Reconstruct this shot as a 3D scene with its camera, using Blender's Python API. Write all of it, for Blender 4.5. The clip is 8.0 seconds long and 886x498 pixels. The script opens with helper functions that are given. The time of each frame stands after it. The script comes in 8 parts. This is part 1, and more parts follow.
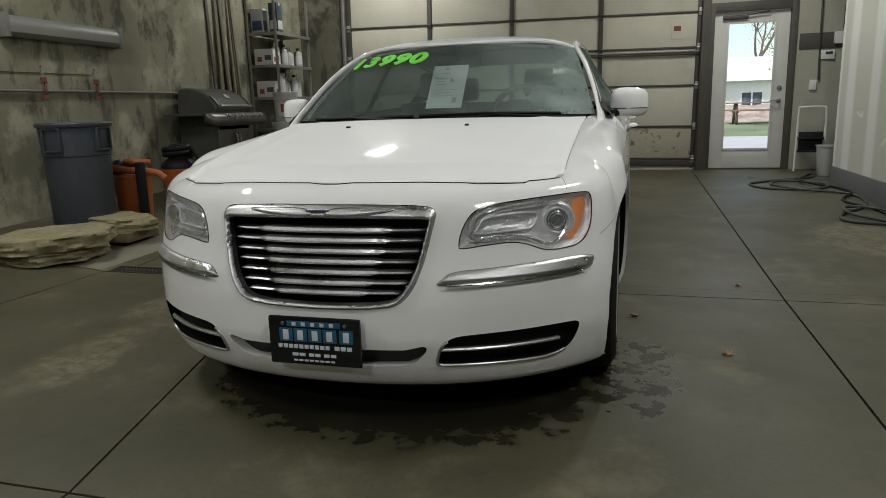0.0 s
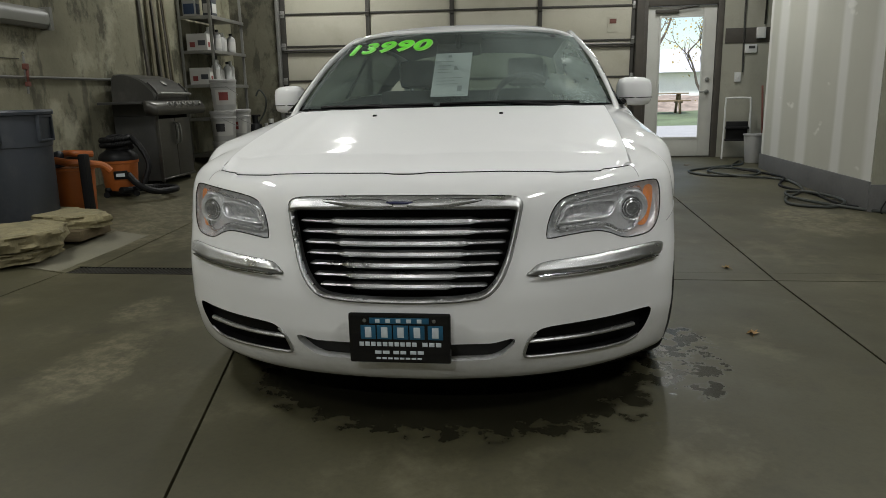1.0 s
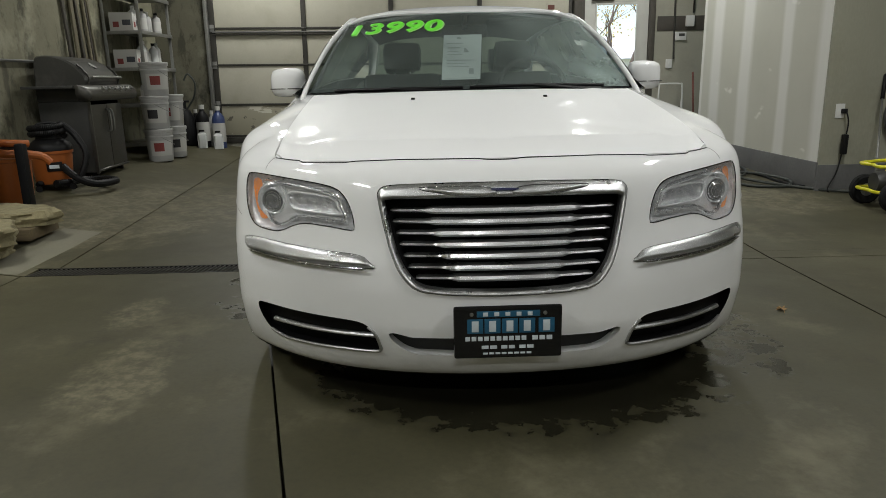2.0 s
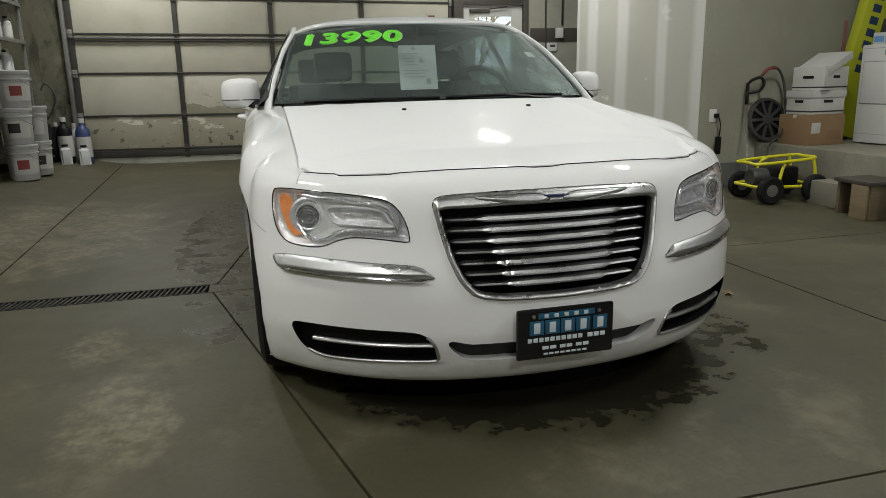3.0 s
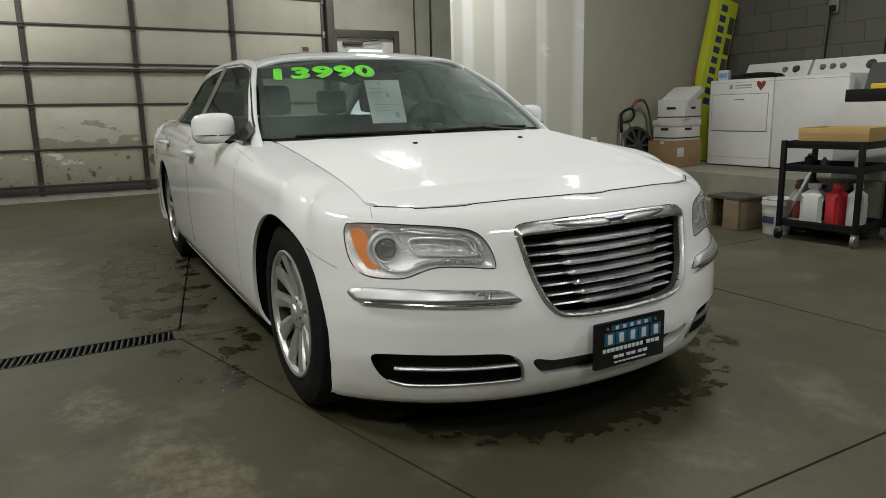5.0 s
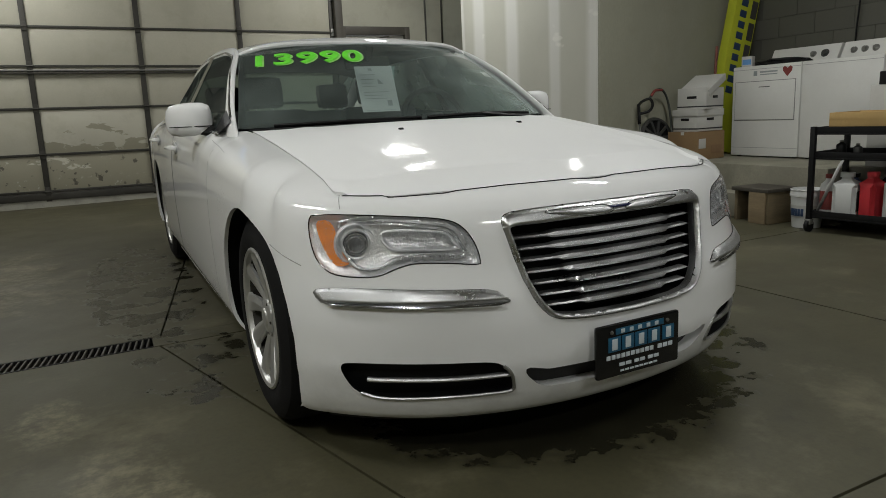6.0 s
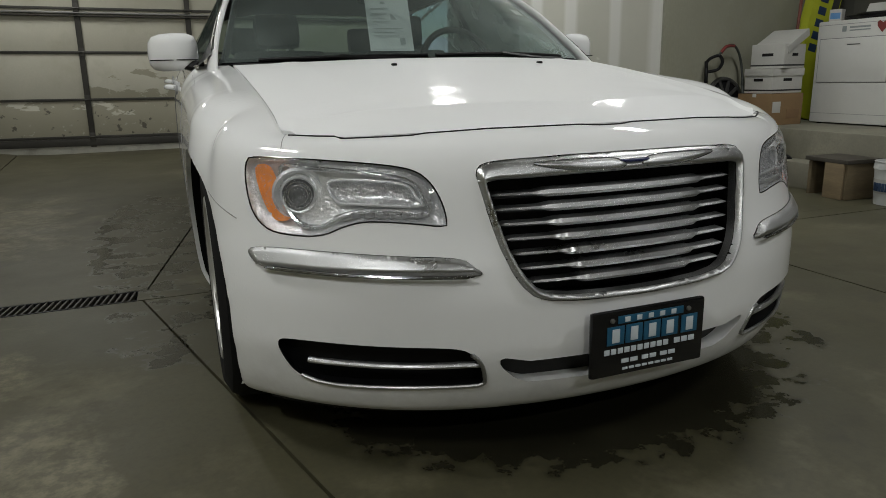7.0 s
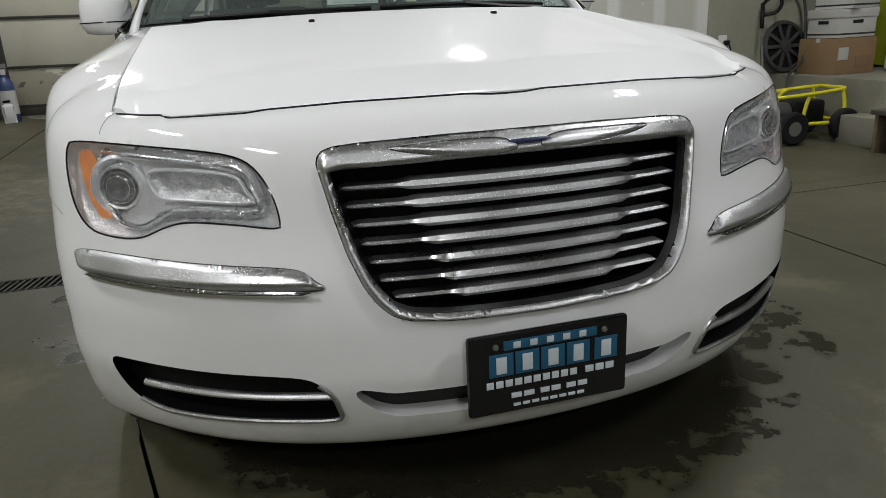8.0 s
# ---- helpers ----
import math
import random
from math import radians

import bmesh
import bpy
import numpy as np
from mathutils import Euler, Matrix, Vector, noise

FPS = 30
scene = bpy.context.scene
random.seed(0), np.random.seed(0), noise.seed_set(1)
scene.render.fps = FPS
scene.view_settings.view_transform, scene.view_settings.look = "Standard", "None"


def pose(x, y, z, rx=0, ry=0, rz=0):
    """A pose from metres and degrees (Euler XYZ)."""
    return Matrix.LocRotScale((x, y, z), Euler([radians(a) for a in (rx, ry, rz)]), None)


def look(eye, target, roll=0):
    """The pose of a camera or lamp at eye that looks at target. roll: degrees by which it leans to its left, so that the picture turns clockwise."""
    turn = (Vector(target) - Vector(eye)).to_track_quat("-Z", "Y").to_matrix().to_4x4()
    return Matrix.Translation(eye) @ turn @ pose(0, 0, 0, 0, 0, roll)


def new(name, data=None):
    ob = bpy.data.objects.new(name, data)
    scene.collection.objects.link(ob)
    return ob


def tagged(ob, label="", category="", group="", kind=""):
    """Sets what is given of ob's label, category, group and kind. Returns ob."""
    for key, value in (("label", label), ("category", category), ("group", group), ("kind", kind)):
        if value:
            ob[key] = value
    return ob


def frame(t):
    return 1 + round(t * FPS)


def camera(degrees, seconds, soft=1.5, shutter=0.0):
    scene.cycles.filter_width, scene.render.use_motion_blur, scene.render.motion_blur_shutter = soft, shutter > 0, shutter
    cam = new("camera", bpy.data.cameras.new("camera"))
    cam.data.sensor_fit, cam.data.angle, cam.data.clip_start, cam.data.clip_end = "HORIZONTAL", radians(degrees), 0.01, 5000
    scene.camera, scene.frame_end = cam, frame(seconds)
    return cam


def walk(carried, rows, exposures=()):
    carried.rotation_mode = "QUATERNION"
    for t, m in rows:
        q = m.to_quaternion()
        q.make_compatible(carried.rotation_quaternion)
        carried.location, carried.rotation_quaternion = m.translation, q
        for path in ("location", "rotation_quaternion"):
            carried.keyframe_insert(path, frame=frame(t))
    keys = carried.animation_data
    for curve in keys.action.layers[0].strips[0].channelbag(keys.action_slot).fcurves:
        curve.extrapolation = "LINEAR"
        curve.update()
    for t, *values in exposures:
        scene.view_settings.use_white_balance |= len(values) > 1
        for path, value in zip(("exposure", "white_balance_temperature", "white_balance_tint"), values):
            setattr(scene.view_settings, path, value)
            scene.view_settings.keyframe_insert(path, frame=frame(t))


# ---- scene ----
cam = camera(66.3, 8.0, 0.6)
PATH = [
    (0, (0.957, -1.87, 1.037), (0.421, 0.014, 0.633), -1.7),
    (0.5, (0.7, -1.882, 1.046), (0.256, 0.023, 0.628), -2.3),
    (1, (0.399, -1.933, 1.043), (0.137, 0.001, 0.604), -1.4),
    (1.5, (0.096, -1.929, 1.039), (-0.029, 0.011, 0.567), -0.9),
    (1.7, (-0.026, -1.901, 1.033), (-0.103, 0.039, 0.554), -1.1),
    (2.8, (-0.686, -1.827, 1.064), (-0.304, 0.078, 0.589), -1.2),
    (3, (-0.812, -1.813, 1.062), (-0.352, 0.076, 0.592), -1.4),
    (3.5, (-1.078, -1.751, 1.077), (-0.526, 0.119, 0.629), -2.3),
    (4, (-1.315, -1.71, 1.088), (-0.654, 0.127, 0.654), -1.8),
    (4.5, (-1.525, -1.68, 1.105), (-0.682, 0.084, 0.684), -1.5),
    (4.7, (-1.587, -1.664, 1.109), (-0.654, 0.059, 0.704), -1.5),
    (6, (-1.335, -1.464, 1.021), (-0.467, 0.294, 0.628), -2.8),
    (6.5, (-1.151, -1.347, 0.954), (-0.374, 0.45, 0.544), -1.8),
    (7, (-0.963, -1.23, 0.925), (-0.276, 0.583, 0.434), -1.3),
    (7.5, (-0.712, -1.129, 0.921), (-0.131, 0.701, 0.362), -3.1),
    (8, (-0.453, -1.056, 0.922), (0.017, 0.79, 0.312), -3.0),
]
walk(cam, [(t, look(eye, target, roll)) for t, eye, target, roll in PATH], exposures=[(0, 0.05, 6500, 10), (1.0, 0.04, 6500, 10), (1.5, 0.12, 6500, 10), (3, 0.33, 6500, 10), (4.5, 0.38, 6500, 10), (6, -0.06, 6480, 10), (6.5, -0.06, 6450, 10), (7.2, -0.05, 6400, 10.5), (7.6, 0.09, 6340, 11.5), (8, 0.31, 6280, 13)])

# ---- light ----
world = bpy.data.worlds.new("sky")
scene.world = world
world.use_nodes = True
wn = world.node_tree
sky = wn.nodes.new("ShaderNodeTexSky")
sky.sky_type = "NISHITA"
sky.sun_disc = False
sky.sun_elevation, sky.sun_rotation = radians(35), radians(200)
wn.links.new(sky.outputs[0], wn.nodes["Background"].inputs[0])
wn.nodes["Background"].inputs[1].default_value = 0.15
sun = new("sun", bpy.data.lights.new("sun", "SUN"))
sun.data.energy, sun.data.angle, sun.data.color = 5.0, radians(4), (1.0, 0.97, 0.93)
sun.matrix_world = look((0, 20, 20), (4, 30, 0))

# unseen area lamp over the doorway, added to boost daylight on the floor
day = new("door_daylight_fill", bpy.data.lights.new("door_daylight_fill", "AREA"))
day.data.shape, day.data.size, day.data.size_y = "RECTANGLE", 0.6, 0.9
day.data.energy, day.data.color = 26.0, (0.8, 0.9, 1.0)
day.matrix_world = look((2.34, 8.55, 2.75), (2.3, 6.9, 0.6))

CEIL = 3.7
LAMP_POWER = 52.0
LAMP_PLACES = [(-2.9, -1.9, 90), (-2.85, 1.2, 90), (-2.4, 6.6, 90), (2.5, -1.9, 90), (2.5, 1.7, 90), (1.9, 6.0, 90), (-0.4, -4.6, 0)]
scene.view_settings.exposure = 0.0


# ---- materials ----
def principled(name, rough=0.5, metal=0.0, coat=0.0):
    m = bpy.data.materials.new(name)
    m.use_nodes = True
    b = m.node_tree.nodes["Principled BSDF"]
    b.inputs["Roughness"].default_value = rough
    b.inputs["Metallic"].default_value = metal
    b.inputs["Coat Weight"].default_value = coat
    b.inputs["Coat Roughness"].default_value = 0.03
    return m, m.node_tree, b


def link(nt, a, b):
    nt.links.new(a, b)


def node(nt, kind, **values):
    n = nt.nodes.new(kind)
    for key, v in values.items():
        n.inputs[key].default_value = v
    return n


def coords(nt):
    return nt.nodes.new("ShaderNodeTexCoord").outputs["Object"]


def noise_at(nt, co, scale, detail=4.0, rough=0.55, stretch=None):
    if stretch:
        mp = nt.nodes.new("ShaderNodeMapping")
        mp.inputs["Scale"].default_value = stretch
        link(nt, co, mp.inputs[0])
        co = mp.outputs[0]
    n = node(nt, "ShaderNodeTexNoise", Scale=scale, Detail=detail, Roughness=rough)
    link(nt, co, n.inputs["Vector"])
    return n.outputs["Fac"]


def ramp(nt, fac, lo, hi, a=(0, 0, 0, 1), b=(1, 1, 1, 1)):
    r = nt.nodes.new("ShaderNodeValToRGB")
    r.color_ramp.elements[0].position, r.color_ramp.elements[1].position = lo, hi
    r.color_ramp.elements[0].color, r.color_ramp.elements[1].color = a, b
    link(nt, fac, r.inputs[0])
    return r.outputs[0]


def mixc(nt, fac, a, b, blend="MIX"):
    m = nt.nodes.new("ShaderNodeMix")
    m.data_type, m.blend_type = "RGBA", blend
    for sock, v in ((m.inputs[0], fac), (m.inputs[6], a), (m.inputs[7], b)):
        if isinstance(v, (int, float)):
            sock.default_value = v
        elif isinstance(v, tuple):
            sock.default_value = (*v[:3], 1)
        else:
            link(nt, v, sock)
    return m.outputs[2]


def math_node(nt, op, a, b=0.0):
    m = nt.nodes.new("ShaderNodeMath")
    m.operation = op
    for sock, v in ((m.inputs[0], a), (m.inputs[1], b)):
        if isinstance(v, (int, float)):
            sock.default_value = v
        else:
            link(nt, v, sock)
    return m.outputs[0]


def bump(nt, b, height, strength=0.2, distance=0.01):
    n = node(nt, "ShaderNodeBump", Strength=strength, Distance=distance)
    link(nt, height, n.inputs["Height"])
    link(nt, n.outputs[0], b.inputs["Normal"])
    return n


def surface(name, col, rough=0.5, metal=0.0, vary=0.12, scale=3.0, grain=60.0, relief=0.1, dirt=None, stretch=None, coat=0.0, per_piece=0.0):
    """A painted, plastic, wooden or stony surface: two scales of variation, grain relief, optional dirt."""
    m, nt, b = principled(name, rough, metal, coat)
    co = coords(nt)
    big, small = noise_at(nt, co, scale, stretch=stretch), noise_at(nt, co, grain, stretch=stretch)
    c = mixc(nt, ramp(nt, big, 0.3, 0.7), tuple(x * (1 - vary) for x in col), tuple(min(1, x * (1 + vary)) for x in col))
    c = mixc(nt, ramp(nt, small, 0.35, 0.65), c, mixc(nt, 0.5, c, tuple(x * (1 - vary) for x in col)))
    if per_piece:
        oi = nt.nodes.new("ShaderNodeObjectInfo")
        c = mixc(nt, math_node(nt, "MULTIPLY", oi.outputs["Random"], per_piece), c, tuple(x * 0.55 for x in col))
    if dirt:
        d, amount = dirt
        mask = ramp(nt, noise_at(nt, co, scale * 1.7, 8.0, 0.65), 0.5, 0.72)
        c = mixc(nt, math_node(nt, "MULTIPLY", mask, amount), c, d)
    link(nt, c, b.inputs["Base Color"])
    rr = nt.nodes.new("ShaderNodeMapRange")
    rr.inputs["To Min"].default_value, rr.inputs["To Max"].default_value = rough * 0.85, min(1, rough * 1.2)
    link(nt, big, rr.inputs[0])
    link(nt, rr.outputs[0], b.inputs["Roughness"])
    if relief:
        bump(nt, b, small, relief, 0.004)
    return m


def plain_glass(name, tint, gloss=0.02, fresnel=True, glare_film=0.0, beads=0.0, drop_glare=0.0):
    """Thin clear sheet: what is behind it shows through its tint, with a mirror gloss; optional layers paint rain
    drops, a teal reflection haze and lens glare on it.
    """
    m = bpy.data.materials.new(name)
    m.use_nodes = True
    nt = m.node_tree
    nt.nodes.clear()
    out = nt.nodes.new("ShaderNodeOutputMaterial")
    t = nt.nodes.new("ShaderNodeBsdfTransparent")
    t.inputs[0].default_value = (*tint, 1)
    g = nt.nodes.new("ShaderNodeBsdfGlossy")
    g.inputs["Roughness"].default_value = gloss
    f = node(nt, "ShaderNodeFresnel", IOR=1.5)
    mx = nt.nodes.new("ShaderNodeMixShader")
    if beads:
        v = node(nt, "ShaderNodeTexVoronoi", Scale=170.0)
        link(nt, coords(nt), v.inputs["Vector"])
        drops = math_node(nt, "MULTIPLY", ramp(nt, v.outputs["Distance"], 0.1, 0.5, (1, 1, 1, 1), (0, 0, 0, 1)), ramp(nt, noise_at(nt, coords(nt), 14.0), 0.42, 0.55))
        bp = node(nt, "ShaderNodeBump", Strength=beads, Distance=0.004)
        link(nt, drops, bp.inputs["Height"])
        link(nt, bp.outputs[0], g.inputs["Normal"])
        link(nt, bp.outputs[0], f.inputs["Normal"])
    if fresnel:
        link(nt, f.outputs[0], mx.inputs[0])
    else:
        mx.inputs[0].default_value = 0.06
    through_it = t.outputs[0]
    if drop_glare:
        d = nt.nodes.new("ShaderNodeBsdfDiffuse")
        # water drops and lamp glare on the lens, painted as pale diffuse colour
        d.inputs[0].default_value = (0.86, 0.88, 0.9, 1)
        fm = nt.nodes.new("ShaderNodeMixShader")
        v = node(nt, "ShaderNodeTexVoronoi", Scale=230.0)
        link(nt, coords(nt), v.inputs["Vector"])
        dots = math_node(nt, "MULTIPLY", ramp(nt, v.outputs["Distance"], 0.15, 0.4, (1, 1, 1, 1), (0, 0, 0, 1)), ramp(nt, v.outputs["Color"], 0.5, 0.54))
        link(nt, math_node(nt, "ADD", math_node(nt, "MULTIPLY", dots, drop_glare * 3), math_node(nt, "MULTIPLY", noise_at(nt, coords(nt), 22.0), drop_glare)), fm.inputs[0])
        link(nt, t.outputs[0], fm.inputs[1])
        link(nt, d.outputs[0], fm.inputs[2])
        through_it = fm.outputs[0]
    if glare_film:
        co = coords(nt)
        d = nt.nodes.new("ShaderNodeBsdfDiffuse")
        # rain drops, plus a teal haze painting reflections, stronger towards +x
        d.inputs[0].default_value = (0.52, 0.64, 0.61, 1)
        fm = nt.nodes.new("ShaderNodeMixShader")
        v = node(nt, "ShaderNodeTexVoronoi", Scale=150.0)
        link(nt, co, v.inputs["Vector"])
        ln = nt.nodes.new("ShaderNodeVectorMath")
        ln.operation = "DISTANCE"
        ln.inputs[1].default_value = (0.66, 1.5, 1.045)
        link(nt, co, ln.inputs[0])
        sx = nt.nodes.new("ShaderNodeSeparateXYZ")
        link(nt, co, sx.inputs[0])
        near = ramp(nt, math_node(nt, "ADD", ln.outputs["Value"], math_node(nt, "MULTIPLY", noise_at(nt, co, 12.0), 0.08)), 0.05, 0.17, (1, 1, 1, 1), (0, 0, 0, 1))
        dots = ramp(nt, v.outputs["Distance"], 0.25, 0.5, (1, 1, 1, 1), (0, 0, 0, 1))
        amount = math_node(nt, "ADD", math_node(nt, "MULTIPLY", math_node(nt, "MULTIPLY", near, dots), 0.85), math_node(nt, "MULTIPLY", math_node(nt, "MULTIPLY", noise_at(nt, co, 4.0, 6.0), glare_film * 2), ramp(nt, sx.outputs[0], -0.1, 0.6, (0.32, 0.32, 0.32, 1))))
        link(nt, amount, fm.inputs[0])
        link(nt, t.outputs[0], fm.inputs[1])
        link(nt, d.outputs[0], fm.inputs[2])
        through_it = fm.outputs[0]
    link(nt, through_it, mx.inputs[1])
    link(nt, g.outputs[0], mx.inputs[2])
    link(nt, mx.outputs[0], out.inputs[0])
    return m


def wet_chrome(name, col=(0.88, 0.89, 0.9), beads=0.32, rough=0.07, size=240.0):
    m, nt, b = principled(name, rough, 1.0)
    co = coords(nt)
    v = node(nt, "ShaderNodeTexVoronoi", Scale=size)
    link(nt, co, v.inputs["Vector"])
    drops = ramp(nt, v.outputs["Distance"], 0.1, 0.42, (1, 1, 1, 1), (0, 0, 0, 1))
    some = ramp(nt, v.outputs["Color"], 0.42, 0.46)
    h = math_node(nt, "MULTIPLY", math_node(nt, "MULTIPLY", drops, some), ramp(nt, noise_at(nt, co, 9.0), 0.3, 0.55))
    bump(nt, b, h, beads, 0.002)
    # bead glints put into the colour: drops near white on duller metal
    link(nt, mixc(nt, h, col, (0.97, 0.98, 0.99)), b.inputs["Base Color"])
    worn = ramp(nt, noise_at(nt, co, 5.0), 0.3, 0.7, (rough * 0.7,) * 3 + (1,), (rough * 2.0,) * 3 + (1,))
    link(nt, mixc(nt, h, worn, (0.45, 0.45, 0.45)), b.inputs["Roughness"])
    return m


def car_paint(name="white_paint", beaded=0.0):
    m, nt, b = principled(name, 0.6, 0.0, 1.0)
    b.inputs["Coat Roughness"].default_value = 0.03 + 0.06 * beaded
    b.inputs["Coat Weight"].default_value = 1.0 - 0.74 * beaded
    b.inputs["Specular IOR Level"].default_value = 0.15
    co = coords(nt)
    c = mixc(nt, noise_at(nt, co, 2.5, 6.0), (0.86, 0.865, 0.87), (0.9, 0.905, 0.91))
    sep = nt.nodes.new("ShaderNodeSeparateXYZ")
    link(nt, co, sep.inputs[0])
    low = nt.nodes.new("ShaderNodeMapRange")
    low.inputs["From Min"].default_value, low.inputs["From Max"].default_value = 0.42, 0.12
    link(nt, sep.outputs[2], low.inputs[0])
    # mottled grey mixed in towards the bottom of the body
    low_grey = math_node(nt, "MULTIPLY", low.outputs[0], ramp(nt, noise_at(nt, co, 14.0, 8.0, 0.7), 0.35, 0.75))
    c = mixc(nt, math_node(nt, "MULTIPLY", low_grey, 0.35), c, (0.42, 0.41, 0.38))
    link(nt, c, b.inputs["Base Color"])
    v = node(nt, "ShaderNodeTexVoronoi", Scale=95.0 + 60 * beaded)
    link(nt, co, v.inputs["Vector"])
    drops = ramp(nt, v.outputs["Distance"], 0.1, 0.4, (1, 1, 1, 1), (0, 0, 0, 1))
    h = math_node(nt, "MULTIPLY", drops, ramp(nt, noise_at(nt, co, 3.0), 0.56 - 0.1 * beaded, 0.66))
    n = node(nt, "ShaderNodeBump", Strength=0.25 + 0.35 * beaded, Distance=0.002)
    link(nt, h, n.inputs["Height"])
    link(nt, n.outputs[0], b.inputs["Coat Normal"])
    return m


def floor_concrete():
    """Olive-grey sealed concrete with stains, pale scuffs, wet blotches where the car dripped, and shade painted under
    the car.
    """
    m, nt, b = principled("sealed_concrete", 0.5)
    b.inputs["Specular IOR Level"].default_value = 0.38
    geo = nt.nodes.new("ShaderNodeNewGeometry")
    co = geo.outputs["Position"]
    c = mixc(nt, ramp(nt, noise_at(nt, co, 0.9, 6.0), 0.3, 0.7), (0.043, 0.0415, 0.025), (0.071, 0.0675, 0.042))
    c = mixc(nt, math_node(nt, "MULTIPLY", ramp(nt, noise_at(nt, co, 45.0, 8.0, 0.7), 0.45, 0.7), 0.35), c, (0.03, 0.0285, 0.021))
    c = mixc(nt, math_node(nt, "MULTIPLY", ramp(nt, noise_at(nt, co, 1.7, 10.0, 0.7), 0.55, 0.69), 0.55), c, (0.15, 0.14, 0.1))
    c = mixc(nt, math_node(nt, "MULTIPLY", ramp(nt, noise_at(nt, co, 5.1, 9.0, 0.6), 0.56, 0.7), 0.45), c, (0.03, 0.028, 0.021))
    oi = nt.nodes.new("ShaderNodeObjectInfo")
    c = mixc(nt, math_node(nt, "MULTIPLY", oi.outputs["Random"], 0.14), c, (0.07, 0.066, 0.05))
    # lighting balance painted into the tone: front east brighter and greyer, west yellower
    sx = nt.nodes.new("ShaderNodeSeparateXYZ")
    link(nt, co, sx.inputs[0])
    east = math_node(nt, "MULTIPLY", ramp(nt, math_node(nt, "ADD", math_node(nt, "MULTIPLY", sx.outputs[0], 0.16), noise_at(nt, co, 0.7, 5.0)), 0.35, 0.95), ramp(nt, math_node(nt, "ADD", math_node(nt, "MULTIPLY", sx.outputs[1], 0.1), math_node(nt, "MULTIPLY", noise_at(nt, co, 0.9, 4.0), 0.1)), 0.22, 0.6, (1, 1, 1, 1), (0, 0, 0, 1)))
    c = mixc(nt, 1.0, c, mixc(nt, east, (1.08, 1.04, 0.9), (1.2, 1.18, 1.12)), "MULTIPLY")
    # pale lime streaks from drying puddles; two wide patches raise tone behind the drain
    for x, y, sx_, sy_ in ((-1.4, 0.55, 0.38, 0.75), (-1.62, 1.2, 0.3, 0.5), (-1.28, 0.35, 0.2, 0.5), (-2.5, 3.7, 1.9, 2.6), (2.6, 3.6, 0.9, 1.2)):
        mp = nt.nodes.new("ShaderNodeMapping")
        mp.inputs["Location"].default_value = (-x / sx_, -y / sy_, 0)
        mp.inputs["Scale"].default_value = (1 / sx_, 1 / sy_, 0)
        link(nt, co, mp.inputs[0])
        ln = nt.nodes.new("ShaderNodeVectorMath")
        ln.operation = "LENGTH"
        link(nt, mp.outputs[0], ln.inputs[0])
        near = ramp(nt, ln.outputs["Value"], 0.3, 1.1, (1, 1, 1, 1), (0, 0, 0, 1))
        streak = ramp(nt, math_node(nt, "MULTIPLY", near, noise_at(nt, co, 4.5, 11.0, 0.72)), 0.35, 0.5)
        c = mixc(nt, math_node(nt, "MULTIPLY", streak, math_node(nt, "ADD", 0.12, math_node(nt, "MULTIPLY", ramp(nt, noise_at(nt, co, 14.0, 9.0, 0.72), 0.42, 0.62), 0.6))), c, (0.2, 0.18, 0.115))
    # wet blotches round the nose and passenger side; shade under the car painted in too
    wet_shade = None
    for x, y, sx, sy, low in ((0.08, 0.5, 1.0, 0.64, 0.31), (0.15, 0.28, 1.05, 0.48, 0.5), (-1.2, 3.2, 0.55, 2.2, 0.545), (0.98, 0.75, 0.3, 0.7, 0.52), (-1.05, 1.55, 0.5, 0.85, 0.575), (0.0, 2.6, 0.86, 2.6, 0.3)):
        mp = nt.nodes.new("ShaderNodeMapping")
        mp.inputs["Location"].default_value = (-x / sx, -y / sy, 0)
        mp.inputs["Scale"].default_value = (1 / sx, 1 / sy, 0)
        link(nt, co, mp.inputs[0])
        ln = nt.nodes.new("ShaderNodeVectorMath")
        ln.operation = "LENGTH"
        link(nt, mp.outputs[0], ln.inputs[0])
        near = ramp(nt, ln.outputs["Value"], 0.55, 1.15, (1, 1, 1, 1), (0, 0, 0, 1))
        k = ramp(nt, math_node(nt, "MULTIPLY", near, noise_at(nt, co, 6.0 if x < -0.5 else 11.0, 8.0, 0.6)), low - 0.06, low + 0.01)
        wet_shade = k if wet_shade is None else math_node(nt, "MAXIMUM", wet_shade, k)
    c = mixc(nt, wet_shade, c, mixc(nt, 0.78, c, (0.012, 0.0115, 0.008)))
    link(nt, c, b.inputs["Base Color"])
    dry = ramp(nt, noise_at(nt, co, 1.6, 7.0), 0.3, 0.75, (0.46,) * 3 + (1,), (0.66,) * 3 + (1,))
    link(nt, mixc(nt, wet_shade, dry, (0.2, 0.2, 0.2)), b.inputs["Roughness"])
    h = math_node(nt, "ADD", math_node(nt, "MULTIPLY", noise_at(nt, co, 70.0, 6.0), 0.4), noise_at(nt, co, 3.0, 3.0))
    bump(nt, b, h, 0.12, 0.006)
    return m


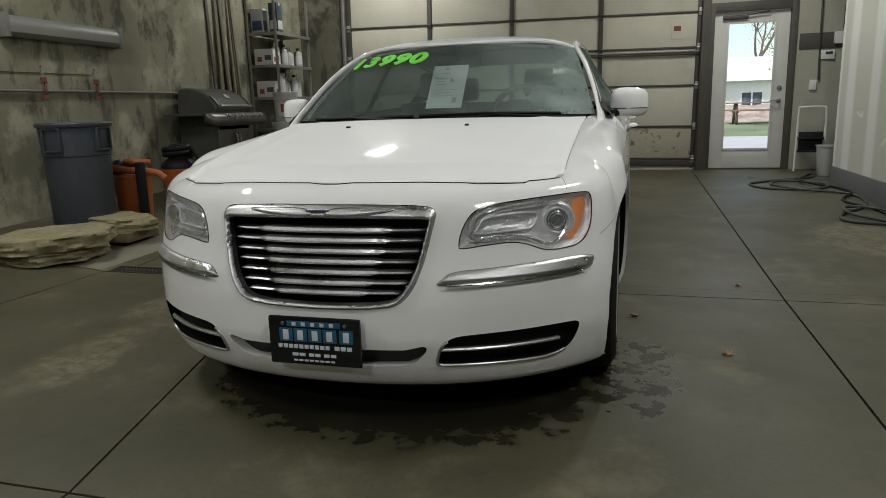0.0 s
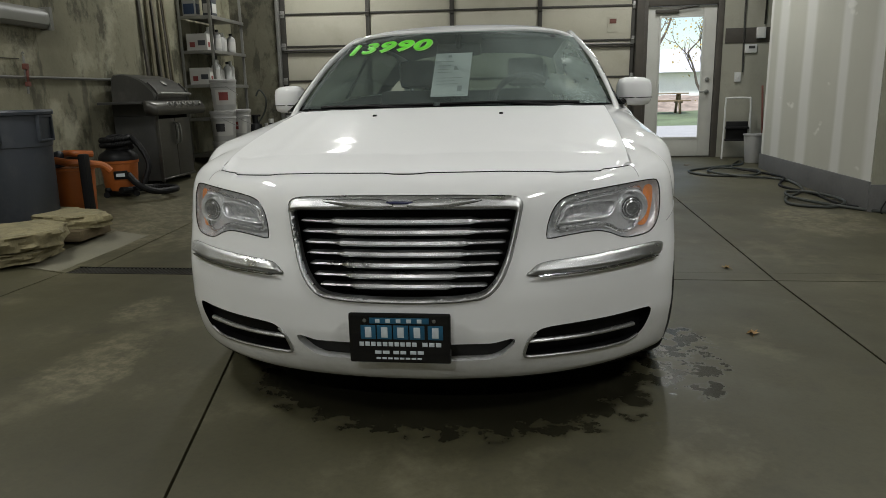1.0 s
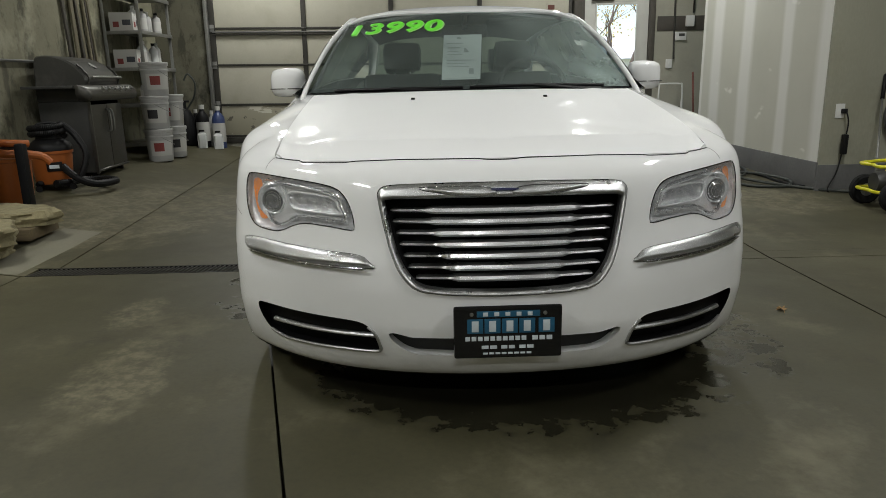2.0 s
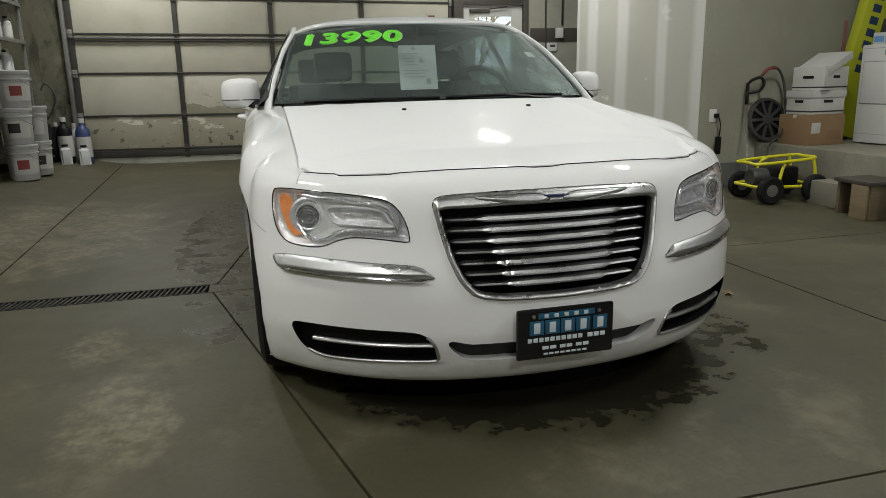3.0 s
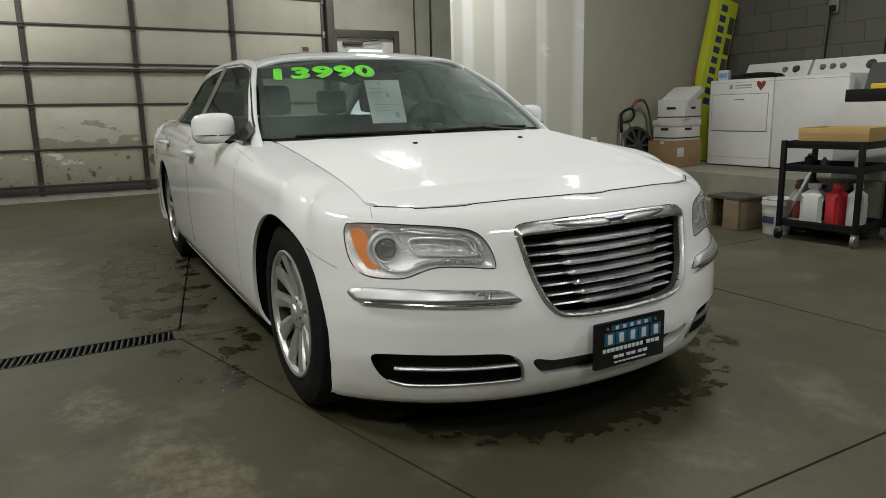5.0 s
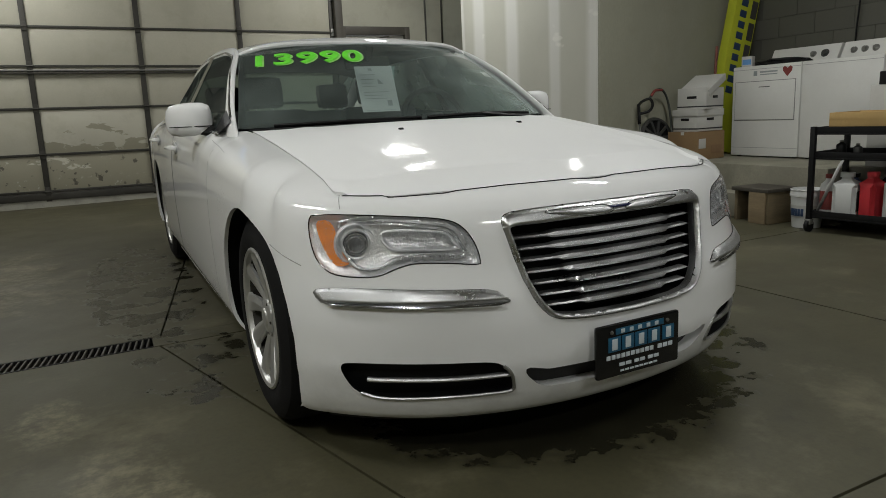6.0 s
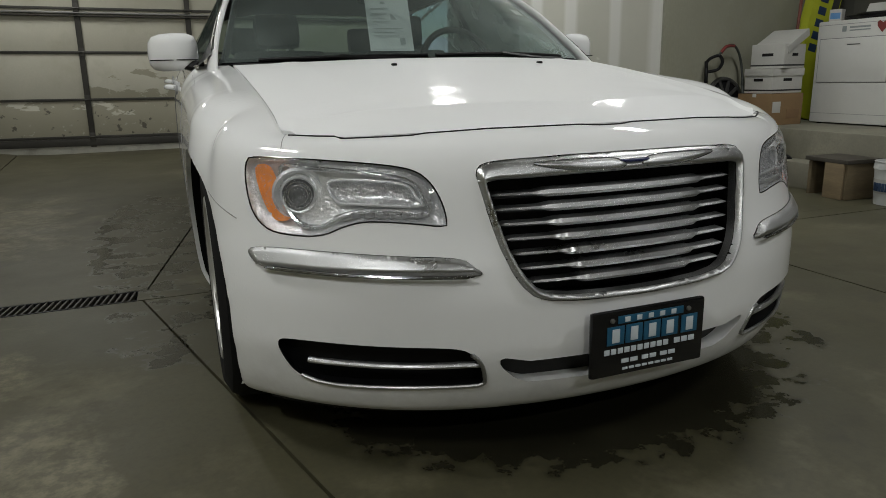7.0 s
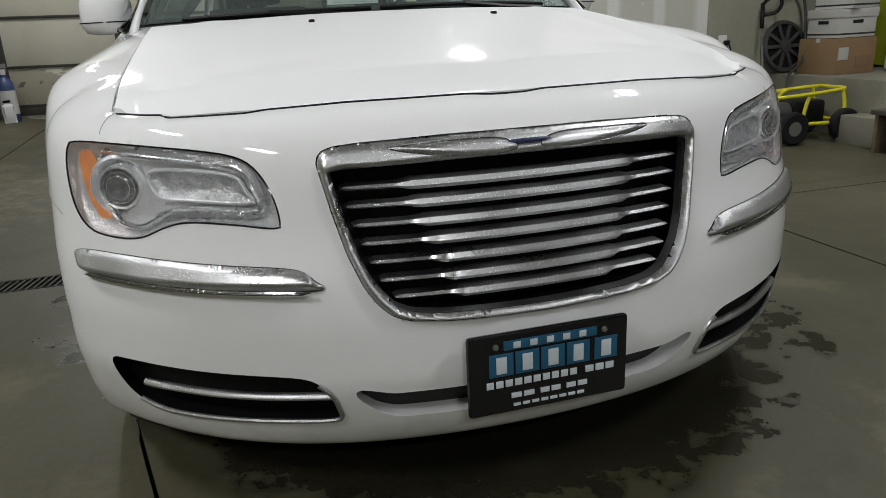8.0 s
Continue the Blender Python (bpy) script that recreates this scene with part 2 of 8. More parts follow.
def old_concrete(name="poured_concrete", k=1.0):
    """A poured wall with dark streaks running down, pale blooms and rough grain."""
    m, nt, b = principled(name, 0.85)
    co = nt.nodes.new("ShaderNodeNewGeometry").outputs["Position"]
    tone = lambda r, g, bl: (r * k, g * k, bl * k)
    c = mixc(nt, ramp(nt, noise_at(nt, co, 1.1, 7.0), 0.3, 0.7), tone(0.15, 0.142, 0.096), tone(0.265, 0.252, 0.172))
    c = mixc(nt, math_node(nt, "MULTIPLY", ramp(nt, noise_at(nt, co, 2.4, 9.0, 0.7, (1, 1, 0.6)), 0.53, 0.6), 0.85), c, tone(0.06, 0.057, 0.036))
    c = mixc(nt, math_node(nt, "MULTIPLY", ramp(nt, noise_at(nt, co, 5.0, 9.0, 0.66, (1, 1, 0.3)), 0.54, 0.62), 0.7), c, tone(0.055, 0.052, 0.034))
    c = mixc(nt, math_node(nt, "MULTIPLY", ramp(nt, noise_at(nt, co, 2.2, 9.0, 0.6), 0.53, 0.62), 0.6), c, tone(0.38, 0.365, 0.27))
    c = mixc(nt, math_node(nt, "MULTIPLY", ramp(nt, noise_at(nt, co, 30.0, 6.0, 0.7), 0.5, 0.7), 0.3), c, tone(0.12, 0.113, 0.075))
    link(nt, c, b.inputs["Base Color"])
    bump(nt, b, noise_at(nt, co, 18.0, 8.0, 0.65), 0.35, 0.01)
    return m


def drywall():
    """Unpainted plasterboard with broad bands of white joint compound down the seams."""
    m, nt, b = principled("taped_drywall", 0.75)
    co = nt.nodes.new("ShaderNodeNewGeometry").outputs["Position"]
    sep = nt.nodes.new("ShaderNodeSeparateXYZ")
    link(nt, co, sep.inputs[0])
    wob = math_node(nt, "MULTIPLY", math_node(nt, "SUBTRACT", noise_at(nt, co, 2.5, 5.0, 0.6, (1, 1, 0.3)), 0.5), 0.09)
    yy = math_node(nt, "ADD", sep.outputs[1], wob)
    band = None
    for centre, half in ((3.92, 0.2), (4.62, 0.12), (5.45, 0.16), (6.2, 0.17), (6.62, 0.07)):
        k = ramp(nt, math_node(nt, "ABSOLUTE", math_node(nt, "SUBTRACT", yy, centre)), half * 0.55, half, (1, 1, 1, 1), (0, 0, 0, 1))
        band = k if band is None else math_node(nt, "MAXIMUM", band, k)
    c = mixc(nt, noise_at(nt, co, 1.3, 6.0), (0.41, 0.405, 0.35), (0.52, 0.515, 0.45))
    c = mixc(nt, math_node(nt, "MULTIPLY", band, 0.7), c, (0.68, 0.675, 0.65))
    dab = ramp(nt, noise_at(nt, co, 1.9, 3.0, 0.5, (1, 1, 2.2)), 0.66, 0.7)
    c = mixc(nt, math_node(nt, "MULTIPLY", dab, 0.6), c, (0.76, 0.75, 0.7))
    link(nt, c, b.inputs["Base Color"])
    bump(nt, b, noise_at(nt, co, 40.0, 6.0), 0.08, 0.004)
    return m


def peeling_panel():
    """Cream door paint peeling off towards the floor: tan primer below a ragged edge, dark flakes and pale scuffs."""
    m, nt, b = principled("peeling_cream_panel", 0.62)
    co = nt.nodes.new("ShaderNodeNewGeometry").outputs["Position"]
    sep = nt.nodes.new("ShaderNodeSeparateXYZ")
    link(nt, co, sep.inputs[0])
    c = mixc(nt, ramp(nt, noise_at(nt, co, 1.6, 6.0), 0.3, 0.7), (0.46, 0.442, 0.36), (0.53, 0.511, 0.428))
    c = mixc(nt, math_node(nt, "MULTIPLY", ramp(nt, noise_at(nt, co, 4.0, 8.0, 0.65), 0.52, 0.72), 0.35), c, (0.3, 0.28, 0.2))
    height = math_node(nt, "MULTIPLY", math_node(nt, "SUBTRACT", 0.86, sep.outputs[2]), 0.55)
    ragged = math_node(nt, "ADD", height, noise_at(nt, co, 3.2, 11.0, 0.62, (0.55, 1, 1.3)))
    c = mixc(nt, math_node(nt, "MULTIPLY", ramp(nt, ragged, 0.5, 0.515), 0.85), c, (0.26, 0.242, 0.175))
    flakes = math_node(nt, "MULTIPLY", ramp(nt, noise_at(nt, co, 8.0, 9.0, 0.6), 0.6, 0.625), ramp(nt, height, 0.06, 0.12))
    c = mixc(nt, math_node(nt, "MULTIPLY", flakes, 0.85), c, (0.07, 0.062, 0.048))
    scuffs = math_node(nt, "MULTIPLY", ramp(nt, noise_at(nt, co, 12.0, 10.0, 0.7), 0.6, 0.63), ramp(nt, height, 0.18, 0.25))
    c = mixc(nt, math_node(nt, "MULTIPLY", scuffs, 0.7), c, (0.6, 0.58, 0.5))
    link(nt, c, b.inputs["Base Color"])
    bump(nt, b, ragged, 0.2, 0.004)
    return m


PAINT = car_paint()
HOOD_PAINT = car_paint("beaded_white_paint", 1.0)
CHROME = wet_chrome("wet_chrome", beads=0.22, rough=0.11, size=330.0)
DARK_CHROME = wet_chrome("smoked_chrome", (0.3, 0.31, 0.33), 0.3, 0.12)
BLACK = surface("black_plastic", (0.007, 0.007, 0.0075), 0.5, vary=0.25)
GLOSS_BLACK = surface("gloss_black", (0.008, 0.008, 0.009), 0.12, vary=0.2, relief=0.0)
RUBBER = surface("tyre_rubber", (0.009, 0.009, 0.0095), 0.8, vary=0.3, scale=12)
for _m in (BLACK, RUBBER):
    _m.node_tree.nodes["Principled BSDF"].inputs["Specular IOR Level"].default_value = 0.22
STRIP_CHROME = wet_chrome("strip_chrome", (0.5, 0.505, 0.51), 0.4, 0.32, 270.0)
SLAT_CHROME = wet_chrome("slat_chrome", (0.47, 0.475, 0.48), 0.4, 0.3, 260.0)
SURROUND_CHROME = wet_chrome("surround_chrome", (0.5, 0.505, 0.51), 0.4, 0.3, 270.0)
ALLOY = surface("silver_alloy", (0.66, 0.66, 0.65), 0.3, 0.7, vary=0.08, relief=0.0)
GLASS = plain_glass("tinted_glass", (0.68, 0.77, 0.74), glare_film=0.33)
REAR_GLASS = plain_glass("rear_glass", (0.36, 0.43, 0.4), fresnel=False)
SIDE_GLASS = plain_glass("side_glass", (0.17, 0.21, 0.2), fresnel=False, glare_film=0.14)
LENS = plain_glass("clear_lens", (0.98, 0.983, 0.986), 0.05, beads=0.2, drop_glare=0.13)
REFLECTOR = surface("lamp_reflector", (0.88, 0.89, 0.9), 0.2, 0.6, vary=0.1, scale=28, relief=0.6, grain=140, coat=0.8)
AMBER = surface("amber_reflector", (0.85, 0.25, 0.02), 0.25, vary=0.2, scale=40, grain=200, relief=0.4, coat=0.6)
CABIN = surface("cabin_cloth", (0.013, 0.014, 0.014), 0.8, vary=0.2, grain=200, relief=0.0)
HEADLINER = surface("headliner", (0.12, 0.125, 0.12), 0.9)
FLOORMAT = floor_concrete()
OLD_WALL = old_concrete()
# same concrete at half tone: corner shade put into the colour
SHADED_CORNER_WALL = old_concrete("shaded_poured_concrete", 0.5)
DRYWALL = drywall()
GREY_WALL = surface("grey_wall_paint", (0.27, 0.266, 0.208), 0.6, vary=0.14, scale=1.4, dirt=((0.2, 0.19, 0.14), 0.4), stretch=(1, 1, 0.35))
BACK_WALL = surface("putty_wall_paint", (0.33, 0.32, 0.26), 0.6, vary=0.08, scale=1.5, dirt=((0.15, 0.14, 0.11), 0.35))
DARK_TRIM = surface("dark_brown_trim", (0.055, 0.048, 0.038), 0.55, vary=0.2, dirt=((0.1, 0.09, 0.07), 0.3))
CURB = surface("dark_grey_curb", (0.12, 0.12, 0.118), 0.6, vary=0.15, dirt=((0.06, 0.06, 0.055), 0.4))
GATE = surface("dirty_cream_panel", (0.45, 0.432, 0.35), 0.6, vary=0.07, scale=1.5, dirt=((0.3, 0.28, 0.2), 0.4), per_piece=0.1)
GATE_WORN = peeling_panel()
STEEL_DARK = surface("dark_steel", (0.05, 0.047, 0.04), 0.5, 0.3, vary=0.25)
GALV = surface("galvanised_steel", (0.26, 0.26, 0.245), 0.45, 0.7, vary=0.2)
WHITE_METAL = surface("white_enamel", (0.62, 0.62, 0.595), 0.35, vary=0.04, dirt=((0.5, 0.49, 0.45), 0.2))
DOOR_WHITE = surface("grey_white_door", (0.5, 0.5, 0.46), 0.5, vary=0.05, dirt=((0.35, 0.34, 0.3), 0.25))
CEILING = surface("ceiling_paint", (0.55, 0.54, 0.5), 0.8)
GREY_PLASTIC = surface("grey_bin_plastic", (0.036, 0.042, 0.053), 0.5, vary=0.12, dirt=((0.1, 0.1, 0.1), 0.3))
ORANGE = surface("orange_plastic", (0.36, 0.098, 0.018), 0.45, vary=0.12, dirt=((0.2, 0.1, 0.04), 0.3))
STAINLESS = surface("brushed_stainless", (0.13, 0.127, 0.118), 0.36, 0.85, vary=0.12, stretch=(1, 1, 12), dirt=((0.15, 0.14, 0.12), 0.3))
GRILL_DARK = surface("charcoal_enamel", (0.045, 0.045, 0.043), 0.4, vary=0.2, dirt=((0.1, 0.095, 0.08), 0.3))
PAIL = surface("grey_white_pail", (0.36, 0.36, 0.35), 0.5, vary=0.1, dirt=((0.25, 0.24, 0.22), 0.35))
LABEL_WHITE = surface("paper_label", (0.45, 0.445, 0.42), 0.7, vary=0.05)
LABEL_RED = surface("red_label", (0.2, 0.035, 0.03), 0.6, vary=0.1)
LABEL_BLACK = surface("black_label", (0.02, 0.02, 0.022), 0.6)
STONE = surface("sandstone", (0.235, 0.205, 0.115), 0.9, vary=0.3, scale=7, grain=40, relief=1.0, dirt=((0.1, 0.085, 0.045), 0.7))
WOOD = surface("weathered_wood", (0.2, 0.15, 0.085), 0.75, vary=0.3, scale=2.0, grain=25, stretch=(8, 1, 8))
OLD_WOOD = surface("dark_crate_wood", (0.13, 0.1, 0.055), 0.8, vary=0.3, scale=2.0, grain=25, stretch=(1, 8, 8))
TRIM_WOOD = surface("pale_trim_strip", (0.15, 0.132, 0.085), 0.7, vary=0.25, stretch=(6, 6, 1))
CARDBOARD = surface("brown_cardboard", (0.23, 0.145, 0.07), 0.85, vary=0.12)
WHITE_CARD = surface("white_cardboard", (0.46, 0.455, 0.43), 0.8, vary=0.08, dirt=((0.4, 0.38, 0.34), 0.25))
YELLOW = surface("yellow_green_carton", (0.42, 0.46, 0.025), 0.5, vary=0.08)
YELLOW_TUBE = surface("yellow_frame_paint", (0.62, 0.58, 0.02), 0.35, vary=0.08)
BLUE_INK = surface("dark_blue_ink", (0.02, 0.045, 0.1), 0.5)
PLATE_BLUE = surface("plate_blue", (0.02, 0.11, 0.2), 0.35, vary=0.15, scale=20)
PALE_INK = surface("pale_ink", (0.62, 0.68, 0.72), 0.4)
GREEN_PAINT = surface("fluorescent_green_marker", (0.18, 0.95, 0.05), 0.5, vary=0.12, scale=14, grain=60)
LIME_EDGE = surface("pale_green_marker", (0.4, 0.9, 0.25), 0.55, vary=0.2, scale=14)
RED_PLASTIC = surface("red_plastic", (0.5, 0.03, 0.04), 0.4)
MILK_PLASTIC = surface("milky_plastic", (0.55, 0.56, 0.55), 0.4, vary=0.08)
BLUE_PLASTIC = surface("blue_plastic", (0.03, 0.05, 0.14), 0.4)
HOSE = surface("rubber_hose", (0.035, 0.04, 0.035), 0.55, vary=0.2)
RUST = surface("rusty_red_clamp", (0.16, 0.055, 0.04), 0.7, vary=0.3)
LEAF = surface("dry_leaf", (0.32, 0.2, 0.08), 0.8, vary=0.3, scale=40)
DIFFUSER = surface("cloudy_diffuser", (0.2, 0.2, 0.18), 0.4, vary=0.08)
PAPER = surface("printed_sheet", (0.5, 0.54, 0.53), 0.7, vary=0.05)
INK = surface("grey_print", (0.28, 0.31, 0.31), 0.7)
GRASS = surface("lawn", (0.17, 0.22, 0.12), 0.9, vary=0.35, scale=0.6, grain=20)
ASPHALT = surface("pale_driveway", (0.45, 0.45, 0.45), 0.9, vary=0.1)
LITTER = surface("fallen_leaves", (0.38, 0.31, 0.26), 0.95, vary=0.45, scale=2.0, grain=12)
SIDING = surface("pale_siding", (0.82, 0.83, 0.84), 0.7, vary=0.04)
ROOF = surface("grey_shingles", (0.62, 0.64, 0.7), 0.9, vary=0.2)
BARK = surface("bark", (0.16, 0.13, 0.11), 0.9, vary=0.3, scale=8)
FOLIAGE = surface("autumn_leaves", (0.5, 0.4, 0.12), 0.8, vary=0.4, scale=3)
PANE_DARK = surface("dark_pane", (0.1, 0.12, 0.14), 0.1, vary=0.2, relief=0.0)


# ---- building blocks ----
def part(name, bm, material, parent=None, label="", smooth=True, flat_angle=0.6):
    """Links a bmesh as one mesh object, under a thing or a part where one is given."""
    me = bpy.data.meshes.new(name)
    if isinstance(bm, tuple):
        me.from_pydata(bm[0], [], bm[1])
    else:
        bmesh.ops.recalc_face_normals(bm, faces=bm.faces)
        if smooth:
            for e in bm.edges:
                if len(e.link_faces) == 2 and e.calc_face_angle(0) > flat_angle:
                    e.smooth = False
        bm.to_mesh(me)
        bm.free()
    if smooth:
        for p in me.polygons:
            p.use_smooth = True
    me.materials.append(material)
    ob = new(name, me)
    if parent is not None:
        ob.parent = parent
    return tagged(ob, label)


def thing(name, m, label, category, group="", kind=""):
    ob = new(name)
    ob.matrix_world = m
    ob.empty_display_size = 0.05
    return tagged(ob, label, category, group, kind)


def box(bm, lo, hi, bevel=0.0, turn=None):
    """An axis-aligned box from corner to corner, with bevelled edges."""
    lo, hi = Vector(lo), Vector(hi)
    made = bmesh.ops.create_cube(bm, size=1.0)["verts"]
    for v in made:
        v.co = Vector([(lo[k] + hi[k]) / 2 + v.co[k] * (hi[k] - lo[k]) for k in range(3)])
    if bevel:
        edges = list({e for v in made for e in v.link_edges})
        done = bmesh.ops.bevel(bm, geom=edges, offset=bevel, segments=2, profile=0.6, affect="EDGES")
        made = list({v for f in done["faces"] for v in f.verts} | {v for v in made if v.is_valid})
    if turn is not None:
        bmesh.ops.transform(bm, matrix=turn, verts=made)
    return bm


def boxed(lo, hi, bevel=0.004, turn=None):
    return box(bmesh.new(), lo, hi, bevel, turn)


def lathe(bm, profile, seg=24, turn=None, capped=True):
    """A solid of revolution round z from (radius, height) pairs."""
    rings = []
    for r, z in profile:
        rings.append([bm.verts.new((r * math.cos(2 * math.pi * k / seg), r * math.sin(2 * math.pi * k / seg), z)) for k in range(seg)])
    for a, b in zip(rings, rings[1:]):
        for k in range(seg):
            bm.faces.new((a[k], a[(k + 1) % seg], b[(k + 1) % seg], b[k]))
    for ring, r in ((rings[0], profile[0][0]), (rings[-1], profile[-1][0])):
        if r > 1e-4 and capped:
            bm.faces.new(ring)
    made = [v for ring in rings for v in ring]
    if turn is not None:
        bmesh.ops.transform(bm, matrix=turn, verts=made)
    return bm


def tube(bm, path, radius, seg=10, closed=False, squash=1.0):
    """A round rod along a path; radius is a number or one number a point."""
    pts = [Vector(p) for p in path]
    n = len(pts)
    rings, side = [], None
    for k, p in enumerate(pts):
        a = pts[(k - 1) % n] if closed or k else p
        b = pts[(k + 1) % n] if closed or k < n - 1 else p
        t = (b - a).normalized()
        if side is None:
            side = t.orthogonal().normalized()
        side = (side - t * side.dot(t)).normalized()
        up = t.cross(side)
        r = radius[k] if isinstance(radius, (list, tuple)) else radius
        rings.append([bm.verts.new(p + side * r * math.cos(2 * math.pi * j / seg) + up * r * squash * math.sin(2 * math.pi * j / seg)) for j in range(seg)])
    for k in range(n if closed else n - 1):
        a, b = rings[k], rings[(k + 1) % n]
        for j in range(seg):
            bm.faces.new((a[j], a[(j + 1) % seg], b[(j + 1) % seg], b[j]))
    if not closed:
        bm.faces.new(rings[0])
        bm.faces.new(rings[-1])
    return bm


def spline(points, steps=8, closed=False):
    """A smooth path through a few points."""
    pts = [Vector(p) for p in points]
    n = len(pts)
    out = []
    for k in range(n if closed else n - 1):
        p0, p1, p2, p3 = (pts[(k + j) % n] if closed else pts[min(max(k + j, 0), n - 1)] for j in (-1, 0, 1, 2))
        for s in range(steps):
            u = s / steps
            out.append(0.5 * (2 * p1 + (p2 - p0) * u + (2 * p0 - 5 * p1 + 4 * p2 - p3) * u * u + (3 * p1 - p0 - 3 * p2 + p3) * u ** 3))
    if not closed:
        out.append(pts[-1])
    return out


def rod(a, b, r, seg=10):
    return tube(bmesh.new(), [a, b], r, seg)


def prism(bm, outline, thick, turn=None):
    """A flat outline in x and z, thick along y (from 0 to thick)."""
    a = [bm.verts.new((x, 0, z)) for x, z in outline]
    b = [bm.verts.new((x, thick, z)) for x, z in outline]
    bm.faces.new(a)
    bm.faces.new(b[::-1])
    for k in range(len(a)):
        bm.faces.new((a[k], b[k], b[(k + 1) % len(a)], a[(k + 1) % len(a)]))
    if turn is not None:
        bmesh.ops.transform(bm, matrix=turn, verts=a + b)
    return bm


def ease(x, knots):
    """Smooth interpolation through (x, y) knots, flat outside them."""
    xs, ys = np.array([k[0] for k in knots], float), np.array([k[1] for k in knots], float)
    x = np.clip(np.asarray(x, float), xs[0], xs[-1])
    d = np.diff(ys) / np.diff(xs)
    m = np.concatenate([[d[0]], np.where(d[1:] * d[:-1] > 0, 2 * d[1:] * d[:-1] / np.where(d[1:] + d[:-1] == 0, 1, d[1:] + d[:-1]), 0), [d[-1]]])
    k = np.clip(np.searchsorted(xs, x) - 1, 0, len(d) - 1)
    h = xs[k + 1] - xs[k]
    t = (x - xs[k]) / h
    return ys[k] * (1 + 2 * t) * (1 - t) ** 2 + h * m[k] * t * (1 - t) ** 2 + ys[k + 1] * t * t * (3 - 2 * t) + h * m[k + 1] * t * t * (t - 1)


def floor_z(x, y):
    """The floor falls to the drain: level in front of it, rising behind it and, more steeply, towards the old wall."""
    return 0.025 * max(0.0, y - 1.95) + 0.15 * max(0.0, -x - 2.6) * min(1.0, max(0.0, (y + 0.5) / 2.0))


# ---- the room ----
WEST, EAST, NORTH, SOUTH = -3.92, 5.15, 7.8, -7.0
part("ground", boxed((-300, -300, -0.6), (300, 300, -0.35), 0), GRASS, None, smooth=False)
tagged(bpy.data.objects["ground"], "lawn and soil round the building", "ground", kind="structure")


def slab_floor():
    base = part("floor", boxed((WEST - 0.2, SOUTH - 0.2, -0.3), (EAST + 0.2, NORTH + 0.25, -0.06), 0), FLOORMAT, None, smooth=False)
    tagged(base, "olive-grey sealed concrete floor with saw-cut joints, wet blotches and painted under-car shade", "floor", kind="structure")
    g = 0.005
    joint_r = lambda y: 1.74 - 0.0075 * (y - 1.9)
    diag = lambda y: -0.565 - 0.2635 * (y + 0.48)
    diag2 = lambda y: -1.2 + 0.18 * (y - 1.95)
    west_j = lambda y: -2.43 - 0.05 * max(0.0, y - 1.95)
    rows = [(SOUTH, -0.485), (-0.475, 1.905), (2.065, NORTH + 0.2)]
    slabs = []
    a, b = rows[0]
    for y0, y1 in ((SOUTH, -3.6), (-3.59, b)):
        slabs += [[(WEST, y0), (-2.58 - g, y0), (-2.58 - g, y1), (WEST, y1)], [(-2.58 + g, y0), (-0.565 - g, y0), (-0.565 - g, y1), (-2.58 + g, y1)],
                  [(-0.565 + g, y0), (1.755 - g, y0), (1.755 - g, y1), (-0.565 + g, y1)], [(1.755 + g, y0), (EAST, y0), (EAST, y1), (1.755 + g, y1)]]
    a, b = rows[1]
    slabs += [[(WEST, a), (-2.58 - g, a), (-2.58 - g, b), (WEST, b)], [(-2.58 + g, a), (diag(a) - g, a), (diag(b) - g, b), (-2.58 + g, b)],
              [(diag(a) + g, a), (joint_r(a) - g, a), (joint_r(b) - g, b), (diag(b) + g, b)], [(joint_r(a) + g, a), (EAST, a), (EAST, b), (joint_r(b) + g, b)]]
    slabs += [[(WEST, 1.915), (-2.56, 1.915), (-2.56, 2.063), (WEST, 2.063)], [(-1.22, 1.915), (joint_r(1.9) - g, 1.915), (joint_r(2) - g, 2.063), (-1.22, 2.063)], [(joint_r(1.9) + g, 1.915), (EAST, 1.915), (EAST, 2.063), (joint_r(2) + g, 2.063)]]
    a, b = rows[2]
    slabs += [[(WEST, a), (west_j(a) - g, a), (west_j(b) - g, b), (WEST, b)], [(west_j(a) + g, a), (diag2(a) - g, a), (diag2(b) - g, b), (west_j(b) + g, b)],
              [(diag2(a) + g, a), (joint_r(a) - g, a), (joint_r(b) - g, b), (diag2(b) + g, b)], [(joint_r(a) + g, a), (EAST, a), (EAST, b), (joint_r(b) + g, b)]]
    for outline in slabs:
        bm = bmesh.new()
        p = [Vector(c) for c in outline]
        at = lambda u, v: (p[0] * (1 - u) + p[1] * u) * (1 - v) + (p[3] * (1 - u) + p[2] * u) * v
        n = 8
        net = [[bm.verts.new((*at(i / n, j / n), floor_z(*at(i / n, j / n)))) for i in range(n + 1)] for j in range(n + 1)]
        for j in range(n):
            for i in range(n):
                bm.faces.new((net[j][i], net[j][i + 1], net[j + 1][i + 1], net[j + 1][i]))
        rim = net[0][:] + [net[j][n] for j in range(1, n + 1)] + net[n][n - 1::-1] + [net[j][0] for j in range(n - 1, 0, -1)]
        low = [bm.verts.new((v.co.x, v.co.y, -0.055)) for v in rim]
        for k in range(len(rim)):
            bm.faces.new((rim[k], low[k], low[(k + 1) % len(rim)], rim[(k + 1) % len(rim)]))
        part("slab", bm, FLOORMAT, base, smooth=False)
    strip = bmesh.new()
    top = [strip.verts.new((x, y, floor_z(x, y) + dz)) for dz in (0.004, -0.02) for x, y in ((-2.86, 1.9), (-2.61, 1.93), (-2.59, 2.95), (-2.86, 2.95))]
    strip.faces.new(top[:4])
